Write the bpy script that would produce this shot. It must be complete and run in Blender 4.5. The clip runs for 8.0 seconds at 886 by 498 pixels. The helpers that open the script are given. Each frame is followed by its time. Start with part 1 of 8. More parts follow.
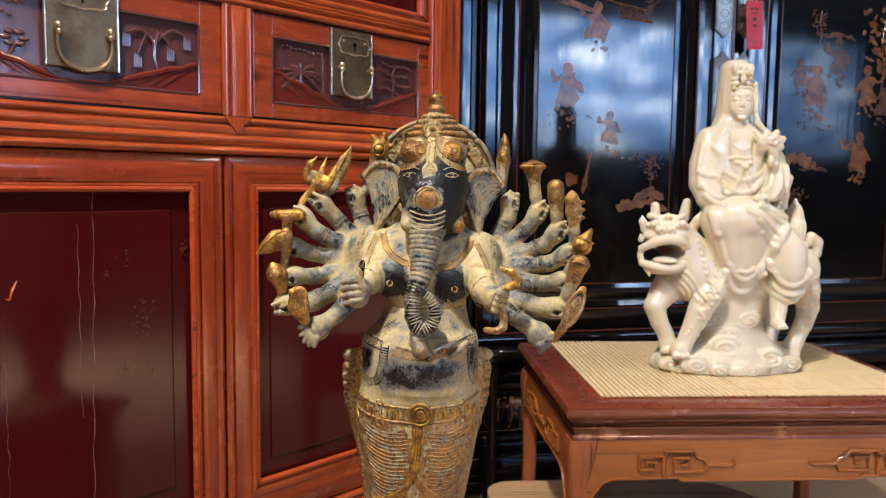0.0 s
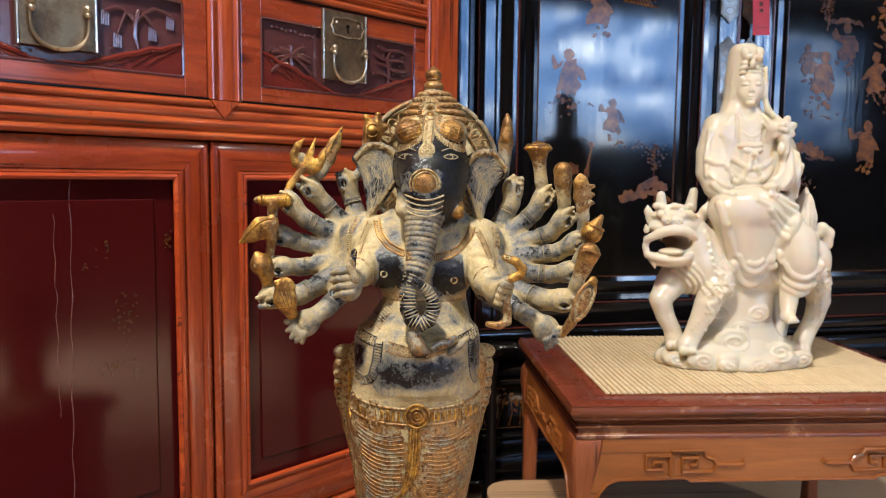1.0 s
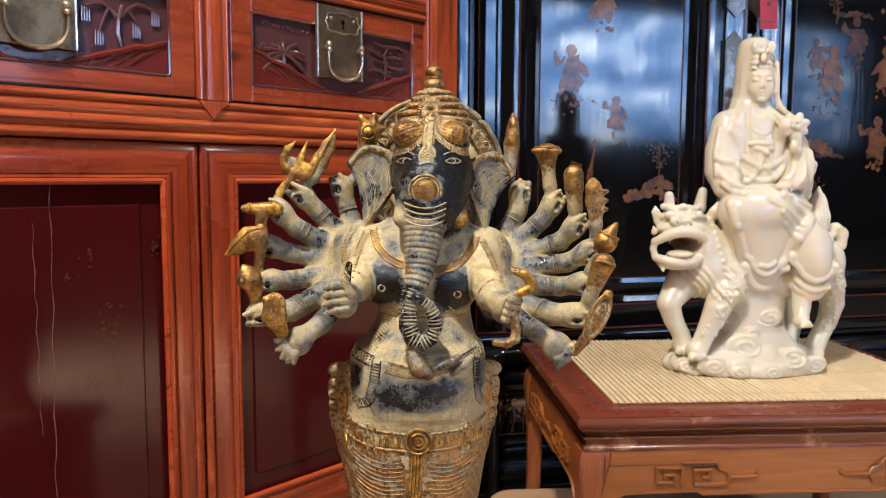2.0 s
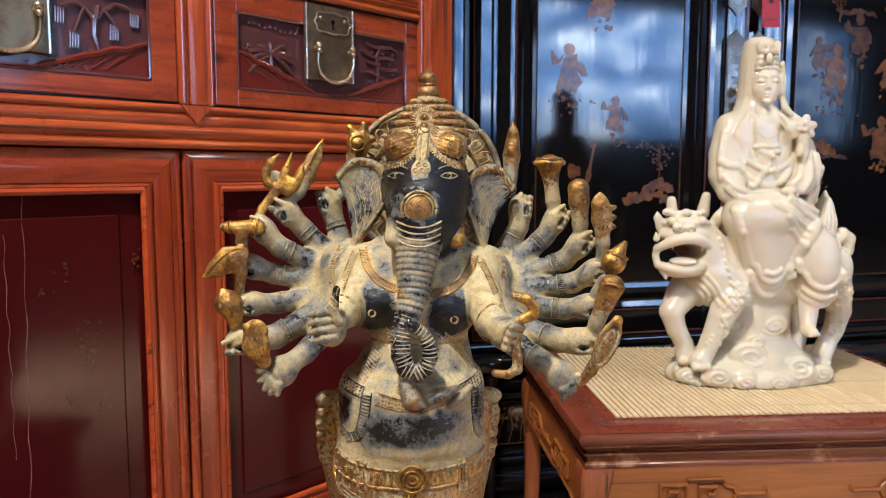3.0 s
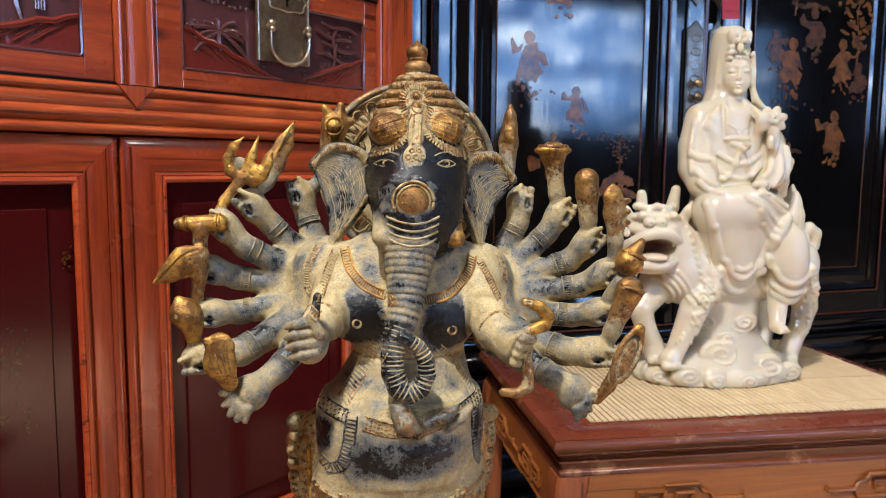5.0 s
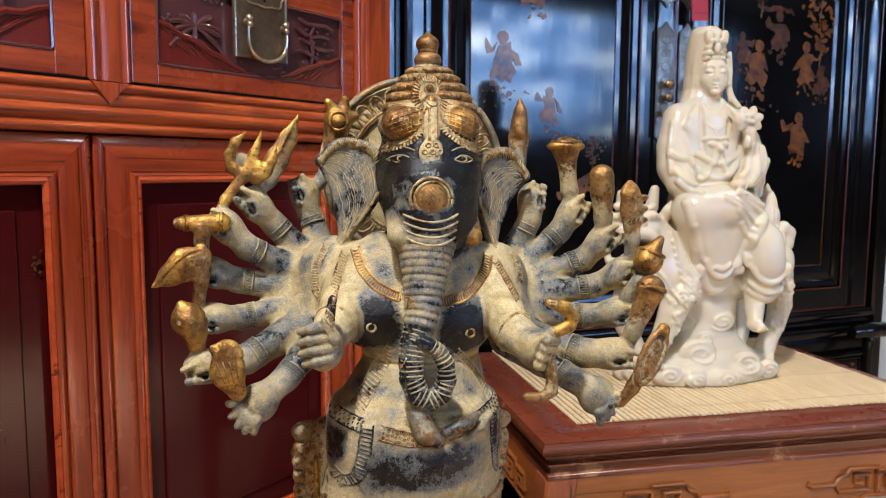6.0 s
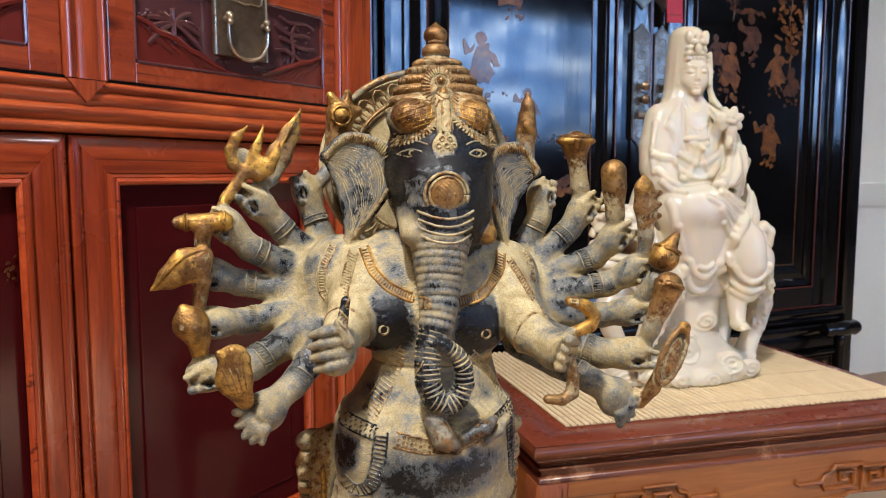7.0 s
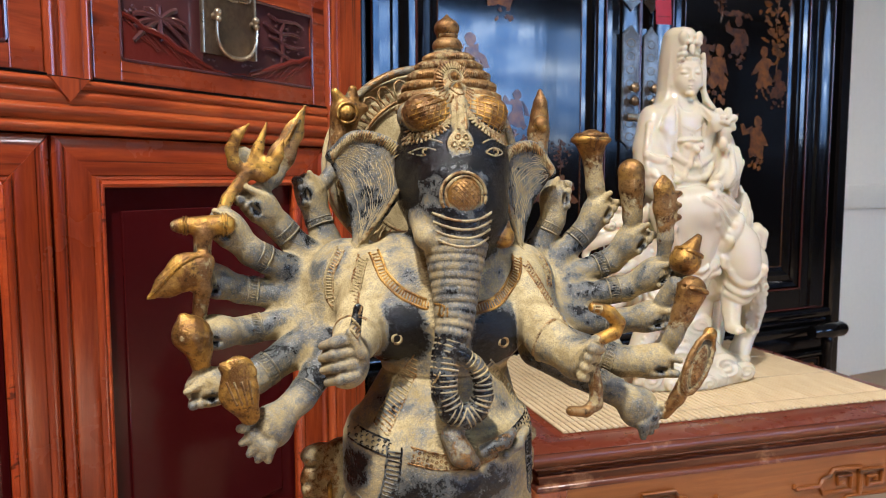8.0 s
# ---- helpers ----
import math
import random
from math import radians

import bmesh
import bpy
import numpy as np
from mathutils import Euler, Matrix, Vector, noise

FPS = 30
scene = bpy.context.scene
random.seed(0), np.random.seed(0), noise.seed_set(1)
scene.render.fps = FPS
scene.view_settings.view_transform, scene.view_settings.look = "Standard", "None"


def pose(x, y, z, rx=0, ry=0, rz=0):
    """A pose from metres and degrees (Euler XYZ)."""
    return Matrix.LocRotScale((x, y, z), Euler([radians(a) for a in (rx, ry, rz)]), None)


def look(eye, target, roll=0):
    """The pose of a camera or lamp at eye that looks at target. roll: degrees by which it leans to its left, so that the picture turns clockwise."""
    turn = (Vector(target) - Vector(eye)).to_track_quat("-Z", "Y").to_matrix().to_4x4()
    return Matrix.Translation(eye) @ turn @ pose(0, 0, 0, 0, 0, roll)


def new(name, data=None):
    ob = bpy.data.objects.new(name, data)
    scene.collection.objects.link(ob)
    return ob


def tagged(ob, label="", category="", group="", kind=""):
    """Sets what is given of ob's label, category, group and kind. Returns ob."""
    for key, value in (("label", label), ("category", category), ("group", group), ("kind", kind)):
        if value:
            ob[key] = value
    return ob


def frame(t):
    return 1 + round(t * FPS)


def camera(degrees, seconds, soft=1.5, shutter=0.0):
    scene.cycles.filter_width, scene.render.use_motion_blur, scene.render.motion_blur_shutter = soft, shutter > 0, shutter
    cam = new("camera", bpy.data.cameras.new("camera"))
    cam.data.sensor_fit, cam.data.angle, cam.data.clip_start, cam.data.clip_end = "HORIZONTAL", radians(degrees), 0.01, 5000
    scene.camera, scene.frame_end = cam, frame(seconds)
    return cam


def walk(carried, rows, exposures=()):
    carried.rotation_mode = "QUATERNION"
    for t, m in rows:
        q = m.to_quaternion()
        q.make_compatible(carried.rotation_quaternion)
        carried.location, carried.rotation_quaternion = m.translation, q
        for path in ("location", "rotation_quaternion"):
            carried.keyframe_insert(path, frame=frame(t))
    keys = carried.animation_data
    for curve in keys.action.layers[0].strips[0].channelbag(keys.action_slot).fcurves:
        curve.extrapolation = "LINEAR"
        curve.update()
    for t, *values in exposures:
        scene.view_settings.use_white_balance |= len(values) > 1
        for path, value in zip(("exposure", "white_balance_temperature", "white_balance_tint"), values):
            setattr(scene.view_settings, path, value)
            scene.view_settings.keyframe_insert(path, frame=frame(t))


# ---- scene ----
cam = camera(60.6, 8.0, soft=0.6)
cam.data.dof.use_dof, cam.data.dof.focus_distance, cam.data.dof.aperture_fstop = True, 0.54, 18.0
PATH = [
    (0, (-0.002, 0.012, 0.752), (0.118, 2.001, 0.577), 0.7),
    (0.5, (0.0, 0.04, 0.745), (0.124, 2.027, 0.563), 0.7),
    (1, (0.0, 0.066, 0.741), (0.128, 2.053, 0.553), 0.6),
    (2.5, (0.001, 0.141, 0.755), (0.135, 2.126, 0.556), 0.1),
    (3, (0.003, 0.164, 0.762), (0.148, 2.148, 0.558), 0.1),
    (3.5, (0.003, 0.184, 0.764), (0.168, 2.166, 0.554), 0.1),
    (4, (-0.003, 0.206, 0.763), (0.198, 2.184, 0.547), 0.3),
    (4.5, (-0.014, 0.226, 0.76), (0.237, 2.198, 0.54), 0.4),
    (6, (-0.062, 0.271, 0.753), (0.357, 2.215, 0.542), 0.3),
    (6.5, (-0.076, 0.281, 0.749), (0.39, 2.215, 0.544), 0.1),
    (7, (-0.086, 0.295, 0.747), (0.421, 2.22, 0.549), -0.0),
    (7.5, (-0.092, 0.308, 0.744), (0.447, 2.224, 0.551), -0.1),
    (8, (-0.099, 0.323, 0.745), (0.459, 2.234, 0.556), -0.1),
]
walk(cam, [(t, look(eye, target, roll)) for t, eye, target, roll in PATH], [(0, 0.06, 5850, 8), (3, 0.0, 5620, 8), (6, -0.10, 5500, 8), (8, -0.10, 5500, 8)])

# ---- light: daylight from the shop window behind, warm unseen lamps added overhead ----
world = bpy.data.worlds.new("world")
scene.world = world
world.use_nodes = True
_nt = world.node_tree
_sky = _nt.nodes.new("ShaderNodeTexSky")
_sky.sky_type, _sky.sun_disc = "NISHITA", False
_sky.sun_elevation, _sky.sun_rotation = radians(40), radians(150)
_nt.links.new(_sky.outputs["Color"], _nt.nodes["Background"].inputs["Color"])
_nt.nodes["Background"].inputs["Strength"].default_value = 0.1
scene.view_settings.exposure = 0.0

CEILING = 2.65


def unseen_lamp(x, y, size, watts, colour=(1.0, 0.86, 0.745), spread=180):
    data = bpy.data.lights.new("unseen_light", "AREA")
    data.shape, data.size, data.energy, data.color = "DISK", size, watts, colour
    data.spread = radians(spread)
    ob = new("unseen_light", data)
    ob.matrix_world = pose(x, y, CEILING - 0.06)
    return ob


# no fittings hang here: an overhead key and a weaker fill
unseen_lamp(-0.44, -0.04, 0.16, 100)
unseen_lamp(-0.95, -0.9, 0.20, 34)
# added to light the patch of floor that the red door mirrors
unseen_lamp(1.35, 0.10, 0.20, 39, spread=42)
# added to brighten the wall and table on the right
unseen_lamp(1.95, 0.90, 0.20, 12, spread=110)

# ---- materials ----
def shader(name):
    m = bpy.data.materials.new(name)
    m.use_nodes = True
    return m, m.node_tree, m.node_tree.nodes["Principled BSDF"]


def link(nt, a, b):
    nt.links.new(a, b)


def coords(nt, scale=(1, 1, 1), turn=(0, 0, 0), shift=0.0):
    """Object coordinates, scaled, shifted at random from object to object."""
    tc = nt.nodes.new("ShaderNodeTexCoord")
    mp = nt.nodes.new("ShaderNodeMapping")
    mp.inputs["Scale"].default_value = scale
    mp.inputs["Rotation"].default_value = [radians(a) for a in turn]
    link(nt, tc.outputs["Object"], mp.inputs["Vector"])
    if shift:
        info = nt.nodes.new("ShaderNodeObjectInfo")
        mul = nt.nodes.new("ShaderNodeMath")
        mul.operation = "MULTIPLY"
        mul.inputs[1].default_value = shift
        link(nt, info.outputs["Random"], mul.inputs[0])
        link(nt, mul.outputs[0], mp.inputs["Location"])
    return mp.outputs["Vector"]


def noise_tex(nt, vec, scale, detail=4, rough=0.55, distort=0.0):
    n = nt.nodes.new("ShaderNodeTexNoise")
    n.inputs["Scale"].default_value = scale
    n.inputs["Detail"].default_value = detail
    n.inputs["Roughness"].default_value = rough
    n.inputs["Distortion"].default_value = distort
    link(nt, vec, n.inputs["Vector"])
    return n.outputs["Fac"]


def ramp(nt, fac, stops):
    r = nt.nodes.new("ShaderNodeValToRGB")
    els = r.color_ramp.elements
    while len(els) < len(stops):
        els.new(0.5)
    for e, (p, c) in zip(els, stops):
        e.position = p
        e.color = (c, c, c, 1) if isinstance(c, (int, float)) else (*c, 1)
    link(nt, fac, r.inputs["Fac"])
    return r.outputs["Color"]


def mixc(nt, fac, a, b, kind="MIX"):
    m = nt.nodes.new("ShaderNodeMix")
    m.data_type, m.blend_type = "RGBA", kind
    for sock, v in ((m.inputs[0], fac), (m.inputs[6], a), (m.inputs[7], b)):
        if isinstance(v, (int, float)):
            sock.default_value = v
        elif isinstance(v, tuple):
            sock.default_value = (*v, 1)
        else:
            link(nt, v, sock)
    return m.outputs[2]


def maths(nt, op, a, b=0.0, c=None):
    m = nt.nodes.new("ShaderNodeMath")
    m.operation = op
    for sock, v in zip(m.inputs, (a, b, c)):
        if v is None:
            continue
        if isinstance(v, (int, float)):
            sock.default_value = v
        else:
            link(nt, v, sock)
    return m.outputs[0]


def bump(nt, bsdf, height, strength, dist):
    b = nt.nodes.new("ShaderNodeBump")
    b.inputs["Strength"].default_value = strength
    b.inputs["Distance"].default_value = dist
    link(nt, height, b.inputs["Height"])
    link(nt, b.outputs["Normal"], bsdf.inputs["Normal"])
    return b


def put(nt, sock, v):
    if isinstance(v, (int, float)):
        sock.default_value = v
    elif isinstance(v, tuple):
        sock.default_value = (*v, 1)
    else:
        link(nt, v, sock)


def wood(name, dark, mid, light, along, rough=(0.22, 0.4), coat=0.7, worn=None, knots=True, fine=1.0):
    """Varnished wood with its grain along one local axis."""
    m, nt, b = shader(name)
    sc = {"x": (0.9, 11, 11), "y": (11, 0.9, 11), "z": (11, 11, 0.9)}[along]
    v = coords(nt, tuple(a * fine for a in sc), shift=7.0)
    grain = noise_tex(nt, v, 3.2, 6, 0.62, 1.4)
    fibre = noise_tex(nt, coords(nt, tuple(a * fine * 9 for a in sc), shift=3.0), 2.5, 3, 0.6)
    patch = noise_tex(nt, coords(nt, (1, 1, 1), shift=5.0), 5.0, 3, 0.5)
    col = ramp(nt, grain, [(0.30, dark), (0.52, mid), (0.74, light)])
    col = mixc(nt, maths(nt, "MULTIPLY", ramp(nt, fibre, [(0.45, 0.0), (0.62, 1.0)]), 0.35), col, dark)
    col = mixc(nt, maths(nt, "MULTIPLY", ramp(nt, patch, [(0.35, 0.0), (0.7, 1.0)]), 0.4), col, dark)
    if knots:
        vo = nt.nodes.new("ShaderNodeTexVoronoi")
        vo.inputs["Scale"].default_value = 4.5
        kv = {"x": (0.55, 1.6, 1.6), "y": (1.6, 0.55, 1.6), "z": (1.6, 1.6, 0.55)}[along]
        link(nt, coords(nt, kv, shift=9.0), vo.inputs["Vector"])
        col = mixc(nt, ramp(nt, vo.outputs["Distance"], [(0.035, 0.85), (0.075, 0.0)]), col, tuple(c * 0.18 for c in dark))
    if worn:
        wn = noise_tex(nt, coords(nt, (1, 1, 1), shift=11.0), 16, 5, 0.65)
        col = mixc(nt, ramp(nt, wn, [(0.60, 0.0), (0.68, 0.8)]), col, worn)
    # thin dark seams along the grain, some of them split open
    split = noise_tex(nt, coords(nt, tuple(a * fine * (0.55 if a < 1 else 5.0) for a in sc), shift=13.0), 2.1, 2, 0.5)
    split = maths(nt, "MULTIPLY", ramp(nt, split, [(0.61, 0.0), (0.66, 1.0)]), ramp(nt, patch, [(0.40, 0.15), (0.62, 0.85)]))
    col = mixc(nt, split, col, tuple(c * 0.22 for c in dark))
    put(nt, b.inputs["Base Color"], col)
    smear = noise_tex(nt, coords(nt, (1, 1, 1), shift=2.0), 14, 4, 0.6)
    r = nt.nodes.new("ShaderNodeMapRange")
    r.inputs["To Min"].default_value, r.inputs["To Max"].default_value = rough
    link(nt, smear, r.inputs["Value"])
    put(nt, b.inputs["Roughness"], r.outputs[0])
    b.inputs["Specular IOR Level"].default_value = 0.3
    b.inputs["Coat Weight"].default_value = coat
    b.inputs["Coat Roughness"].default_value = 0.09
    bump(nt, b, maths(nt, "SUBTRACT", maths(nt, "ADD", grain, maths(nt, "MULTIPLY", fibre, 0.5)), split), 0.32, 0.0015)
    return m


RED_D, RED_M, RED_L = (0.195, 0.029, 0.007), (0.37, 0.066, 0.013), (0.55, 0.126, 0.024)
red_wood_z = wood("red_varnished_wood_upright", RED_D, RED_M, RED_L, "z")
red_wood_x = wood("red_varnished_wood_level", RED_D, RED_M, RED_L, "x")
DOOR_D, DOOR_M, DOOR_L = (0.15, 0.018, 0.0048), (0.29, 0.044, 0.0085), (0.45, 0.090, 0.015)
door_wood_z = wood("deep_red_door_wood_upright", DOOR_D, DOOR_M, DOOR_L, "z", rough=(0.18, 0.34))
door_wood_x = wood("deep_red_door_wood_level", DOOR_D, DOOR_M, DOOR_L, "x", rough=(0.18, 0.34))
board_wood = wood("red_brown_board", (0.16, 0.024, 0.008), (0.29, 0.050, 0.013), (0.42, 0.088, 0.022), "x", rough=(0.20, 0.36), coat=0.45)
bead_wood = wood("orange_bead_wood", (0.28, 0.035, 0.008), (0.42, 0.065, 0.012), (0.56, 0.11, 0.02), "x", knots=False)
table_x = wood("table_brown_wood_level", (0.20, 0.062, 0.011), (0.27, 0.088, 0.016), (0.33, 0.116, 0.023), "x", rough=(0.30, 0.46), coat=0.12, knots=False)
table_y = wood("table_brown_wood_deep", (0.20, 0.062, 0.011), (0.27, 0.088, 0.016), (0.33, 0.116, 0.023), "y", rough=(0.34, 0.52), coat=0.12, knots=False)
table_z = wood("table_brown_wood_upright", (0.20, 0.055, 0.017), (0.29, 0.085, 0.025), (0.36, 0.115, 0.034), "z", rough=(0.34, 0.52), coat=0.15, knots=False)
table_edge = wood("table_edge_wood", (0.09, 0.022, 0.006), (0.145, 0.038, 0.010), (0.20, 0.058, 0.016), "x", rough=(0.3, 0.5), coat=0.2, worn=(0.40, 0.20, 0.10), knots=False)
pale_wood = wood("pale_wood", (0.42, 0.25, 0.12), (0.55, 0.36, 0.19), (0.64, 0.45, 0.26), "x", rough=(0.4, 0.6), coat=0.0, knots=False)
dark_stand = wood("dark_stand_wood", (0.02, 0.008, 0.005), (0.05, 0.02, 0.012), (0.08, 0.03, 0.02), "x", knots=False)


def lacquer(name, base, vary, rough, ior, wave, spots=None, grain=9, stretch=(1, 1, 0.6)):
    m, nt, b = shader(name)
    v = coords(nt, shift=4.0)
    n = noise_tex(nt, v, 6, 5, 0.6)
    col = mixc(nt, n, base, vary)
    if spots:
        col = mixc(nt, ramp(nt, noise_tex(nt, v, 55, 5, 0.7), [(0.66, 0.0), (0.70, 0.7)]), col, spots)
    put(nt, b.inputs["Base Color"], col)
    r = nt.nodes.new("ShaderNodeMapRange")
    r.inputs["To Min"].default_value, r.inputs["To Max"].default_value = rough
    link(nt, noise_tex(nt, v, 18, 6, 0.65), r.inputs["Value"])
    put(nt, b.inputs["Roughness"], r.outputs[0])
    b.inputs["IOR"].default_value = ior
    bump(nt, b, noise_tex(nt, coords(nt, stretch, shift=4.0), grain, 3, 0.5), wave, 0.004)
    return m


black_lacquer = lacquer("black_lacquer", (0.0025, 0.0025, 0.003), (0.004, 0.0035, 0.003), (0.04, 0.12), 1.55, 0.035, stretch=(5, 5, 0.7))
black_wood = lacquer("black_lacquered_wood", (0.003, 0.0025, 0.0025), (0.006, 0.0045, 0.004), (0.14, 0.30), 1.36, 0.12)
rubbed_edge = lacquer("reddish_edge_lacquer", (0.085, 0.020, 0.012), (0.05, 0.012, 0.010), (0.16, 0.30), 1.55, 0.12)
maroon_lacquer = lacquer("maroon_lacquer", (0.034, 0.0026, 0.0032), (0.056, 0.0050, 0.0048), (0.06, 0.15), 1.38, 0.10)
table_red = lacquer("table_red_lacquer", (0.11, 0.013, 0.009), (0.20, 0.055, 0.022), (0.18, 0.38), 1.5, 0.10, spots=(0.24, 0.07, 0.03))
carved_ground = lacquer("carved_dark_ground", (0.060, 0.022, 0.022), (0.095, 0.032, 0.029), (0.10, 0.24), 1.75, 0.07, grain=60)
carved_red = lacquer("carved_red_hill", (0.15, 0.020, 0.011), (0.095, 0.013, 0.009), (0.09, 0.20), 1.7, 0.22, grain=60)


def metal(name, bright, dull, rough, dirt=0.5, metallic=1.0):
    m, nt, b = shader(name)
    v = coords(nt, shift=6.0)
    n = noise_tex(nt, v, 35, 7, 0.7)
    big = noise_tex(nt, v, 12, 3, 0.5)
    f = maths(nt, "MULTIPLY", maths(nt, "ADD", n, big), 0.5)
    put(nt, b.inputs["Base Color"], ramp(nt, f, [(0.42, dull), (0.57, bright)]))
    put(nt, b.inputs["Metallic"], ramp(nt, f, [(0.34, metallic * (1 - dirt)), (0.6, metallic)]))
    put(nt, b.inputs["Roughness"], ramp(nt, n, [(0.3, rough[1]), (0.7, rough[0])]))
    bump(nt, b, n, 0.15, 0.001)
    return m


aged_brass = metal("aged_brass", (0.29, 0.205, 0.115), (0.10, 0.064, 0.034), (0.28, 0.50))
bright_brass = metal("bright_brass", (0.62, 0.52, 0.36), (0.30, 0.24, 0.16), (0.20, 0.42), 0.3)
pewter = metal("pewter", (0.33, 0.32, 0.29), (0.13, 0.12, 0.105), (0.26, 0.5), 0.4)


def paint(name, a, b_, rough, scale=20.0, relief=0.1, sheen=0.0, varnish=0.0):
    m, nt, b = shader(name)
    v = coords(nt, shift=8.0)
    n = noise_tex(nt, v, scale, 5, 0.6)
    put(nt, b.inputs["Base Color"], mixc(nt, ramp(nt, n, [(0.3, 0.0), (0.7, 1.0)]), a, b_))
    put(nt, b.inputs["Roughness"], ramp(nt, n, [(0.3, rough), (0.7, rough * 0.75)]))
    b.inputs["Metallic"].default_value = sheen
    if varnish:
        b.inputs["Specular IOR Level"].default_value = 0.25
        b.inputs["Coat Weight"].default_value, b.inputs["Coat IOR"].default_value, b.inputs["Coat Roughness"].default_value = varnish, 1.6, 0.08
    bump(nt, b, n, relief, 0.001)
    return m


gilt_paint = paint("gilt_paint", (0.20, 0.070, 0.004), (0.028, 0.009, 0.003), 0.40, 48, 0.1, 0.0, 0.25)
gilt_dim = paint("rubbed_gilt_paint", (0.11, 0.036, 0.004), (0.010, 0.005, 0.003), 0.36, 85, 0.1, 0.0, 0.25)
wall_paint = paint("white_wall_paint", (0.80, 0.71, 0.52), (0.76, 0.67, 0.485), 0.6, 60, 0.08)
# for the unseen walls, dark so that the black lacquer mirrors little
unseen_wall = paint("dark_unseen_wall", (0.085, 0.055, 0.04), (0.06, 0.04, 0.03), 0.5, 9, 0.1)
ceiling_paint = paint("ceiling_paint", (0.55, 0.54, 0.52), (0.52, 0.51, 0.49), 0.7, 60, 0.05)
floor_stone = paint("beige_floor_tile", (0.36, 0.26, 0.17), (0.30, 0.215, 0.14), 0.75, 6, 0.05)
floor_stone.node_tree.nodes["Principled BSDF"].inputs["Specular IOR Level"].default_value = 0.08
red_card = paint("red_card", (0.40, 0.015, 0.022), (0.34, 0.012, 0.018), 0.5, 40, 0.05)
gold_thread = paint("gold_thread", (0.75, 0.42, 0.05), (0.6, 0.3, 0.03), 0.4, 60, 0.1, 0.4)
bamboo = paint("bamboo_slat", (0.80, 0.66, 0.41), (0.69, 0.53, 0.29), 0.45, 14, 0.2)
bamboo_gap = paint("mat_backing", (0.30, 0.18, 0.075), (0.22, 0.13, 0.055), 0.8, 60, 0.2)
seam_thread = paint("pale_thread", (0.66, 0.52, 0.32), (0.6, 0.46, 0.28), 0.8, 200, 0.2)
window_frame_paint = paint("grey_window_frame", (0.30, 0.31, 0.33), (0.26, 0.27, 0.29), 0.4, 30, 0.05)


def porcelain_material():
    m, nt, b = shader("white_porcelain")
    v = coords(nt)
    n = noise_tex(nt, v, 7, 3, 0.5)
    clay = nt.nodes.new("ShaderNodeAttribute")
    clay.attribute_name = "gold"
    put(nt, b.inputs["Base Color"], mixc(nt, clay.outputs["Fac"], mixc(nt, n, (0.665, 0.600, 0.448), (0.615, 0.550, 0.398)), (0.16, 0.075, 0.05)))
    b.inputs["Roughness"].default_value = 0.23
    b.inputs["IOR"].default_value = 1.45
    b.inputs["Subsurface Weight"].default_value = 0.55
    b.inputs["Subsurface Radius"].default_value = (1.0, 0.7, 0.4)
    b.inputs["Subsurface Scale"].default_value = 0.010
    return m


porcelain = porcelain_material()


def sky_view():
    """A bright, clouded sky with roofs below, far outside the window."""
    m = bpy.data.materials.new("outdoor_sky")
    m.use_nodes = True
    nt = m.node_tree
    nt.nodes.clear()
    out = nt.nodes.new("ShaderNodeOutputMaterial")
    em = nt.nodes.new("ShaderNodeEmission")
    tc = nt.nodes.new("ShaderNodeTexCoord")
    mp = nt.nodes.new("ShaderNodeMapping")
    mp.inputs["Scale"].default_value = (0.55, 0.55, 1.1)
    link(nt, tc.outputs["Object"], mp.inputs["Vector"])
    n = noise_tex(nt, mp.outputs["Vector"], 2.2, 5, 0.55, 0.6)
    link(nt, ramp(nt, n, [(0.36, (0.06, 0.13, 0.30)), (0.50, (0.20, 0.37, 0.70)), (0.57, (0.45, 0.62, 0.90)), (0.63, (1.7, 1.75, 1.75))]), em.inputs["Color"])
    sep = nt.nodes.new("ShaderNodeSeparateXYZ")
    link(nt, tc.outputs["Object"], sep.inputs[0])
    dim = nt.nodes.new("ShaderNodeMapRange")
    dim.inputs["From Min"].default_value, dim.inputs["From Max"].default_value = 5.5, 8.5
    dim.inputs["To Min"].default_value, dim.inputs["To Max"].default_value = 16.0, 5.5
    link(nt, sep.outputs[0], dim.inputs["Value"])
    # roofs and haze dim the view towards the horizon
    low = nt.nodes.new("ShaderNodeMapRange")
    low.inputs["From Min"].default_value, low.inputs["From Max"].default_value = 0.2, 1.5
    low.inputs["To Min"].default_value, low.inputs["To Max"].default_value = 0.16, 1.0
    link(nt, sep.outputs[2], low.inputs["Value"])
    link(nt, maths(nt, "MULTIPLY", dim.outputs[0], low.outputs[0]), em.inputs["Strength"])
    link(nt, em.outputs[0], out.inputs["Surface"])
    return m


outdoor_sky = sky_view()

# ---- mesh helpers ----
def solid(bm, x0, x1, y0, y1, z0, z1, bevel=0.0, segs=2):
    """A box, its edges rounded."""
    r = bmesh.ops.create_cube(bm, size=1.0)
    vs = r["verts"]
    for v in vs:
        v.co = Vector(((x0 + x1) / 2 + v.co.x * (x1 - x0), (y0 + y1) / 2 + v.co.y * (y1 - y0), (z0 + z1) / 2 + v.co.z * (z1 - z0)))
    if bevel > 0:
        es = list({e for v in vs for e in v.link_edges})
        bmesh.ops.bevel(bm, geom=es, offset=bevel, segments=segs, profile=0.5, affect="EDGES")


def box_mesh(*a, **k):
    bm = bmesh.new()
    solid(bm, *a, **k)
    return bm


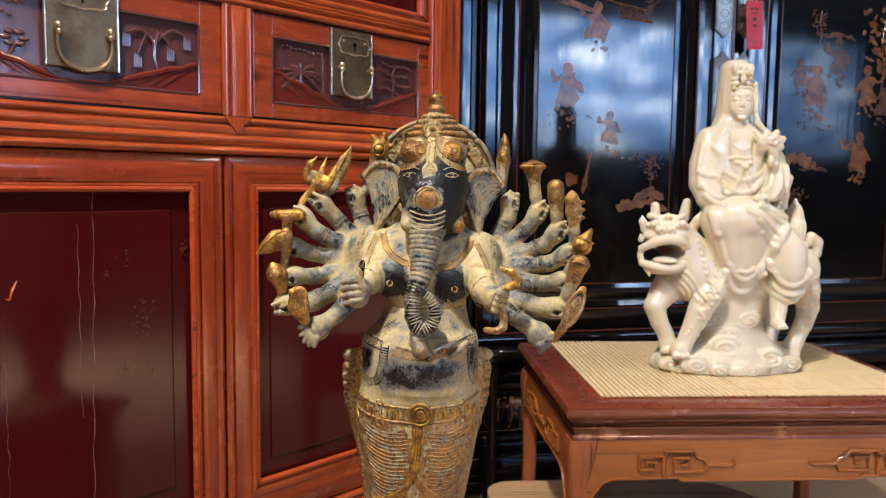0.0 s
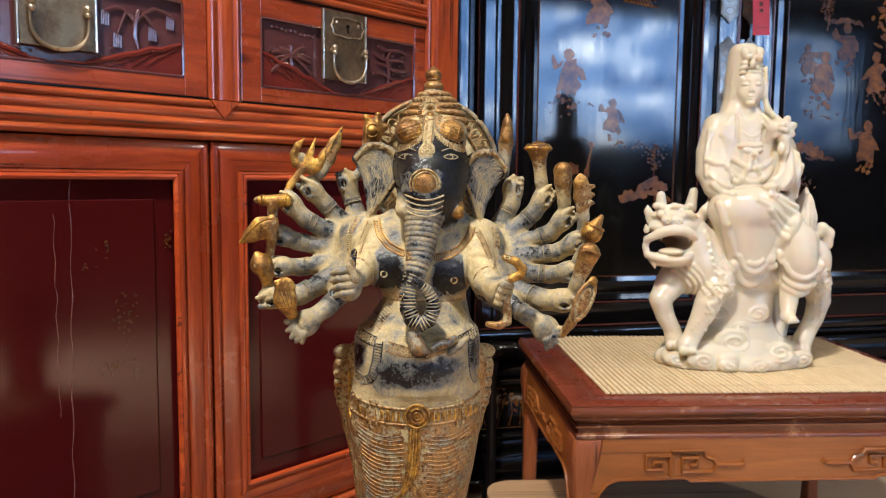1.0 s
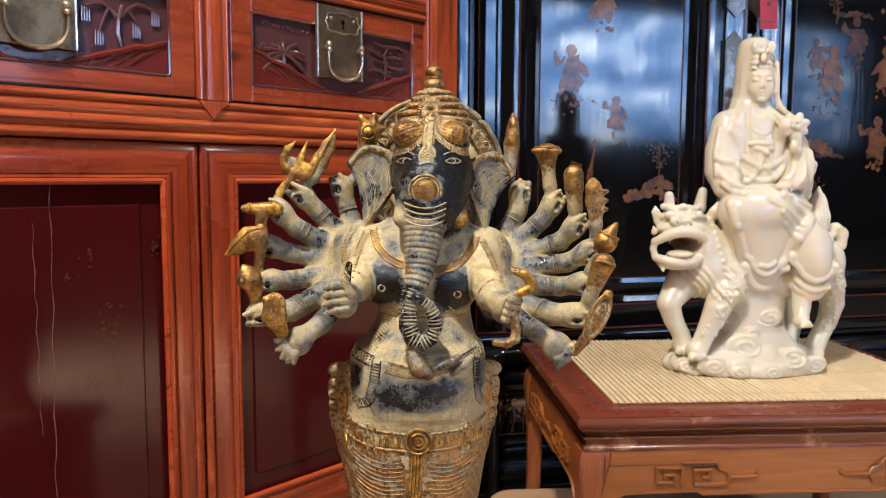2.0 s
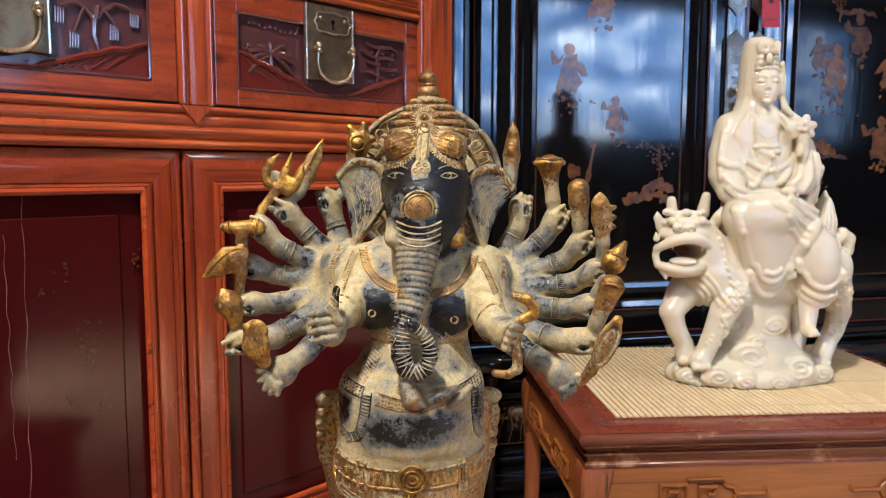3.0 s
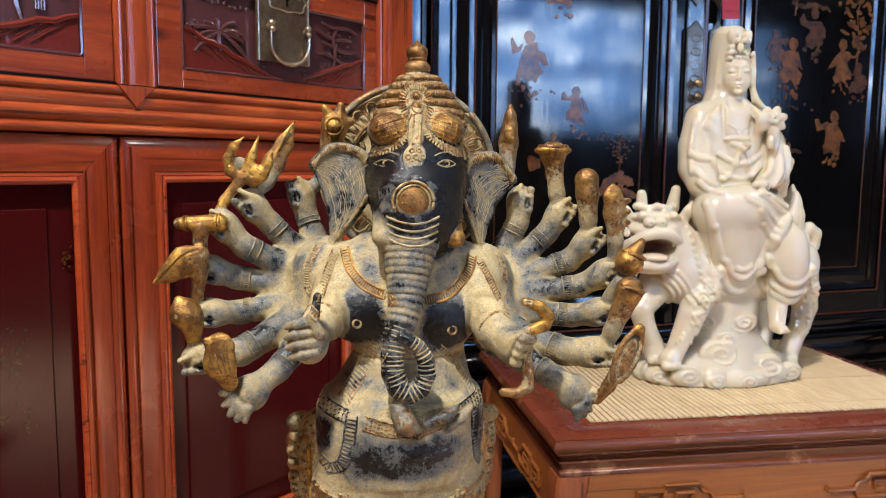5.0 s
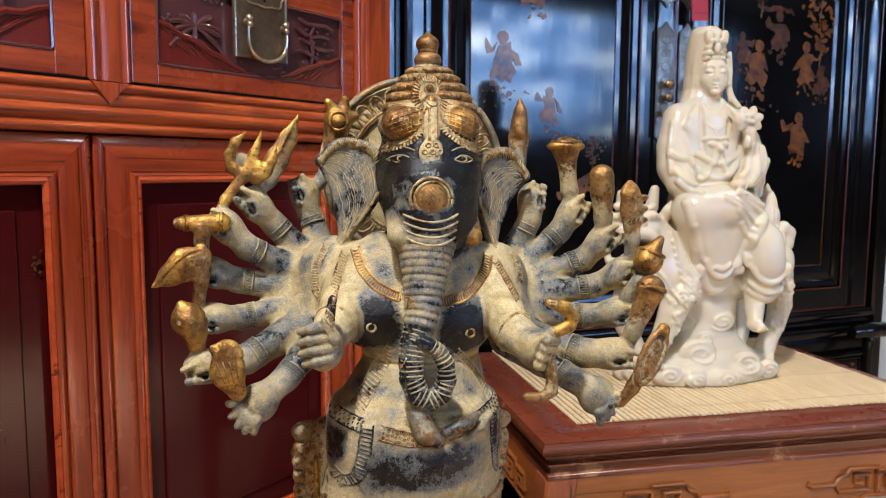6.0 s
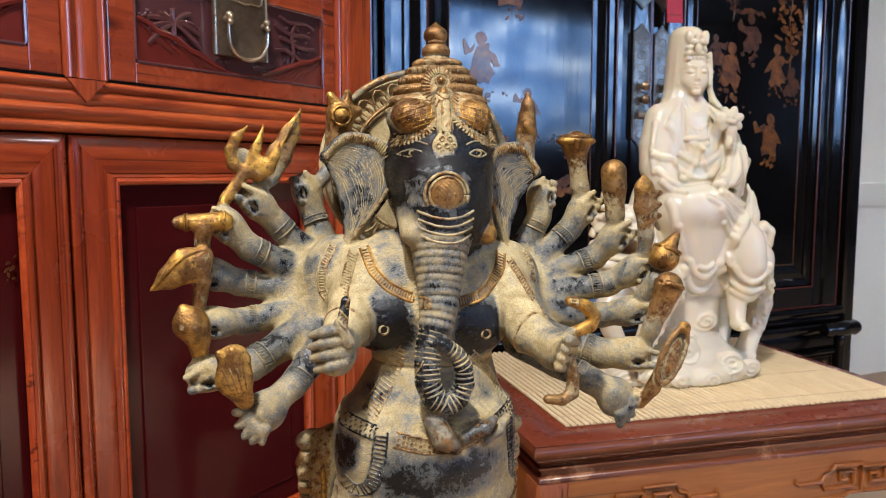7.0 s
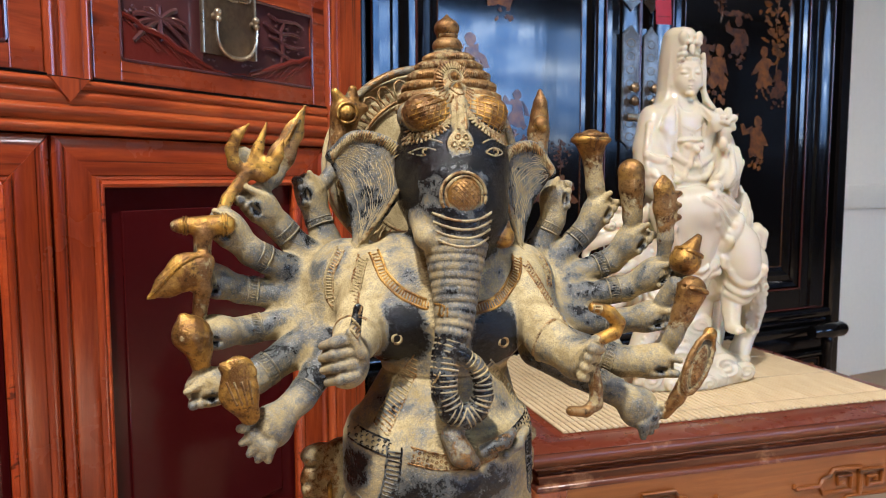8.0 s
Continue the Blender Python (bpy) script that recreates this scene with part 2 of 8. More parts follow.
def extrude(outline, place, length, bm=None):
    """A closed outline of (a, b), carried along c from 0 to length; place(a, b, c) gives the point."""
    bm = bm or bmesh.new()
    c0, c1 = length if isinstance(length, tuple) else (0.0, length)
    lo = [bm.verts.new(place(a, b, c0)) for a, b in outline]
    hi = [bm.verts.new(place(a, b, c1)) for a, b in outline]
    n = len(outline)
    for i in range(n):
        bm.faces.new((lo[i], lo[(i + 1) % n], hi[(i + 1) % n], hi[i]))
    bm.faces.new(lo[::-1])
    bm.faces.new(hi)
    bmesh.ops.recalc_face_normals(bm, faces=bm.faces)
    return bm


def arc(cx, cy, r, a0, a1, n=6):
    return [(cx + r * math.cos(radians(a0 + (a1 - a0) * i / n)), cy + r * math.sin(radians(a0 + (a1 - a0) * i / n))) for i in range(n + 1)]


def tube(points, radius, sides=8, bm=None, closed=False, flat=None):
    """A tube through points; radius a number or one for each point; flat squeezes it along one axis."""
    bm = bm or bmesh.new()
    pts = [Vector(p) for p in points]
    n = len(pts)
    rad = radius if isinstance(radius, (list, tuple)) else [radius] * n
    rings, up = [], None
    for i, p in enumerate(pts):
        a = pts[(i - 1) % n] if (closed or i > 0) else p
        b = pts[(i + 1) % n] if (closed or i < n - 1) else p
        t = (b - a).normalized()
        if up is None:
            up = t.orthogonal().normalized()
        up = (up - t * up.dot(t)).normalized()
        side = t.cross(up)
        ring = []
        for k in range(sides):
            w = 2 * math.pi * k / sides
            off = (up * math.cos(w) + side * math.sin(w)) * rad[i]
            if flat:
                off = Vector((off.x * flat[0], off.y * flat[1], off.z * flat[2]))
            ring.append(bm.verts.new(p + off))
        rings.append(ring)
    last = n if closed else n - 1
    for i in range(last):
        r0, r1 = rings[i], rings[(i + 1) % n]
        for k in range(sides):
            bm.faces.new((r0[k], r0[(k + 1) % sides], r1[(k + 1) % sides], r1[k]))
    if not closed:
        bm.faces.new(rings[0][::-1])
        bm.faces.new(rings[-1])
    return bm


def lathe(outline, sides=24, bm=None, at=(0, 0, 0)):
    """Turns an outline of (radius, height) round the upright axis."""
    bm = bm or bmesh.new()
    rings = []
    for r, z in outline:
        rings.append([bm.verts.new((at[0] + r * math.cos(2 * math.pi * k / sides), at[1] + r * math.sin(2 * math.pi * k / sides), at[2] + z)) for k in range(sides)])
    for a, b in zip(rings, rings[1:]):
        for k in range(sides):
            bm.faces.new((a[k], a[(k + 1) % sides], b[(k + 1) % sides], b[k]))
    bm.faces.new(rings[0][::-1])
    bm.faces.new(rings[-1])
    bmesh.ops.recalc_face_normals(bm, faces=bm.faces)
    return bm


def finish(bm, name, material, smooth=40):
    bmesh.ops.recalc_face_normals(bm, faces=bm.faces)
    me = bpy.data.meshes.new(name)
    bm.to_mesh(me)
    bm.free()
    me.materials.append(material)
    if smooth:
        for p in me.polygons:
            p.use_smooth = True
        me.set_sharp_from_angle(angle=radians(smooth))
    return me


def part(name, bm, material, parent, label="", smooth=40):
    ob = new(name, finish(bm, name, material, smooth))
    ob.parent = parent
    if label:
        ob["label"] = label
    return ob


def thing(name, m, label, category, group="", kind=""):
    ob = new(name)
    ob.matrix_world = m
    ob.empty_display_size = 0.05
    return tagged(ob, label, category, group, kind)


def single(name, bm, material, m, label, category, group="", kind="", smooth=40):
    ob = new(name, finish(bm, name, material, smooth))
    ob.matrix_world = m
    return tagged(ob, label, category, group, kind)

# ---- the room ----
TURN_BLACK = 9.6
BLACK = pose(0.459, 1.833, 0, 0, 0, TURN_BLACK)
RED = pose(-0.265, 1.174, 0, 0, 0, 43)

single("floor", box_mesh(-2.2, 8.2, -3.6, 4.0, -0.12, 0.0), floor_stone, pose(0, 0, 0), "beige stone tile floor of the shop", "floor", kind="structure", smooth=0)
single("ceiling", box_mesh(-2.2, 8.2, -3.6, 4.0, CEILING, CEILING + 0.12), ceiling_paint, pose(0, 0, 0), "plain white painted ceiling", "ceiling", kind="structure", smooth=0)
single("wall_north", box_mesh(-3.4, 8.5, 0.45, 0.57, 0, CEILING), wall_paint, BLACK, "off-white painted wall behind the black cabinet", "wall", kind="structure", smooth=0)
# side walls added out of view, their dark tone keeps reflections low
single("wall_west", box_mesh(-2.2, -2.08, -3.4, 1.9, 0, CEILING), unseen_wall, pose(0, 0, 0), "plain dark brown side wall, unseen, added to close the room", "wall", kind="structure", smooth=0)
single("wall_east", box_mesh(8.0, 8.12, -3.4, 3.6, 0, CEILING), unseen_wall, pose(0, 0, 0), "plain dark brown side wall, unseen, added to close the room", "wall", kind="structure", smooth=0)
# the dado rail on the north wall: a flat band with a small step
dado = extrude([(0.45, 0.628), (0.450, 0.716), (0.438, 0.716), (0.434, 0.712), (0.434, 0.640), (0.438, 0.634), (0.440, 0.628)], lambda a, b, c: (c, a, b), (1.0, 8.3))
single("trim", dado, wall_paint, BLACK, "white painted dado rail along the wall", "dado rail", kind="structure")

# the south wall with its wide shop window
WX0, WX1, WZ0, WZ1 = 1.8, 7.4, 1.04, 2.42
wb = bmesh.new()
solid(wb, -2.2, WX0, -3.12, -3.0, 0, CEILING)
solid(wb, WX1, 8.2, -3.12, -3.0, 0, CEILING)
solid(wb, WX0, WX1, -3.12, -3.0, 0, WZ0)
solid(wb, WX0, WX1, -3.12, -3.0, WZ1, CEILING)
single("wall_south", wb, unseen_wall, pose(0, 0, 0), "plain dark brown wall, unseen, pierced by a wide window", "wall", kind="structure", smooth=0)
window = thing("window_1", pose(WX0, -3.06, WZ0), "wide window with slim grey frame looking on the sky", "window", kind="structure")
ww, wh = WX1 - WX0, WZ1 - WZ0
fb = bmesh.new()
for x0, x1, z0, z1 in ((0, ww, 0, 0.05), (0, ww, wh - 0.05, wh), (0, 0.05, 0.05, wh - 0.05), (ww - 0.05, ww, 0.05, wh - 0.05)):
    solid(fb, x0, x1, -0.03, 0.03, z0, z1, 0.004)
part("window_frame", fb, window_frame_paint, window)
for k in range(1, 2):
    part("mullion", box_mesh(ww * 0.62 - 0.02, ww * 0.62 + 0.02, -0.028, 0.028, 0.05, wh - 0.05, 0.004), window_frame_paint, window)
single("backdrop", box_mesh(-12, 14, -0.05, 0.05, -4, 3.6), outdoor_sky, pose(4.0, -9.0, 0.8), "bright clouded sky far outside the window", "sky", kind="structure", smooth=0)

# ---- the red cabinet, turned to the room ----
red_cabinet = thing("red_cabinet", RED, "tall red varnished wooden cabinet with carved drawers and brass locks", "cabinet")
RL, RR, RTOP = -0.505, 0.517, 1.86


def level_rail(z0, z1, x0, x1, name="rail", out=0.0, bead_lo=True, bead_hi=True, mat_=None):
    """A level rail with a round bead along its edges and a hollow between two swells."""
    h = z1 - z0
    o = [(0.035, z0), (-out, z0)]
    if bead_lo:
        o += [(-out - 0.005 * math.sin(math.pi * i / 6), z0 + 0.012 * i / 6) for i in range(1, 7)] + [(-out + 0.001, z0 + 0.0135)]
    m0, m1 = z0 + (0.015 if bead_lo else 0.0), z1 - (0.012 if bead_hi else 0.0)
    mid = (m0 + m1) / 2
    o += [(-out - 0.006 * math.sin(math.pi * i / 6) ** 0.7, m0 + (mid - m0) * i / 6) for i in range(1, 7)]
    o += [(-out - 0.0005, mid + 0.001)]
    o += [(-out - 0.003 * math.sin(math.pi * i / 6) ** 0.5, mid + 0.001 + (m1 - mid - 0.001) * i / 6) for i in range(1, 7)]
    if bead_hi:
        o += [(-out + 0.001, m1 + 0.001)] + [(-out - 0.004 * math.sin(math.pi * i / 6), m1 + 0.001 + (z1 - m1 - 0.001) * i / 6) for i in range(1, 7)]
    o += [(0.035, z1)]
    return part(name, extrude(o, lambda a, b, c: (c, a, b), (x0, x1)), mat_ or red_wood_x, red_cabinet)


def upright(x0, x1, z0, z1, name="stile", beads=True, owner=None, out=0.0):
    """An upright with a round bead down each edge."""
    w = x1 - x0
    o = [(x0, 0.035)]
    if beads:
        o += [(x0 + 0.015 * i / 6, -out - 0.0040 * math.sin(math.pi * i / 6) ** 0.8) for i in range(0, 7)] + [(x0 + 0.0158, -out + 0.0004)]
        o += [(x0 + 0.0168, -out - 0.0012), (x0 + w * 0.5, -out - 0.0030), (x1 - 0.0118, -out - 0.0012)]
        o += [(x1 - 0.0108, -out + 0.0006)] + [(x1 - 0.010 + 0.010 * i / 6, -out - 0.0035 * math.sin(math.pi * i / 6) ** 0.8) for i in range(0, 7)]
    else:
        o += [(x0, -out), (x1, -out)]
    o += [(x1, 0.035)]
    return part(name, extrude(o, lambda a, b, c: (a, b, c), (z0, z1)), red_wood_z, owner or red_cabinet)


# carcass
part("side_panel", box_mesh(RR - 0.022, RR, 0.036, 0.52, 0.05, RTOP, 0.002), red_wood_z, red_cabinet)
part("side_panel", box_mesh(RL, RL + 0.022, 0.036, 0.52, 0.05, RTOP, 0.002), red_wood_z, red_cabinet)
part("back_panel", box_mesh(RL, RR, 0.521, 0.535, 0.05, RTOP), red_wood_x, red_cabinet)
part("top", box_mesh(RL - 0.02, RR + 0.02, -0.03, 0.55, RTOP + 0.001, RTOP + 0.035, 0.008), red_wood_x, red_cabinet)
part("bottom_board", box_mesh(RL + 0.024, RR - 0.024, 0.05, 0.5, 0.13, 0.15), red_wood_x, red_cabinet)
# front corner posts: an inner bead, a step and a flat face
for sx, x_in, x_out in ((1, 0.4385, RR), (-1, -0.4265, RL)):
    o = [(x_in, 0.035), (x_in, 0.0)]
    o += [(x_in + sx * 0.010 * i / 6, -0.005 * math.sin(math.pi * i / 6)) for i in range(1, 7)]
    o += [(x_in + sx * 0.0115, 0.003), (x_in + sx * 0.013, -0.003), (x_in + sx * 0.024, -0.004), (x_in + sx * 0.0255, -0.008), (x_out - sx * 0.003, -0.009), (x_out, -0.006), (x_out, 0.035)]
    part("corner_post", extrude(o, lambda a, b, c: (a, b, c), (0.0, RTOP)), red_wood_z, red_cabinet)
# levels: foot rail, rail under the drawers, rail over the drawers, cornice
level_rail(0.125, 0.192, -0.425, 0.437)
level_rail(0.7905, 0.847, -0.425, 0.437)
level_rail(1.0125, 1.0505, -0.425, 0.437)
level_rail(1.79, RTOP, -0.425, 0.437)
# the drawer post, with a mitred point run down into the rail
upright(0.002, 0.054, 0.848, 1.012, "drawer_post")
ob_ = bmesh.new()
tri = [(0.002, 0.8465), (0.046, 0.8465), (0.0225, 0.8225)]
extrude(tri, lambda a, b, c: (a, c, b), (-0.0064, 0.0), ob_)
part("mitre", ob_, red_wood_z, red_cabinet)


def panelled_door(x0, x1, z0, z1, px0, px1, pz0, pz1):
    door = new("door")
    door.parent = red_cabinet
    # stiles and rails, mitred at the corners
    for xo, xi in ((x0, px0), (x1, px1)):
        lo_ = lambda a, xo=xo, xi=xi: z0 + (pz0 - z0) * min(1.0, abs(a - xo) / abs(xi - xo))
        hi_ = lambda a, xo=xo, xi=xi: z1 - (z1 - pz1) * min(1.0, abs(a - xo) / abs(xi - xo))
        d_ = 1 if xi > xo else -1
        o = [(xo, 0.034)] + [(xo + d_ * 0.013 * i / 6, 0.004 - 0.0042 * math.sin(math.pi * i / 6) ** 0.8) for i in range(7)]
        o += [(xo + d_ * 0.0138, 0.0048), (xo + d_ * 0.015, 0.0030), (xo + d_ * (abs(xi - xo) * 0.6), 0.0012), (xi - d_ * 0.0125, 0.0030), (xi - d_ * 0.0118, 0.0048)]
        o += [(xi - d_ * (0.011 - 0.0105 * i / 6), 0.004 - 0.0036 * math.sin(math.pi * i / 6) ** 0.8) for i in range(7)] + [(xi - d_ * 0.0005, 0.034)]
        part("stile", extrude(o, lambda a, b, c: (a, b, lo_(a) if c < 0.5 else hi_(a)), 1.0), door_wood_z, door)
    for zo, zi in ((z0, pz0), (z1, pz1)):
        f_ = lambda z, zo=zo, zi=zi: min(1.0, abs(z - zo) / abs(zi - zo))
        d_ = 1 if zi > zo else -1
        o = [(0.034, zo), (0.0062, zo), (0.0035, zo + d_ * 0.004), (0.0030, (zo + zi) / 2), (0.0046, zi - d_ * 0.010), (0.0062, zi - d_ * 0.009), (0.0040, zi - d_ * 0.005), (0.0062, zi), (0.034, zi)]
        part("rail", extrude(o, lambda p, q, c: (x0 + (px0 - x0) * f_(q) + 0.0002 if c < 0.5 else x1 - (x1 - px1) * f_(q) - 0.0002, p, q), 1.0), door_wood_x, door)
    # the bead round the sunk panel
    for (ax, az), (bx, bz) in (((px0, pz0), (px1, pz0)), ((px1, pz0), (px1, pz1)), ((px1, pz1), (px0, pz1)), ((px0, pz1), (px0, pz0))):
        part("bead", tube([(ax, 0.006, az), (bx, 0.006, bz)], 0.0045, 8), bead_wood, door, "orange varnished bead")
    pnl = part("panel", box_mesh(px0 + 0.001, px1 - 0.001, 0.015, 0.026, pz0 + 0.001, pz1 - 0.001), maroon_lacquer, door, "dark lacquered door panel with scratches")
    m = 0.030
    part("raised_field", box_mesh(px0 + m, px1 - m, 0.0122, 0.0149, pz0 + m, pz1 - m, 0.0018, segs=2), maroon_lacquer, door, "glossy maroon lacquer field with hairline cracks", smooth=0)
    return door


door_l = panelled_door(-0.422, 0.0022, 0.195, 0.788, -0.372, -0.047, 0.264, 0.738)
panelled_door(0.0058, 0.4345, 0.195, 0.788, 0.0605, 0.371, 0.264, 0.738)
panelled_door(-0.422, 0.0022, 1.053, 1.786, -0.402, -0.022, 1.062, 1.74)
panelled_door(0.0058, 0.4345, 1.053, 1.786, 0.030, 0.4185, 1.062, 1.74)


def ring_pull(owner, xc, za, zb, half):
    """Two posts with ball heads, a bail handle hanging between them."""
    for s in (-1, 1):
        bm = bmesh.new()
        x = xc + s * half
        tube([(x, 0.0, za), (x, -0.008, za), (x, -0.012, za)], [0.0042, 0.0042, 0.003], 10, bm)
        for r, y, z in ((0.0050, -0.011, za + 0.004), (0.0042, -0.012, za - 0.004)):
            sp = bmesh.ops.create_uvsphere(bm, u_segments=10, v_segments=7, radius=r)
            for v in sp["verts"]:
                v.co += Vector((x, y, z))
        part("post", bm, bright_brass, owner)
    pts = []
    for i in range(25):
        w = math.pi * i / 24
        s = -math.cos(w)
        x = xc + half * 1.05 * s
        z = za - 0.004 - (za - zb) * (math.sin(w) ** 0.55)
        pts.append((x, -0.011 + 0.003 * math.sin(w), z))
    rad = [0.0018 + 0.0011 * math.sin(math.pi * i / 24) for i in range(25)]
    part("bail", tube(pts, rad, 8), bright_brass, owner, "worn brass bail handle")


def carve_line(bm, pts, r, y):
    r, y = r * 1.25, y - 0.0008
    tube([(x, y, z) for x, z in pts], [r * (0.55 + 0.45 * math.sin(math.pi * (i + 0.5) / len(pts))) for i in range(len(pts))], 6, bm, flat=(1, 0.7, 1))


def carve_drawer(x0, x1, rx0, rx1, rz0, rz1, xc, plate, seed):
    rnd = random.Random(seed)
    drawer = new("drawer")
    drawer.parent = red_cabinet
    z0, z1 = 0.8495, 1.0095
    # the face board, with a sunk place cut for the carving
    for a, b, c, d, y in ((x0, rx0, z0, z1, 0.001), (rx1, x1, z0, z1, 0.001), (rx0 - 0.001, rx1 + 0.001, z0, rz0, 0.0012), (rx0 - 0.001, rx1 + 0.001, rz1, z1, 0.0012)):
        part("face_board", box_mesh(a, b, y, 0.03, c, d, 0.0015), board_wood, drawer, smooth=0)
    # solid black strips stand in for the shade in the drawer gaps
    for a, b, c, d in ((x0 - 0.001, x1 + 0.001, z0 - 0.0018, z0 + 0.0002), (x0 - 0.001, x1 + 0.001, z1 - 0.0002, z1 + 0.0022)):
        part("shadow_gap", box_mesh(a, b, -0.0012, 0.004, c, d), black_wood, drawer)
    part("carved_ground", box_mesh(rx0, rx1, 0.007, 0.012, rz0, rz1), carved_ground, drawer, "dark carved panel with trees and hills")
    bm = bmesh.new()
    loop = [(rx0 + 0.004, rz0 + 0.0008), (rx1 - 0.004, rz0 + 0.0008), (rx1 - 0.0008, rz0 + 0.004), (rx1 - 0.0008, rz1 - 0.004), (rx1 - 0.004, rz1 - 0.0008), (rx0 + 0.004, rz1 - 0.0008), (rx0 + 0.0008, rz1 - 0.004), (rx0 + 0.0008, rz0 + 0.004)]
    tube([(x, 0.002, z) for x, z in loop], 0.0021, 6, bm, closed=True)
    part("carved_border", bm, carved_ground, drawer)
    w, h = rx1 - rx0, rz1 - rz0
    # two red hillsides falling to the middle, cut with slanting strokes
    for s in (-1, 1):
        edge = rx0 + 0.003 if s < 0 else rx1 - 0.003
        bm = bmesh.new()
        top = [(0.0, 0.47), (0.05, 0.43), (0.09, 0.35), (0.13, 0.335), (0.18, 0.29), (0.23, 0.20), (0.28, 0.17), (0.33, 0.10), (0.40, 0.03)] if s < 0 else [(0.0, 0.40), (0.04, 0.36), (0.08, 0.30), (0.13, 0.29), (0.18, 0.22), (0.24, 0.17), (0.30, 0.10), (0.38, 0.03)]
        line = [(edge - s * a * w, rz0 + 0.003 + b * h) for a, b in top]
        poly = line + [(edge - s * 0.40 * w, rz0 + 0.003), (edge, rz0 + 0.003)]
        extrude(poly, lambda a, b, c: (a, c, b), (0.0042, 0.0075), bm)
        part("carved_hill", bm, carved_red, drawer, "red carved hillside")
        bm = bmesh.new()
        carve_line(bm, line, 0.0034, 0.0036)
        for k in range(16):
            f = 0.02 + 0.33 * k / 13 + rnd.uniform(-0.01, 0.01)
            hh = np.interp(f, [a for a, b in top], [b for a, b in top]) * rnd.uniform(0.75, 0.95)
            xa, za = edge - s * f * w, rz0 + 0.003 + hh * h
            ln = rnd.uniform(0.5, 1.0)
            carve_line(bm, [(xa - s * 0.085 * w * t_ * ln, max(rz0 + 0.004, za - 0.20 * h * ln * t_)) for t_ in (0, 0.5, 1)], 0.0010, 0.0040)
        tagged(part("carved_stroke", bm, carved_red, drawer), kind="stuff")
    # a tree over each hill: hanging twigs, spread fronds or level boughs, with beads and rocks
    for s, style in ((-1, "frond" if seed == 8 else "flower"), (1, "bough" if seed == 8 else "willow")):
        bm = bmesh.new()
        edge = rx0 if s < 0 else rx1

        def at_(f, g):
            return (edge - s * f * w, rz0 + g * h)

        def bead(x, z, r):
            sp = bmesh.ops.create_icosphere(bm, subdivisions=1, radius=r)
            for v in sp["verts"]:
                v.co = Vector((v.co.x * 1.15, v.co.y * 0.6, v.co.z)) + Vector((x, 0.0052, z))

        if style == "willow":
            root, fork = at_(0.185, 0.30), at_(0.195, 0.62)
            carve_line(bm, [root, ((root[0] + fork[0]) / 2 - 0.003, (root[1] + fork[1]) / 2), fork, (fork[0] + 0.006, fork[1] + 0.18 * h)], 0.0030, 0.0044)
            for f, g in ((0.31, 0.66), (0.265, 0.40), (0.125, 0.54), (0.05, 0.72)):
                tip = at_(f, g)
                knee = ((fork[0] + tip[0]) / 2, max(fork[1], tip[1]) + 0.13 * h)
                carve_line(bm, [fork, ((fork[0] + knee[0]) / 2, (fork[1] + knee[1]) / 2 + 0.03 * h), knee, ((knee[0] + tip[0]) / 2, (knee[1] + tip[1]) / 2 + 0.05 * h), (tip[0], tip[1] + 0.07 * h)], 0.0021, 0.0046)
                for i in range(4):
                    carve_line(bm, [(tip[0] - 0.0045 + 0.003 * i, tip[1] + 0.07 * h - 0.001 * i), (tip[0] - 0.0050 + 0.003 * i, tip[1] - 0.02 * h), (tip[0] - 0.0052 + 0.003 * i, tip[1] - 0.11 * h)], 0.0010, 0.0050)
                for i in range(3):
                    carve_line(bm, [(tip[0] - 0.0055, tip[1] + (0.04 - 0.05 * i) * h), (tip[0], tip[1] + (0.035 - 0.05 * i) * h), (tip[0] + 0.0050, tip[1] + (0.03 - 0.05 * i) * h)], 0.0008, 0.0050)
            for k in range(9):
                bead(*at_(rnd.uniform(0.09, 0.30), rnd.uniform(0.24, 0.36)), rnd.uniform(0.0016, 0.0028))
        elif style == "frond":
            root = at_(0.175, 0.52)
            carve_line(bm, [at_(0.18, 0.28), at_(0.172, 0.42), root], 0.0034, 0.0044)
            for k in range(9):
                ang = radians(-35 + 250 * k / 8 + rnd.uniform(-6, 6))
                ln = rnd.uniform(0.24, 0.34) * h * 1.5
                carve_line(bm, [(root[0] + math.cos(ang) * ln * t_, root[1] + math.sin(ang) * ln * 0.62 * t_ - 0.010 * t_ * t_) for t_ in (0.0, 0.3, 0.6, 0.85, 1)], 0.0030, 0.0046)
            for k in range(10):
                bead(rx0 + (0.07 + 0.027 * k) * w, rz1 - 0.010 - 0.006 * k / 9 + 0.0015 * math.sin(k * 1.7), 0.0026)
            for k in range(8):
                bead(*at_(rnd.uniform(0.02, 0.08), rnd.uniform(0.46, 0.66)), rnd.uniform(0.0018, 0.0034))
        elif style == "bough":
            for k in range(4):
                g = 0.80 - 0.15 * k
                carve_line(bm, [at_(0.05 + 0.03 * (k % 2) + 0.055 * i, g + 0.035 * math.sin(i * 1.6 + k) + 0.02 * i) for i in range(5)], 0.0026, 0.0046)
                for i in range(3):
                    bead(*at_(0.08 + 0.07 * i + 0.02 * (k % 2), g - 0.045), rnd.uniform(0.0018, 0.0028))
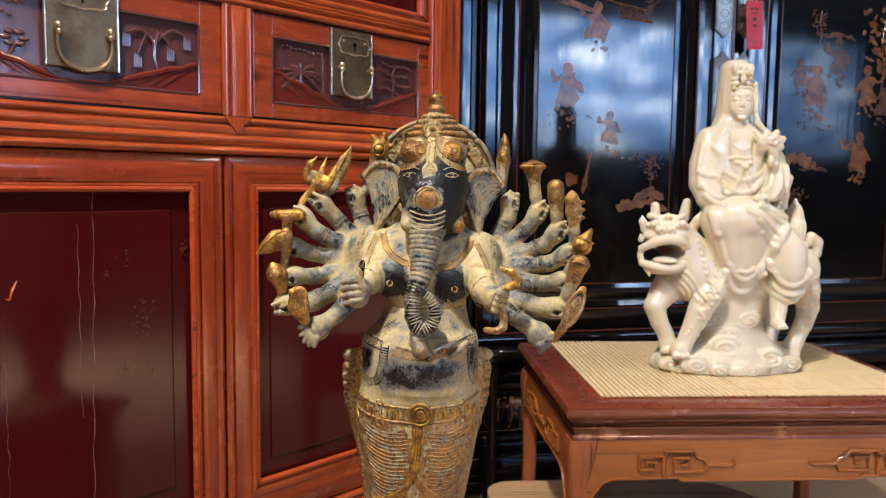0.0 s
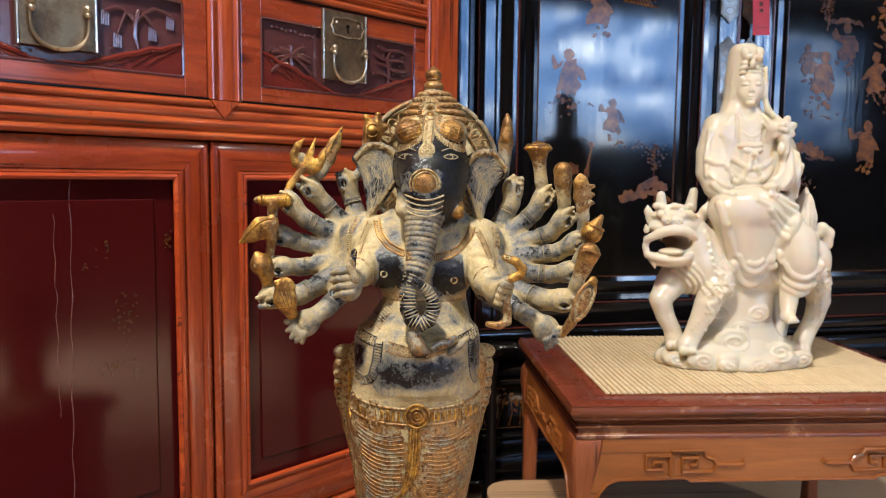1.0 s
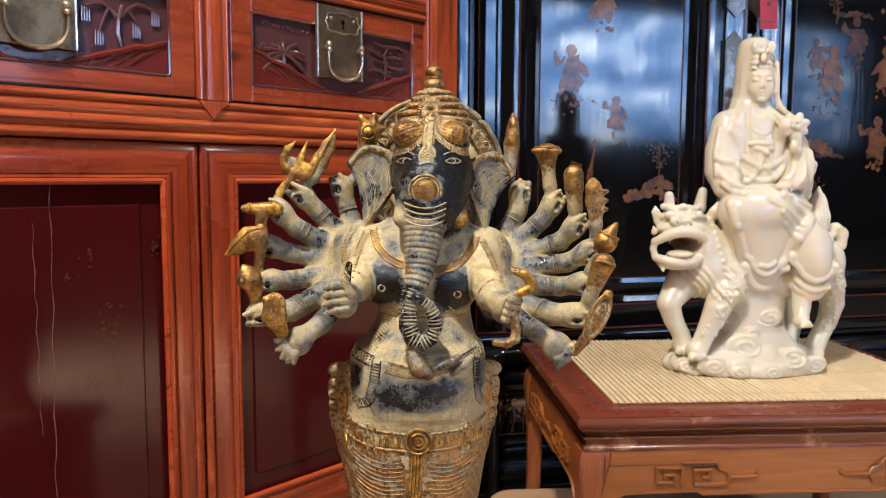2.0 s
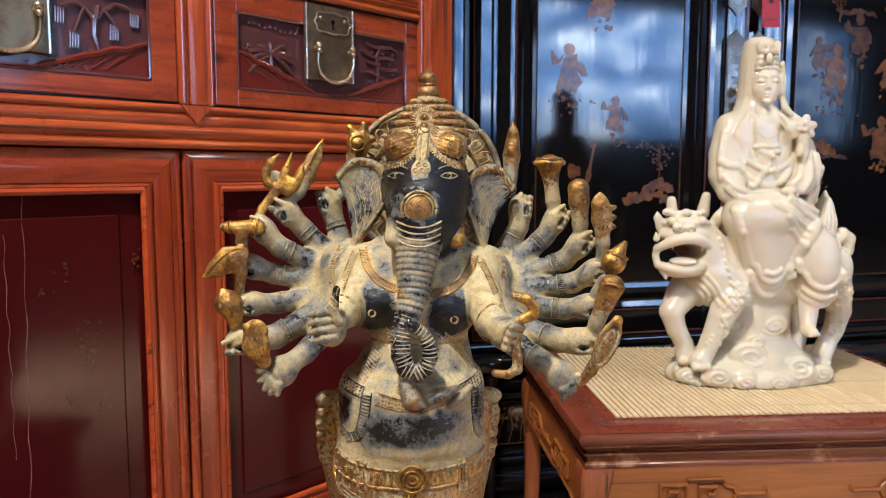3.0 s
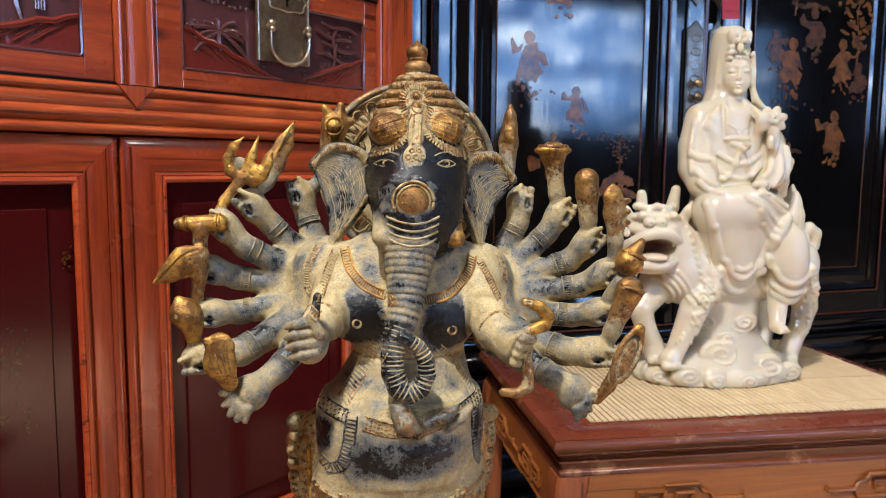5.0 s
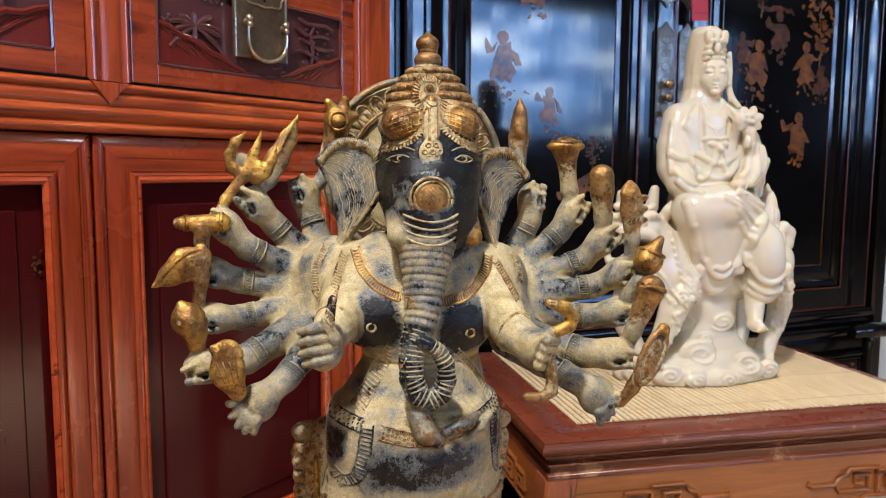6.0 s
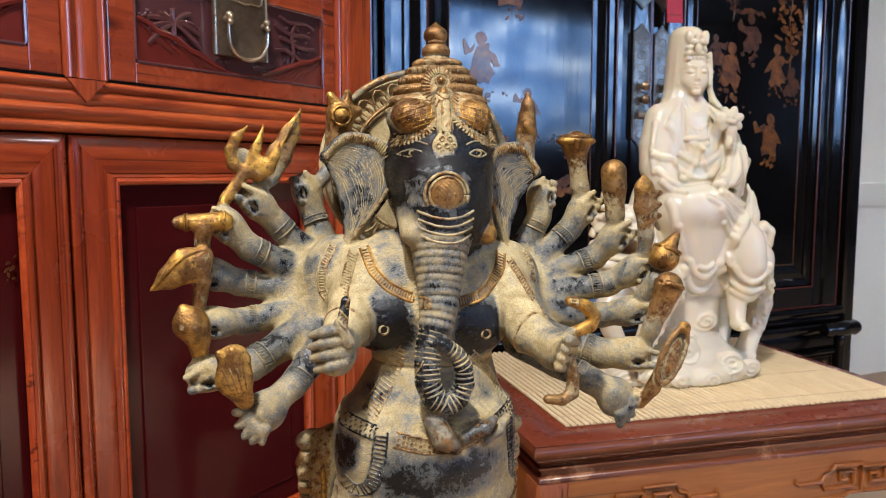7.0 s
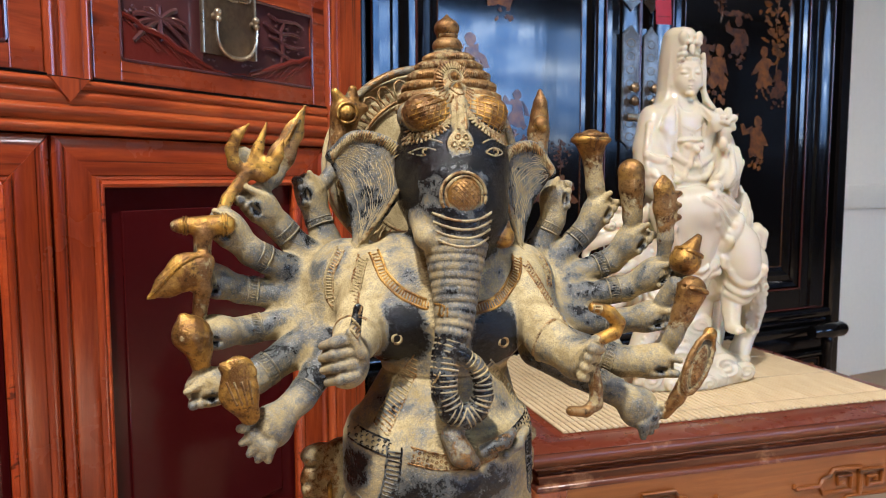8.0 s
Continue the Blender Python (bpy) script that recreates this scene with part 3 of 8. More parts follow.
            carve_line(bm, [at_(0.20, 0.22), at_(0.185, 0.45), at_(0.20, 0.68), at_(0.17, 0.84)], 0.0028, 0.0044)
        else:
            for r_, (f, g) in enumerate(((0.10, 0.90), (0.08, 0.76))):
                for k in range(8 - 2 * r_):
                    bead(rx0 + (0.15 + 0.023 * k) * w, rz0 + g * h + 0.0012 * math.sin(k * 2.1), 0.0031)
            cf = at_(0.280, 0.47)
            for k in range(6):
                w2 = 2 * math.pi * k / 6
                sp = bmesh.ops.create_icosphere(bm, subdivisions=2, radius=0.0056)
                for v in sp["verts"]:
                    v.co = Vector((v.co.x * 1.25, v.co.y * 0.45, v.co.z * 0.62)) + Vector((cf[0] + 0.0105 * math.cos(w2), 0.0052, cf[1] + 0.0080 * math.sin(w2)))
            carve_line(bm, [(cf[0], cf[1] - 0.006), (cf[0] - 0.004, cf[1] - 0.016), (cf[0] - 0.010, cf[1] - 0.024)], 0.0022, 0.0046)
            for k in range(6):
                carve_line(bm, [at_(0.16 + 0.012 * k, 0.58), at_(0.15 + 0.014 * k, 0.66)], 0.0020, 0.0046)
        for k in range(10):
            bead(*at_(rnd.uniform(0.30, 0.44), rnd.uniform(0.08, 0.20)), rnd.uniform(0.0014, 0.0026))
        tagged(part("carved_tree", bm, carved_ground, drawer), kind="stuff")
    # the brass lock plate
    px0, px1, pz0, pz1 = plate
    pl = part("lock_plate", box_mesh(px0, px1, -0.0035, 0.0012, pz0, pz1, 0.0012), aged_brass, drawer, "aged square brass lock plate", smooth=0)
    for s in (-1, 1):
        part("plate_edge", tube([((px0 + px1) / 2 + s * ((px1 - px0) / 2 - 0.0015), -0.0036, pz0), ((px0 + px1) / 2 + s * ((px1 - px0) / 2 - 0.0015), -0.0036, pz1)], 0.0018, 6), bright_brass, pl)
    # a lobed escutcheon outline with its keyhole
    bm = bmesh.new()
    lobes = []
    zc = pz1 - 0.024
    for i in range(40):
        w_ = 2 * math.pi * i / 40
        rr = (abs(math.cos(w_)) ** 3.4 + abs(math.sin(w_)) ** 3.4) ** (-1 / 3.4) * (1.0 + 0.055 * math.cos(8 * w_))
        lobes.append((xc + 0.0325 * rr * math.cos(w_), -0.0042, zc + 0.0150 * rr * math.sin(w_)))
    tube(lobes, 0.0013, 6, bm, closed=True)
    part("escutcheon", bm, bright_brass, pl)
    bm = lathe([(0.0036, 0), (0.0036, 0.001)], 14)
    solid(bm, -0.0012, 0.0012, -0.011, -0.001, 0.0, 0.001)
    bmesh.ops.transform(bm, matrix=pose(xc, -0.0037, zc + 0.002, 90), verts=bm.verts)
    part("keyhole", bm, black_wood, pl)
    for s in (-1, 1):
        bm = bmesh.new()
        sp = bmesh.ops.create_uvsphere(bm, u_segments=10, v_segments=6, radius=0.003)
        for v in sp["verts"]:
            v.co += Vector((xc + s * 0.023, -0.0036, zc + 0.006))
        part("rivet", bm, bright_brass, pl)
    ring_pull(pl, xc + 0.0, pz0 + 0.046, pz0 + 0.002, 0.0325)
    return drawer


carve_drawer(-0.424, 0.001, -0.372, -0.034, 0.8745, 0.9765, -0.199, (-0.2465, -0.1525, 0.893, 1.0085), 3)
carve_drawer(0.0555, 0.4375, 0.0900, 0.4105, 0.8735, 0.9765, 0.2525, (0.2015, 0.2925, 0.897, 1.0065), 8)

# ---- the black lacquer cabinet behind ----
black_cabinet = thing("black_cabinet", BLACK, "tall black lacquer cabinet painted with gilt figures", "cabinet")
BL, BR, BTOP, BMID = -0.36, 1.092, 1.95, 0.3755
part("side_panel", box_mesh(BL, BL + 0.025, 0.03, 0.43, 0.06, BTOP, 0.003), black_lacquer, black_cabinet)
part("side_panel", box_mesh(BR - 0.025, BR, 0.03, 0.43, 0.06, BTOP, 0.003), black_lacquer, black_cabinet)
part("back_panel", box_mesh(BL, BR, 0.431, 0.445, 0.06, BTOP), black_wood, black_cabinet)
part("top", box_mesh(BL - 0.03, BR + 0.03, -0.04, 0.449, BTOP + 0.001, BTOP + 0.04, 0.01), black_lacquer, black_cabinet)
part("floor_board", box_mesh(BL + 0.03, BR - 0.03, 0.03, 0.43, 0.36, 0.38), black_wood, black_cabinet)


def strip(o, z0, z1, name, mat_, owner=None):
    return part(name, extrude(o, lambda a, b, c: (a, b, c), (z0, z1)), mat_, owner or black_cabinet)


for sx, x_out, x_in in ((1, BL, -0.298), (-1, BR, 1.049)):
    o = [(x_out, 0.03)] + [(x_out + sx * (0.008 - 0.008 * math.cos(math.pi / 2 * i / 5)), 0.000 - 0.012 * math.sin(math.pi / 2 * i / 5)) for i in range(6)]
    o += [(x_in - sx * 0.006, -0.012), (x_in, -0.006), (x_in, 0.03)]
    strip(o, 0.0, BTOP, "corner_post", black_lacquer)
    strip([(x_in + sx * 0.0005, 0.03), (x_in + sx * 0.0005, 0.014), (x_in + sx * 0.019, 0.014), (x_in + sx * 0.019, 0.03)], 0.38, BTOP, "reveal", black_wood)


def lacquer_door(x0, x1, name="door"):
    """A framed door: stiles and rails with reddish edges, a stepped moulding and a sunk, gold-lined panel."""
    door = new(name)
    door.parent = black_cabinet
    z0, z1 = 0.392, 1.93
    sw = 0.094
    ix0, ix1, iz0, iz1 = x0 + sw, x1 - sw, 0.447, 1.84
    for a, b in ((x0, ix0), (ix1, x1)):
        w = b - a
        o = [(a, 0.028), (a, 0.002), (a + 0.003, -0.003), (a + 0.014, -0.004), (a + 0.018, 0.004), (a + 0.040, 0.004), (a + 0.044, -0.002), (b - 0.030, -0.002), (b - 0.026, -0.004), (b - 0.004, -0.004), (b, 0.0), (b, 0.028)]
        strip(o, z0, z1, "stile", black_lacquer, door)
    for a, b in ((z0, iz0), (iz1, z1)):
        o = [(a, 0.028), (a, 0.001), (a + 0.004, -0.004), (b - 0.004, -0.004), (b, 0.0), (b, 0.028)]
        part("rail", extrude(o, lambda p, q, c: (c, q, p), (ix0, ix1)), black_lacquer, door)
    # reddish arrises
    bm = bmesh.new()
    for (ax, az), (bx, bz) in (((ix0, iz0), (ix1, iz0)), ((ix1, iz0), (ix1, iz1)), ((ix1, iz1), (ix0, iz1)), ((ix0, iz1), (ix0, iz0))):
        tube([(ax, -0.0025, az), (bx, -0.0025, bz)], 0.0022, 6, bm)
    tube([(x0, -0.002, z0), (x0, -0.002, z1)], 0.0022, 6, bm)
    tube([(x1, -0.002, z0), (x1, -0.002, z1)], 0.0022, 6, bm)
    tube([(x0, -0.002, z0), (x1, -0.002, z0)], 0.0026, 6, bm)
    part("rubbed_edge", bm, rubbed_edge, door, "thin reddish line along the edge")
    # the sloping moulding between frame and panel
    m = 0.054
    jx0, jx1, jz0, jz1 = ix0 + m, ix1 - m, iz0 + m + 0.006, iz1 - m
    bm = bmesh.new()
    steps = [(0.0, 0.004), (0.10, 0.002), (0.30, 0.005), (0.38, 0.010), (0.62, 0.008), (0.80, 0.014), (1.0, 0.016)]
    rings = []
    for f, y in steps:
        rings.append([bm.verts.new((a + (c - a) * f, y, b + (d - b) * f)) for a, b, c, d in ((ix0, iz0, jx0, jz0), (ix1, iz0, jx1, jz0), (ix1, iz1, jx1, jz1), (ix0, iz1, jx0, jz1))])
    for r0, r1 in zip(rings, rings[1:]):
        for k in range(4):
            bm.faces.new((r0[k], r0[(k + 1) % 4], r1[(k + 1) % 4], r1[k]))
    part("moulding", bm, black_lacquer, door, smooth=0)
    part("panel", box_mesh(jx0 - 0.004, jx1 + 0.004, 0.0165, 0.026, jz0 - 0.004, jz1 + 0.004), black_lacquer, door, "mirror-black lacquer panel")
    bm = bmesh.new()
    for (ax, az), (bx, bz) in (((jx0, jz0), (jx1, jz0)), ((jx1, jz0), (jx1, jz1)), ((jx1, jz1), (jx0, jz1)), ((jx0, jz1), (jx0, jz0))):
        tube([(ax, 0.0158, az), (bx, 0.0158, bz)], 0.0016, 6, bm)
    part("gold_line", bm, gilt_dim, door, "thin rubbed gold line")
    return door


lacquer_door(-0.277, BMID - 0.002)
lacquer_door(BMID + 0.002, 1.028)

# below the doors: stacked mouldings, a painted drawer band and a moulded base
def level(o, name="moulding", mat_=None, x0=BL + 0.062, x1=BR - 0.043):
    return part(name, extrude(o, lambda a, b, c: (c, a, b), (x0, x1)), mat_ or black_lacquer, black_cabinet)


def nosing(z0, z1, out, depth=0.03):
    return [(depth, z0), (-out + 0.004, z0)] + [(-out + 0.004 - 0.004 * math.sin(math.pi * i / 6), z0 + (z1 - z0) * i / 6) for i in range(7)] + [(depth, z1)]


level(nosing(0.366, 0.388, 0.012))
level(nosing(0.345, 0.364, 0.002), mat_=black_wood)
level(nosing(0.318, 0.343, 0.016))
level(nosing(0.272, 0.316, 0.0), mat_=black_wood)
level(nosing(0.256, 0.270, 0.010))
level(nosing(0.128, 0.143, 0.012))
level(nosing(0.100, 0.126, 0.004), mat_=black_wood)
level(nosing(0.086, 0.098, 0.022))
level(nosing(0.040, 0.084, 0.012), mat_=black_wood)
level(nosing(0.026, 0.038, 0.026))
# drawers of the painted band
for k in range(4):
    xa = -0.295 + k * 0.336
    dr = new("drawer")
    dr.parent = black_cabinet
    part("drawer_front", box_mesh(xa + 0.012, xa + 0.324, 0.002, 0.024, 0.146, 0.254, 0.003), black_lacquer, dr)
    bm = bmesh.new()
    for (ax, az), (bx, bz) in (((0.02, 0.152), (0.316, 0.152)), ((0.316, 0.152), (0.316, 0.248)), ((0.316, 0.248), (0.02, 0.248)), ((0.02, 0.248), (0.02, 0.152))):
        tube([(xa + ax, 0.0015, az), (xa + bx, 0.0015, bz)], 0.0012, 6, bm)
    part("gold_line", bm, gilt_dim, dr)
for xf in (BL + 0.004, BMID - 0.03, BR - 0.064):
    part("foot", box_mesh(xf, xf + 0.06, 0.0302, 0.09, 0.0, 0.06, 0.006), black_wood, black_cabinet)

# ---- the low table ----
TX0, TX1, TY0, TY1, TZ = 0.272, 0.967, 1.188, 1.695, 0.392
table = thing("side_table", pose(TX0, TY0, 0), "low brown hardwood table with red lacquer top and carved apron", "table")
TW, TD = TX1 - TX0, TY1 - TY0


def ring_moulding(profile, name, mat_, label=""):
    """A profile of (inset, height) carried round the table's four sides with mitred corners."""
    bm = bmesh.new()
    loops = []
    for i_, z in profile:
        loops.append([bm.verts.new(p) for p in ((i_, i_, z), (TW - i_, i_, z), (TW - i_, TD - i_, z), (i_, TD - i_, z))])
    for a, b in zip(loops, loops[1:] + loops[:1]):
        for k in range(4):
            bm.faces.new((a[k], a[(k + 1) % 4], b[(k + 1) % 4], b[k]))
    return part(name, bm, mat_, table, label, smooth=50)


edge = [(0.003, TZ - 0.001)] + [(0.004 - 0.004 * math.sin(math.pi * i / 8), TZ - 0.002 - 0.018 * i / 8) for i in range(9)]
edge += [(0.007, TZ - 0.021), (0.007, TZ - 0.024), (0.011, TZ - 0.027), (0.09, TZ - 0.027), (0.09, TZ - 0.001)]
ring_moulding(edge, "top_edge", table_edge, "brown moulded edge with chipped finish")
top_o = [(0.003, TZ - 0.0009), (0.004, TZ), (0.051, TZ), (0.053, TZ - 0.0022), (0.0565, TZ - 0.0034), (0.060, TZ - 0.0022), (0.062, TZ), (0.0895, TZ), (0.0895, TZ - 0.0009)]
ring_moulding(top_o, "top_frame", table_red, "worn red lacquered frame of the top")
part("top_field", box_mesh(0.0902, TW - 0.0902, 0.0902, TD - 0.0902, TZ - 0.02, TZ - 0.001), table_red, table)
waist = [(0.012, TZ - 0.0275), (0.015, TZ - 0.030), (0.0155, TZ - 0.0335), (0.0115, TZ - 0.0345), (0.0115, TZ - 0.0370), (0.0165, TZ - 0.0385), (0.0175, TZ - 0.0480), (0.0140, TZ - 0.0495), (0.0125, TZ - 0.0525), (0.012, TZ - 0.0565), (0.05, TZ - 0.0565), (0.05, TZ - 0.0275)]
ring_moulding(waist, "waist", table_edge, "dark moulded waist")

AZ1, AZ0 = TZ - 0.057, 0.269


def apron(length, mat_, place):
    """An apron board with a shaped lower edge that sweeps down into the legs."""
    lo = [(0.0, AZ0 - 0.045), (0.014, AZ0 - 0.020), (0.024, AZ0 - 0.007), (0.042, AZ0)]
    lo += [(0.15, AZ0 + 0.002), (0.158, AZ0 - 0.003)]
    lo = lo + [(length - a, b) for a, b in lo[::-1]]
    o = [(0.0, AZ1)] + lo + [(length, AZ1)]
    bm = bmesh.new()
    n = len(o)
    fr = [bm.verts.new(place(a, 0.0 if b < AZ1 - 0.002 else 0.003, b)) for a, b in o]
    bk = [bm.verts.new(place(a, 0.022, b)) for a, b in o]
    bm.faces.new(fr)
    bm.faces.new(bk[::-1])
    for i in range(n):
        bm.faces.new((fr[i], bk[i], bk[(i + 1) % n], fr[(i + 1) % n]))
    ap = part("apron", bm, mat_, table)
    bm = bmesh.new()
    tube([place(a, -0.001, b + 0.002) for a, b in lo], 0.0028, 6, bm)
    part("apron_bead", bm, mat_, ap)
    return ap


LEG = 0.030
ox = 0.008 + LEG
front = apron(TW - 2 * ox, table_x, lambda a, d, z: (ox + a, 0.010 + d, z))
apron(TW - 2 * ox, table_x, lambda a, d, z: (ox + a, TD - 0.010 - d, z))
left = apron(TD - 2 * ox, table_y, lambda a, d, z: (0.010 + d, ox + a, z))
right = apron(TD - 2 * ox, table_y, lambda a, d, z: (TW - 0.010 - d, ox + a, z))


def fret(owner, mat_, place, x, flip):
    """A squared key scroll in relief with a curled tail."""
    s = -1 if flip else 1
    bm = bmesh.new()
    runs = [
        [(0.000, 0.008), (0.000, 0.030), (0.031, 0.030), (0.031, 0.001)],
        [(0.000, 0.008), (0.021, 0.008), (0.021, 0.020), (0.010, 0.020), (0.010, 0.014)],
        [(0.033, -0.004), (0.033, 0.036), (0.072, 0.036), (0.077, 0.027), (0.086, 0.024), (0.090, 0.015), (0.086, 0.004), (0.046, 0.004), (0.046, 0.026), (0.066, 0.026), (0.064, 0.015), (0.056, 0.015)],
        [(0.090, 0.015), (0.122, 0.015), (0.126, 0.018), (0.124, 0.022)],
    ]
    for run in runs:
        tube([place(x + s * a * 1.26, -0.0012, AZ0 + 0.009 + b * 1.04) for a, b in run], 0.0034, 8, bm)
    return part("scroll_carving", bm, mat_, owner)


px_ = lambda a, d, z: (ox + a, 0.010 + d, z)
py_ = lambda a, d, z: (0.010 + d, ox + a, z)
fl_ = TW - 2 * ox
fret(front, table_x, px_, 0.086, False)
fret(front, table_x, px_, fl_ - 0.086, True)
fret(left, table_y, py_, 0.060, False)
fret(left, table_y, py_, TD - 2 * ox - 0.060, True)


def leg(sx, sy):
    """A leg with a swelling shoulder under the waist that draws in and runs down to a turned-in foot."""
    bm = bmesh.new()
    rings = []
    cx, cy = (0.0 if sx > 0 else TW), (0.0 if sy > 0 else TD)
    for z, i_, w in ((AZ1, 0.010, 0.046), (AZ1 - 0.010, 0.007, 0.047), (AZ1 - 0.030, 0.006, 0.044), (AZ1 - 0.055, 0.008, 0.037), (AZ1 - 0.085, 0.011, 0.032), (0.16, 0.013, 0.029), (0.06, 0.013, 0.027), (0.03, 0.011, 0.029), (0.012, 0.009, 0.033), (0.0, 0.010, 0.033)):
        c = 0.004
        a, b = i_, i_ + w
        loop = [(a + c, a), (b, a), (b, a + 0.024), (a + 0.024, b), (a, b), (a, a + c)] if z > 0.2 else [(a + c, a), (b - c, a), (b, a + c), (b, b - c), (b - c, b), (a + c, b), (a, b - c), (a, a + c)]
        if z > 0.2:
            loop = [(a + c, a), (b - c, a), (b, a + c), (b, a + 0.022), (a + 0.022, b), (a + c, b), (a, b - c), (a, a + c)]
        rings.append([bm.verts.new((cx + sx * p, cy + sy * q, z)) for p, q in loop])
    for r0, r1 in zip(rings, rings[1:]):
        for k in range(8):
            bm.faces.new((r0[k], r0[(k + 1) % 8], r1[(k + 1) % 8], r1[k]))
    bm.faces.new(rings[0])
    bm.faces.new(rings[-1])
    return part("leg", bm, table_z, table)


for sx, sy in ((1, 1), (-1, 1), (1, -1), (-1, -1)):
    leg(sx, sy)

# a low pale board with rounded ends under the table
ob_ = [(x, y) for x, y in arc(0.06, 0.38, 0.06, 90, 180) + arc(0.06, 0.06, 0.06, 180, 270) + arc(0.52, 0.06, 0.06, 270, 360) + arc(0.42, 0.28, 0.16, 0, 90)]
bench = thing("low_bench", pose(0.195, 1.20, 0), "low pale wooden bench with rounded corners under the table", "bench")
bb = extrude(ob_, lambda a, b, c: (a, b, c), (0.062, 0.09))
part("seat", bb, pale_wood, bench)
for x, y in ((0.06, 0.06), (0.50, 0.06), (0.06, 0.36), (0.44, 0.30)):
    part("foot", lathe([(0.016, 0.0), (0.018, 0.062)], 12, at=(x, y, 0)), pale_wood, bench)

# ---- the bamboo mat on the table ----
MX0, MX1, MY0, MY1 = 0.343, 0.940, 1.250, 1.690
mat_thing = thing("bamboo_mat", pose(MX0, MY0, TZ), "pale bamboo slat mat laid over the red tabletop", "mat")
part("backing", box_mesh(0.001, MX1 - MX0 - 0.001, 0.001, MY1 - MY0 - 0.001, 0.0004, 0.0012), bamboo_gap, mat_thing)
N_SLATS = 61
SLAT = (MX1 - MX0) / N_SLATS
so = [(0.0016, 0.0)] + [(SLAT / 2 - (SLAT / 2 - 0.0016) * math.cos(math.pi * i / 6), 0.0008 + 0.0020 * math.sin(math.pi * i / 6)) for i in range(7)] + [(SLAT - 0.0016, 0.0)]
slat_mesh = finish(extrude(so, lambda a, b, c: (a, c, b), (0.0, MY1 - MY0)), "slat", bamboo)
for k in range(N_SLATS):
    sl = new("slat", slat_mesh)
    sl.parent = mat_thing
    sl.matrix_basis = pose(k * SLAT, random.uniform(-0.0015, 0.0015), 0.0014 + random.uniform(0, 0.0003))
for yy in (0.035, 0.16, 0.29, 0.405):
    part("seam", tube([(0.0, yy, 0.0046), ((MX1 - MX0) / 2, yy + 0.001, 0.0046), (MX1 - MX0, yy, 0.0046)], 0.0006, 6), seam_thread, mat_thing)
for k in range(4):
    part("thread_end", tube([(MX1 - MX0, 0.05 + k * 0.115, 0.002), (MX1 - MX0 + 0.006, 0.051 + k * 0.115, 0.0025), (MX1 - MX0 + 0.010, 0.054 + k * 0.115, 0.0015)], 0.0009, 6), seam_thread, mat_thing)

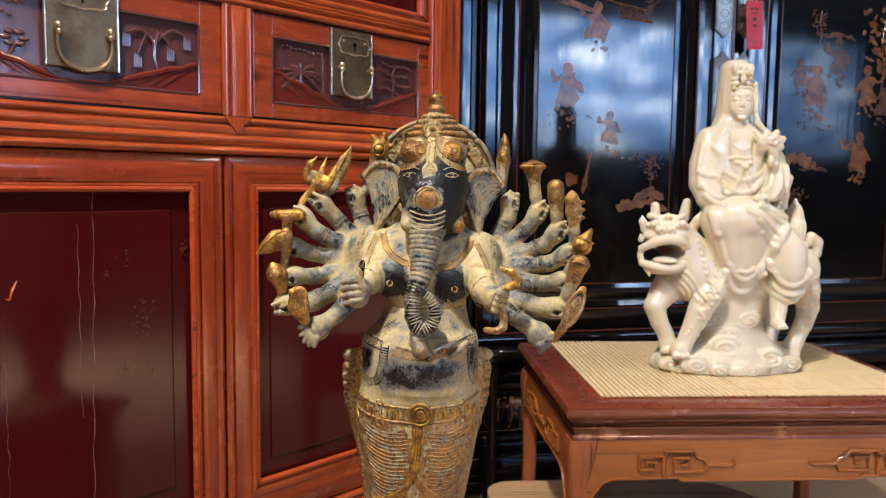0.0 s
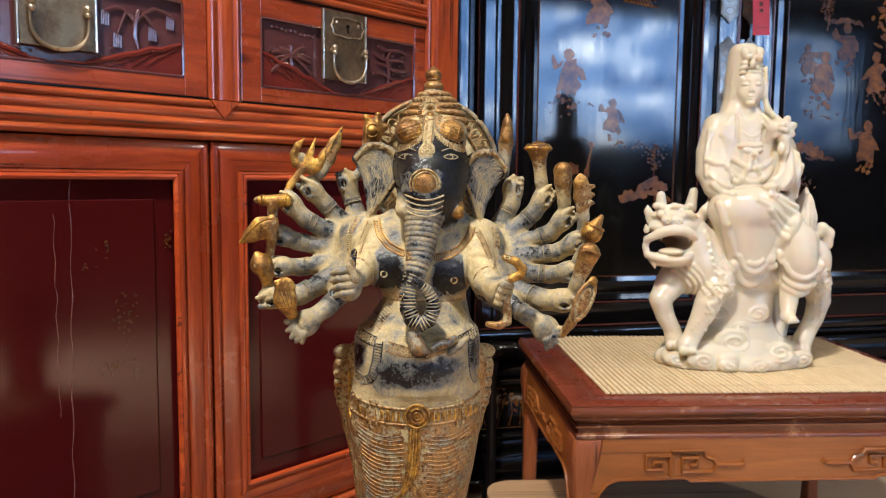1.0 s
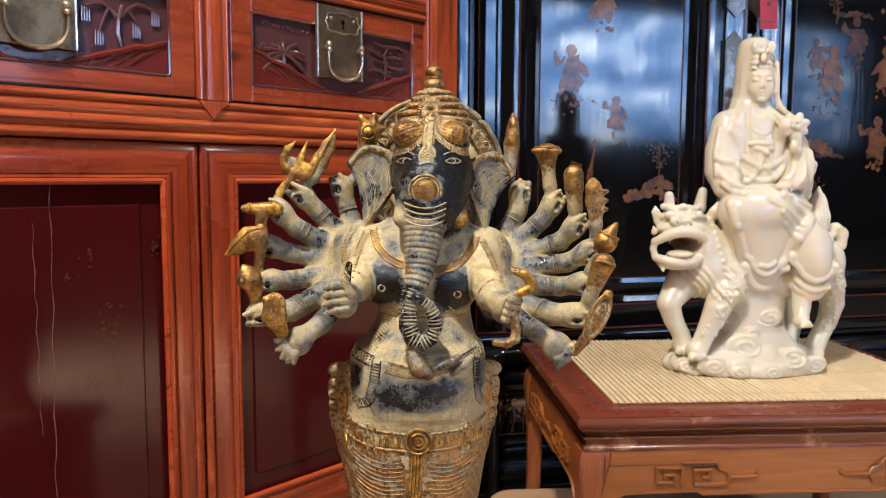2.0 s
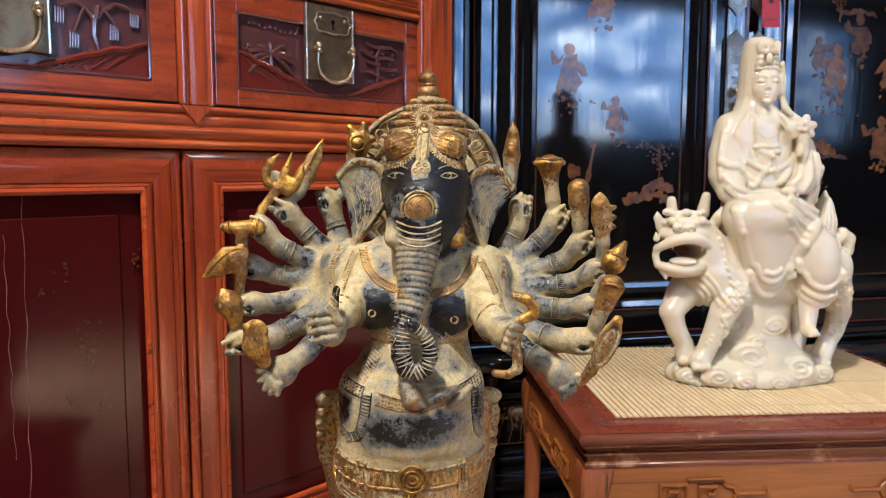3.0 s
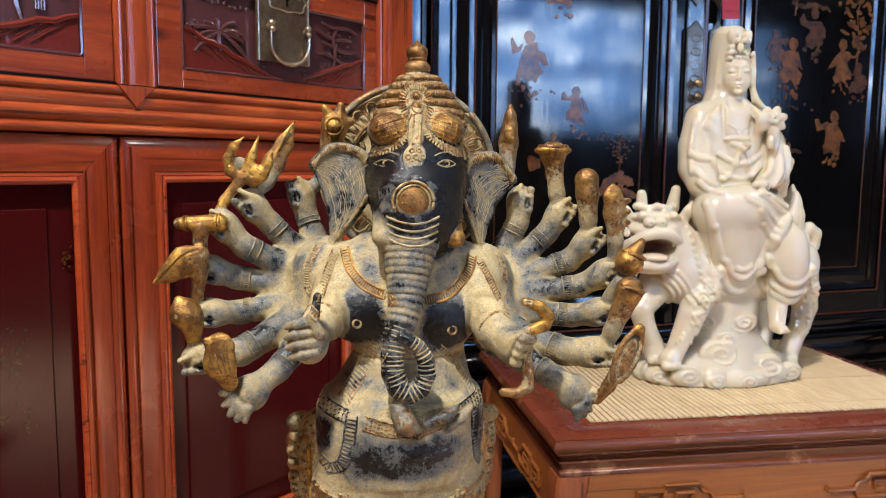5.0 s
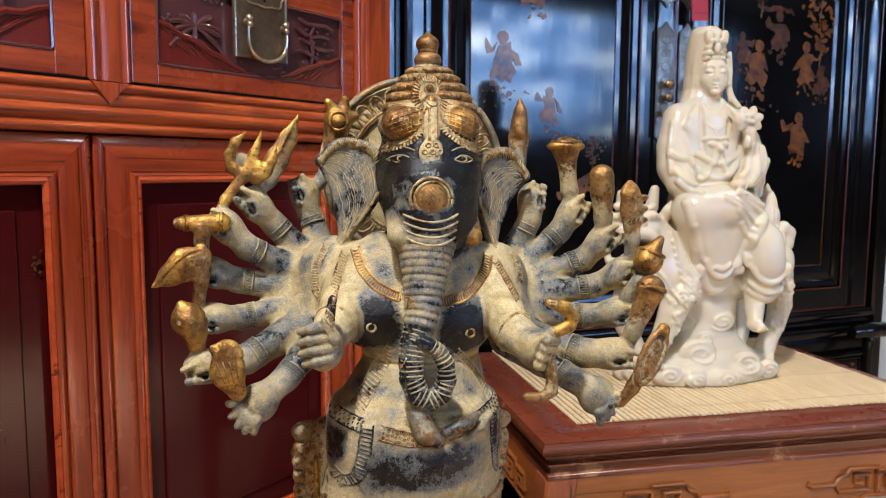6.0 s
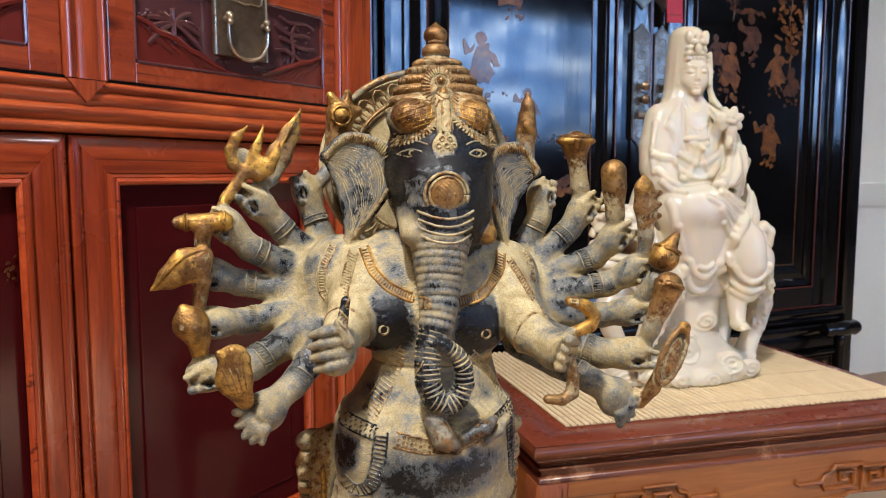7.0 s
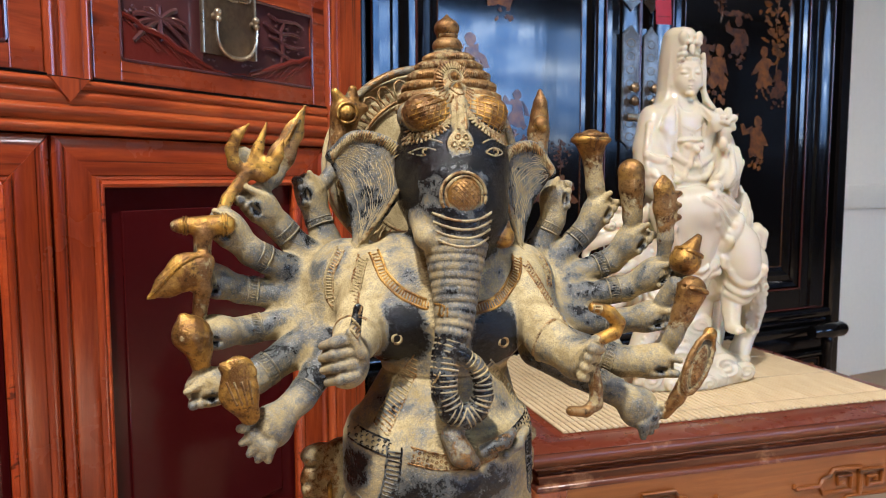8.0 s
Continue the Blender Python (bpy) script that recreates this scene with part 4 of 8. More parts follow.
# ---- a sculpting field: shapes melt together and are skinned into one mesh ----
class Field:
    """Signed distance on a grid; every shape brings two weights, for worn gold and for bare dark metal."""

    def __init__(self, lo, hi, step):
        self.lo, self.h = np.array(lo, float), step
        self.n = np.ceil((np.array(hi) - self.lo) / step).astype(int) + 1
        self.d = np.full(self.n, 0.03, np.float32)
        self.tags = [np.zeros(self.n, np.float32), np.zeros(self.n, np.float32)]
        self.cords, self.bends = [], ()

    def cord(self, pts, r, tag, bead=0.0):
        """A thin chased line, kept as a fine tube on the skin."""
        self.cords.append((np.array(pts, float), r, tag, bead))

    def cells(self, lo, hi, pad):
        a = np.clip(np.floor((np.minimum(lo, hi) - pad - self.lo) / self.h).astype(int), 0, self.n - 1)
        b = np.clip(np.ceil((np.maximum(lo, hi) + pad - self.lo) / self.h).astype(int) + 1, 1, self.n)
        sl = tuple(slice(i, j) for i, j in zip(a, b))
        ax = [(self.lo[i] + self.h * np.arange(a[i], b[i])).astype(np.float32) for i in range(3)]
        return sl, ax[0][:, None, None], ax[1][None, :, None], ax[2][None, None, :]

    def melt(self, sl, dn, k, tag):
        d = self.d[sl]
        w = np.clip(0.5 + 0.5 * (d - dn) / k, 0, 1)
        self.d[sl] = d * (1 - w) + dn * w - k * w * (1 - w)
        for t, v in zip(self.tags, tag):
            t[sl] = t[sl] * (1 - w) + v * w

    def cut(self, sl, dn, k):
        d = self.d[sl]
        w = np.clip(0.5 - 0.5 * (d + dn) / k, 0, 1)
        self.d[sl] = d * (1 - w) - dn * w + k * w * (1 - w)

    def rod(self, a, b, ra, rb, k=0.003, tag=(0, 0), flat=None, cut=False):
        a, b = np.array(a, float), np.array(b, float)
        pad = max(ra, rb) + k + 3 * self.h
        sl, x, y, z = self.cells(a, b, pad)
        if flat is not None:
            fx, fy, fz = flat
        else:
            fx = fy = fz = 1.0
        u = (b - a) / np.array([fx, fy, fz])
        px, py, pz = (x - a[0]) / fx, (y - a[1]) / fy, (z - a[2]) / fz
        t = np.clip((px * u[0] + py * u[1] + pz * u[2]) / max(u @ u, 1e-12), 0, 1)
        dn = np.sqrt((px - t * u[0]) ** 2 + (py - t * u[1]) ** 2 + (pz - t * u[2]) ** 2) - (ra + (rb - ra) * t)
        dn = dn * min(fx, fy, fz) if flat is not None else dn
        (self.cut(sl, dn, k) if cut else self.melt(sl, dn, k, tag))

    def path(self, pts, radii, k=0.003, tag=(0, 0), flat=None, cut=False):
        rs = radii if isinstance(radii, (list, tuple)) else [radii] * len(pts)
        for i in range(len(pts) - 1):
            self.rod(pts[i], pts[i + 1], rs[i], rs[i + 1], k if i == 0 else min(k, 0.002), tag[i] if isinstance(tag[0], tuple) else tag, flat, cut)

    def egg(self, c, r, k=0.004, tag=(0, 0), turn=(0, 0, 0), cut=False, ripple=None):
        c, r = np.array(c, float), np.array(r, float)
        big = max(r)
        sl, x, y, z = self.cells(c, c, big + k + 3 * self.h)
        m = np.array(Euler([radians(q) for q in turn]).to_matrix().transposed())
        px, py, pz = x - c[0], y - c[1], z - c[2]
        q = [m[i, 0] * px + m[i, 1] * py + m[i, 2] * pz for i in range(3)]
        k0 = np.sqrt((q[0] / r[0]) ** 2 + (q[1] / r[1]) ** 2 + (q[2] / r[2]) ** 2)
        k1 = np.sqrt((q[0] / r[0] ** 2) ** 2 + (q[1] / r[1] ** 2) ** 2 + (q[2] / r[2] ** 2) ** 2) + 1e-9
        dn = k0 * (k0 - 1) / k1
        if ripple:
            dn = dn + ripple(*q)
        (self.cut(sl, dn, k) if cut else self.melt(sl, dn, k, tag))

    def ring(self, c, normal, big, small, k=0.001, tag=(0, 0), wave=0, amp=0.0):
        c, nv = np.array(c, float), Vector(normal).normalized()
        if small <= 0.0030 and k <= 0.0011:
            u = nv.orthogonal().normalized()
            v = nv.cross(u)
            m = wave * 4 if wave else max(20, int(big * 2600))
            pts = [c + np.array(u * math.cos(2 * math.pi * i / m) + v * math.sin(2 * math.pi * i / m)) * big for i in range(m + 1)]
            return self.cord(pts, small, tag, 0.28 if wave else 0.0)
        sl, x, y, z = self.cells(c, c, big + small + k + 3 * self.h)
        px, py, pz = x - c[0], y - c[1], z - c[2]
        hgt = px * nv.x + py * nv.y + pz * nv.z
        rad = np.sqrt(np.maximum(px * px + py * py + pz * pz - hgt * hgt, 0))
        dn = np.sqrt((rad - big) ** 2 + hgt * hgt) - small
        if wave:
            dn = dn + amp * np.sin(wave * np.arctan2(py, px))
        self.melt(sl, dn, k, tag)

    def loft(self, rows, k=0.004, tag=(0, 0), power=2.0):
        """Level ovals: rows of (z, cx, cy, half width, half depth)."""
        rows = sorted(rows)
        zs = [r[0] for r in rows]
        lo = [min(r[1] - r[3] for r in rows), min(r[2] - r[4] for r in rows), zs[0]]
        hi = [max(r[1] + r[3] for r in rows), max(r[2] + r[4] for r in rows), zs[-1]]
        sl, x, y, z = self.cells(np.array(lo), np.array(hi), k + 3 * self.h)
        zz = z.ravel()
        smooth = lambda col: np.interp(zz, zs, [r[col] for r in rows]).astype(np.float32)[None, None, :]
        cx, cy, a, b = (smooth(i) for i in (1, 2, 3, 4))
        q = (np.abs((x - cx) / a) ** power + np.abs((y - cy) / b) ** power) ** (1 / power)
        dn = (q - 1) * np.minimum(a, b)
        dn = np.maximum(dn, np.maximum(zs[0] - z, z - zs[-1]))
        self.melt(sl, dn, k, tag)

    def front(self, x, z, y_from=-9.0):
        """The y of the surface first met from the front at (x, z)."""
        i = int(np.clip(round((x - self.lo[0]) / self.h), 0, self.n[0] - 1))
        k = int(np.clip(round((z - self.lo[2]) / self.h), 0, self.n[2] - 1))
        col = self.d[i, :, k]
        j0 = max(0, int((y_from - self.lo[1]) / self.h))
        inside = np.nonzero(col[j0:] < 0)[0]
        if len(inside) == 0:
            return None
        j = inside[0] + j0
        if j == 0:
            return self.lo[1]
        f = col[j - 1] / (col[j - 1] - col[j])
        return float(self.lo[1] + self.h * (j - 1 + f))

    def drape(self, pts, r, k=0.0015, tag=(0, 0), sink=0.3, fine=6, cut=False, bead=0.0):
        """A cord laid over the front through points of (x, z)."""
        out = []
        thin = k <= 0.0011 and not cut
        if thin:
            # round the corners of the line
            q = [pts[0]] + [pts[0]] + list(pts) + [pts[-1]] + [pts[-1]]
            new_pts = []
            for a, b, c_, d_ in zip(q, q[1:], q[2:], q[3:]):
                for i in range(3):
                    t = i / 3
                    new_pts.append(tuple(((1 - t) ** 3 * a[j] + (3 * t ** 3 - 6 * t * t + 4) * b[j] + (-3 * t ** 3 + 3 * t * t + 3 * t + 1) * c_[j] + t ** 3 * d_[j]) / 6 for j in range(2)))
            pts = new_pts
            length = sum(math.dist(a, b) for a, b in zip(pts, pts[1:]))
            fine = max(1, int(math.ceil(length / len(pts) / (0.0009 if bead else 0.0016))))
        for (xa, za), (xb, zb) in zip(pts, pts[1:]):
            for i in range(fine):
                f = i / fine
                out.append((xa + (xb - xa) * f, za + (zb - za) * f))
        out.append(pts[-1])
        line = []
        for x, z in out:
            y = self.front(x, z)
            if y is None:
                continue
            line.append((x, y + r * sink, z))
        if thin:
            run = line[:1]
            for a, b in zip(line, line[1:]):
                if abs(a[1] - b[1]) < 0.004:
                    run.append(b)
                else:
                    if len(run) > 2:
                        self.cord(run, r, tag, bead)
                    run = [b]
            if len(run) > 2:
                self.cord(run, r, tag, bead)
            return
        for a, b in zip(line, line[1:]):
            if abs(a[1] - b[1]) < 0.012:
                self.rod(a, b, r, r, k, tag, cut=cut)

    def skin(self):
        """Naive surface nets: points, quads and the two weights for each point."""
        d, n = self.d, self.n
        neg = d < 0
        c = [neg[i:n[0] - 1 + i, j:n[1] - 1 + j, k:n[2] - 1 + k] for i in (0, 1) for j in (0, 1) for k in (0, 1)]
        s = sum(a.astype(np.int8) for a in c)
        act = (s > 0) & (s < 8)
        cell = np.argwhere(act)
        idx = np.full(act.shape, -1, np.int64)
        idx[act] = np.arange(len(cell))
        corner = np.array([(i, j, k) for i in (0, 1) for j in (0, 1) for k in (0, 1)])
        val = np.stack([d[cell[:, 0] + i, cell[:, 1] + j, cell[:, 2] + k] for i, j, k in corner], 1)
        acc, cnt = np.zeros((len(cell), 3)), np.zeros(len(cell))
        for a in range(8):
            for b in range(a + 1, 8):
                if np.abs(corner[a] - corner[b]).sum() != 1:
                    continue
                cross = (val[:, a] < 0) != (val[:, b] < 0)
                t = np.where(cross, val[:, a] / np.where(cross, val[:, a] - val[:, b], 1), 0)
                acc += cross[:, None] * (corner[a] + t[:, None] * (corner[b] - corner[a]))
                cnt += cross
        pts = self.lo + self.h * (cell + acc / cnt[:, None])
        quads = []
        for ax in range(3):
            o1, o2 = [(1, 2), (2, 0), (0, 1)][ax]
            sl0 = [slice(None)] * 3
            sl1 = [slice(None)] * 3
            sl0[ax], sl1[ax] = slice(0, -1), slice(1, None)
            e = neg[tuple(sl0)] != neg[tuple(sl1)]
            p = np.argwhere(e)
            p = p[(p[:, o1] > 0) & (p[:, o2] > 0) & (p[:, o1] < n[o1] - 1) & (p[:, o2] < n[o2] - 1)]
            inside = neg[p[:, 0], p[:, 1], p[:, 2]]
            def at(da, db):
                q = p.copy()
                q[:, o1] -= da
                q[:, o2] -= db
                return idx[q[:, 0], q[:, 1], q[:, 2]]
            f = np.stack([at(1, 1), at(0, 1), at(0, 0), at(1, 0)], 1)
            f[~inside] = f[~inside][:, ::-1]
            quads.append(f)
        quads = np.concatenate(quads)
        quads = quads[(quads >= 0).all(1)]
        w = [t[cell[:, 0], cell[:, 1], cell[:, 2]] for t in self.tags]
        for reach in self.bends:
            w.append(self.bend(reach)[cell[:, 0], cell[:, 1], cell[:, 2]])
        return pts, quads, w

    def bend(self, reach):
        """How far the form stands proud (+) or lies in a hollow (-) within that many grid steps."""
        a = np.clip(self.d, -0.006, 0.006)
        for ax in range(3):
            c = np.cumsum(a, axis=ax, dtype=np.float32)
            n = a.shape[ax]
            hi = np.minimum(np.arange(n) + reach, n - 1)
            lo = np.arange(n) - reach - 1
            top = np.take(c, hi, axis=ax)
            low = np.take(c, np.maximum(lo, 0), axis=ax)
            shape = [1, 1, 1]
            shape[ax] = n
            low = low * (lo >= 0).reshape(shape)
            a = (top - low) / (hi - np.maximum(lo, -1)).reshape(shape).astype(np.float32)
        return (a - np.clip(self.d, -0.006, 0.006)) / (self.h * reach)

    def mesh(self, name, origin, materials, relax=2):
        pts, quads, w = self.skin()
        # ease the steps of the grid a little
        for _ in range(relax):
            acc, cnt = np.zeros_like(pts), np.zeros(len(pts))
            for a, b in ((0, 1), (1, 2), (2, 3), (3, 0)):
                np.add.at(acc, quads[:, a], pts[quads[:, b]])
                np.add.at(cnt, quads[:, a], 1)
                np.add.at(acc, quads[:, b], pts[quads[:, a]])
                np.add.at(cnt, quads[:, b], 1)
            pts = pts * 0.5 + 0.5 * acc / np.maximum(cnt, 1)[:, None]
        # the chased lines, as six-sided tubes drawn to a point at both ends
        base, cv, cf, cw = len(pts), [], [], []
        ang = np.arange(6) * math.pi / 3
        for line, r, tag, bead in self.cords:
            m = len(line)
            t = np.gradient(line, axis=0)
            t /= np.linalg.norm(t, axis=1)[:, None] + 1e-12
            ref = np.tile(np.array([0.0, -1.0, 0.0]), (m, 1))
            ref[np.abs(t[:, 1]) > 0.9] = (1.0, 0.0, 0.0)
            side = np.cross(t, ref)
            side /= np.linalg.norm(side, axis=1)[:, None] + 1e-12
            up = np.cross(side, t)
            rr = np.full(m, r) * (1 + bead * np.where(np.arange(m) % 2, 1, -1))
            rr[0] = rr[-1] = r * 0.15
            vs = line[:, None, :] + rr[:, None, None] * (np.cos(ang)[None, :, None] * side[:, None, :] + np.sin(ang)[None, :, None] * up[:, None, :])
            o = base + sum(len(a) for a in cv)
            cv.append(vs.reshape(-1, 3))
            i = np.arange(m - 1)[:, None] * 6
            j, j2 = np.arange(6)[None, :], (np.arange(6)[None, :] + 1) % 6
            cf.append((o + np.stack([i + j, i + j2, i + 6 + j2, i + 6 + j], -1)).reshape(-1, 4))
            cw.append(np.tile(np.array(tag, float), (m * 6, 1)))
        if cv:
            pts = np.concatenate([pts] + cv)
            quads = np.concatenate([quads] + cf)
            cw = np.concatenate(cw)
            w = [np.concatenate([w[0], cw[:, 0]]), np.concatenate([w[1], cw[:, 1]])] + [np.concatenate([v, np.full(len(cw), 0.3)]) for v in w[2:]]
        me = bpy.data.meshes.new(name)
        me.vertices.add(len(pts))
        me.vertices.foreach_set("co", (pts - np.array(origin)).astype(np.float32).ravel())
        me.loops.add(len(quads) * 4)
        me.loops.foreach_set("vertex_index", quads.astype(np.int32).ravel())
        me.polygons.add(len(quads))
        me.polygons.foreach_set("loop_start", np.arange(0, len(quads) * 4, 4, dtype=np.int32))
        me.polygons.foreach_set("use_smooth", np.ones(len(quads), bool))
        me.update()
        me.validate()
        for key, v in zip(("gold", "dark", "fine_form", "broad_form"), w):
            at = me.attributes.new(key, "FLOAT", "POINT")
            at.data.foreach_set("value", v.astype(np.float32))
        for m in materials:
            me.materials.append(m)
        return me

# ---- the bronze elephant-headed statue ----
def bronze_material():
    """Cast bronze: ochre dust in the hollows, blue-black metal rubbed bare, gold where it is worn, shade painted into
    fine creases.
    """
    m, nt, b = shader("patinated_bronze")
    v = coords(nt)

    def attr(key):
        a = nt.nodes.new("ShaderNodeAttribute")
        a.attribute_name = key
        return a.outputs["Fac"]

    n0 = noise_tex(nt, v, 34, 4, 0.55, 0.6)
    n1 = noise_tex(nt, v, 85, 6, 0.62, 0.5)
    n2 = noise_tex(nt, v, 300, 5, 0.7)
    n3 = noise_tex(nt, v, 1100, 3, 0.6)
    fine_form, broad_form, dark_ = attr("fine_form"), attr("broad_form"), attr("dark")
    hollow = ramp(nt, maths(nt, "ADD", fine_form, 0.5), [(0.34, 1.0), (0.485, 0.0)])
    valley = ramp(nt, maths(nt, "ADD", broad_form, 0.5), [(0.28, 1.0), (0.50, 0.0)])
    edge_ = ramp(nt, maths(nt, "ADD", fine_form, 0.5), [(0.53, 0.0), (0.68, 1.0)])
    dust = mixc(nt, ramp(nt, n1, [(0.34, 0.0), (0.64, 1.0)]), (0.32, 0.245, 0.102), (0.61, 0.495, 0.25))
    dust = mixc(nt, maths(nt, "MULTIPLY", ramp(nt, n3, [(0.50, 0.0), (0.64, 1.0)]), 0.5), dust, (0.17, 0.13, 0.075))
    # the metal: slate blue where half rubbed, black where bare
    slate = mixc(nt, ramp(nt, n2, [(0.35, 0.0), (0.68, 1.0)]), (0.032, 0.036, 0.037), (0.112, 0.121, 0.112))
    slate = mixc(nt, maths(nt, "MULTIPLY", ramp(nt, n3, [(0.57, 0.0), (0.64, 1.0)]), 0.7), slate, (0.40, 0.37, 0.30))
    black_ = mixc(nt, ramp(nt, n2, [(0.52, 0.0), (0.74, 0.5)]), (0.0055, 0.0058, 0.0065), (0.06, 0.060, 0.060))
    bare = maths(nt, "ADD", dark_, maths(nt, "MULTIPLY", maths(nt, "SUBTRACT", n0, 0.5), 0.95))
    bare = maths(nt, "ADD", bare, maths(nt, "MULTIPLY", maths(nt, "SUBTRACT", n1, 0.5), 1.15))
    bare = maths(nt, "ADD", bare, maths(nt, "MULTIPLY", maths(nt, "SUBTRACT", n2, 0.5), 0.75))
    bare = maths(nt, "ADD", bare, maths(nt, "MULTIPLY", maths(nt, "SUBTRACT", n3, 0.5), 0.5))
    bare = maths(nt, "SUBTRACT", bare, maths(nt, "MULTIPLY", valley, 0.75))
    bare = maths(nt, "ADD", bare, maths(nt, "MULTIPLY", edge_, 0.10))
    half_bare = ramp(nt, bare, [(0.40, 0.0), (0.82, 1.0)])
    full_bare = ramp(nt, bare, [(0.90, 0.0), (1.20, 1.0)])
    metal_c = mixc(nt, full_bare, slate, black_)
    # worn gold, yellow on the held things, copper brown on the crown
    gold_w = attr("gold")
    rich = ramp(nt, gold_w, [(0.68, 0.0), (0.84, 1.0)])
    gold_c = mixc(nt, rich, (0.37, 0.215, 0.074), (0.60, 0.345, 0.058))
    gold_c = mixc(nt, maths(nt, "MULTIPLY", ramp(nt, n1, [(0.42, 1.0), (0.62, 0.0)]), 0.9), gold_c, (0.15, 0.068, 0.020))
    gold_c = mixc(nt, ramp(nt, n2, [(0.53, 0.0), (0.66, 0.9)]), gold_c, (0.06, 0.032, 0.015))
    worn = maths(nt, "ADD", gold_w, maths(nt, "MULTIPLY", maths(nt, "SUBTRACT", n1, 0.5), 1.2))
    worn = maths(nt, "ADD", worn, maths(nt, "MULTIPLY", maths(nt, "SUBTRACT", n2, 0.5), 1.0))
    worn = maths(nt, "ADD", worn, maths(nt, "MULTIPLY", edge_, 0.10))
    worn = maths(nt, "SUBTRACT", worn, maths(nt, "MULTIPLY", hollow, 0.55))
    worn = ramp(nt, worn, [(0.40, 0.0), (0.56, 1.0)])
    # occlusion put into the colour: fine creases go nearly black
    crease_shade = maths(nt, "MULTIPLY", hollow, maths(nt, "ADD", 0.60, maths(nt, "MULTIPLY", gold_w, 0.40)))
    col = mixc(nt, half_bare, dust, metal_c)
    col = mixc(nt, worn, col, gold_c)
    col = mixc(nt, crease_shade, col, (0.022, 0.015, 0.009))
    put(nt, b.inputs["Base Color"], col)
    met = maths(nt, "MAXIMUM", maths(nt, "MULTIPLY", worn, 0.7), maths(nt, "MULTIPLY", full_bare, 0.2))
    put(nt, b.inputs["Metallic"], met)
    rough = mixc(nt, half_bare, (0.88, 0.88, 0.88), (0.40, 0.40, 0.40))
    rough = mixc(nt, full_bare, rough, (0.17, 0.17, 0.17))
    rough = mixc(nt, worn, rough, (0.37, 0.37, 0.37))
    put(nt, b.inputs["Roughness"], rough)
    bump(nt, b, maths(nt, "ADD", maths(nt, "ADD", n2, maths(nt, "MULTIPLY", n3, 0.4)), maths(nt, "MULTIPLY", n1, 1.4)), 0.6, 0.0013)
    return m


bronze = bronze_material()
E_AT = (0.025, 0.750, 0.300)
el = Field((-0.150, 0.660, 0.395), (0.195, 0.846, 0.848), 0.0010)
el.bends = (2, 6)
DUST, MIX, BARE, GOLD, RUB, YELLOW = (0, 0.66), (0, 0.80), (0, 2.3), (0.80, 0.35), (0.60, 0.45), (0.86, 0.3)

# halo behind the head, with raised ribs
HX, HY, HZ = 0.036, 0.8225, 0.752
el.egg((HX, 0.837, HZ), (0.070, 0.0135, 0.066), 0.002, (0.10, 0.22))
el.ring((HX, 0.8275, HZ), (0, 1, 0), 0.0655, 0.0028, 0.001, (0.30, 0.62))
el.ring((HX, HY + 0.002, HZ), (0, 1, 0), 0.0475, 0.0012, 0.001, (0.50, 0.2))
for k in range(30):
    w = 2 * math.pi * k / 30
    at = lambda r, dw: (HX + r * math.cos(w + dw), HY + 0.0012 + (r - 0.045) * 0.16, HZ + r * 0.97 * math.sin(w + dw))
    el.cord([at(0.0485, -0.075), at(0.056, -0.085), at(0.0605, -0.055), at(0.0622, 0.0), at(0.0605, 0.055), at(0.056, 0.085), at(0.0485, 0.075)], 0.0009, (0.45, 0.1))
    el.cord([at(0.0490, 0), at(0.053, 0), at(0.057, 0)], 0.0011, (0.60, 0.1))

# trunk of the body: skirted legs, hips, belly, waist, chest
el.loft([(0.396, 0.018, 0.748, 0.042, 0.034), (0.43, 0.018, 0.747, 0.047, 0.037), (0.477, 0.019, 0.746, 0.055, 0.041), (0.515, 0.020, 0.745, 0.060, 0.041), (0.545, 0.0205, 0.745, 0.060, 0.038), (0.556, 0.021, 0.746, 0.055, 0.034)], 0.003, (0.53, 0.56))
el.loft([(0.535, 0.021, 0.745, 0.050, 0.036), (0.553, 0.021, 0.744, 0.055, 0.042), (0.575, 0.021, 0.743, 0.057, 0.044), (0.598, 0.021, 0.744, 0.056, 0.043), (0.606, 0.022, 0.746, 0.052, 0.040)], 0.006, (0, 0.45))
el.loft([(0.590, 0.022, 0.748, 0.052, 0.040), (0.604, 0.022, 0.748, 0.052, 0.041), (0.616, 0.024, 0.750, 0.045, 0.037), (0.632, 0.028, 0.754, 0.038, 0.032), (0.648, 0.026, 0.754, 0.040, 0.034), (0.664, 0.024, 0.752, 0.047, 0.035), (0.684, 0.024, 0.755, 0.049, 0.031), (0.702, 0.027, 0.760, 0.043, 0.026), (0.712, 0.030, 0.764, 0.034, 0.022)], 0.007, DUST)
el.egg((-0.006, 0.742, 0.662), (0.024, 0.0215, 0.022), 0.006, MIX)
el.egg((0.049, 0.739, 0.657), (0.023, 0.0215, 0.022), 0.006, MIX)
for x, z in ((-0.009, 0.657), (0.052, 0.652)):
    y = el.front(x, z)
    el.ring((x, y, z), (0, -1, 0.1), 0.0026, 0.0008, 0.0006, (0.1, 0.0))
# shoulder masses
for hub in (((-0.028, 0.772, 0.680), (0.025, 0.020, 0.029)), ((0.079, 0.765, 0.676), (0.024, 0.020, 0.028)), ((-0.036, 0.768, 0.660), (0.018, 0.015, 0.019)), ((0.086, 0.757, 0.655), (0.018, 0.016, 0.019))):
    el.egg(hub[0], hub[1], 0.008, (0, 0.66))

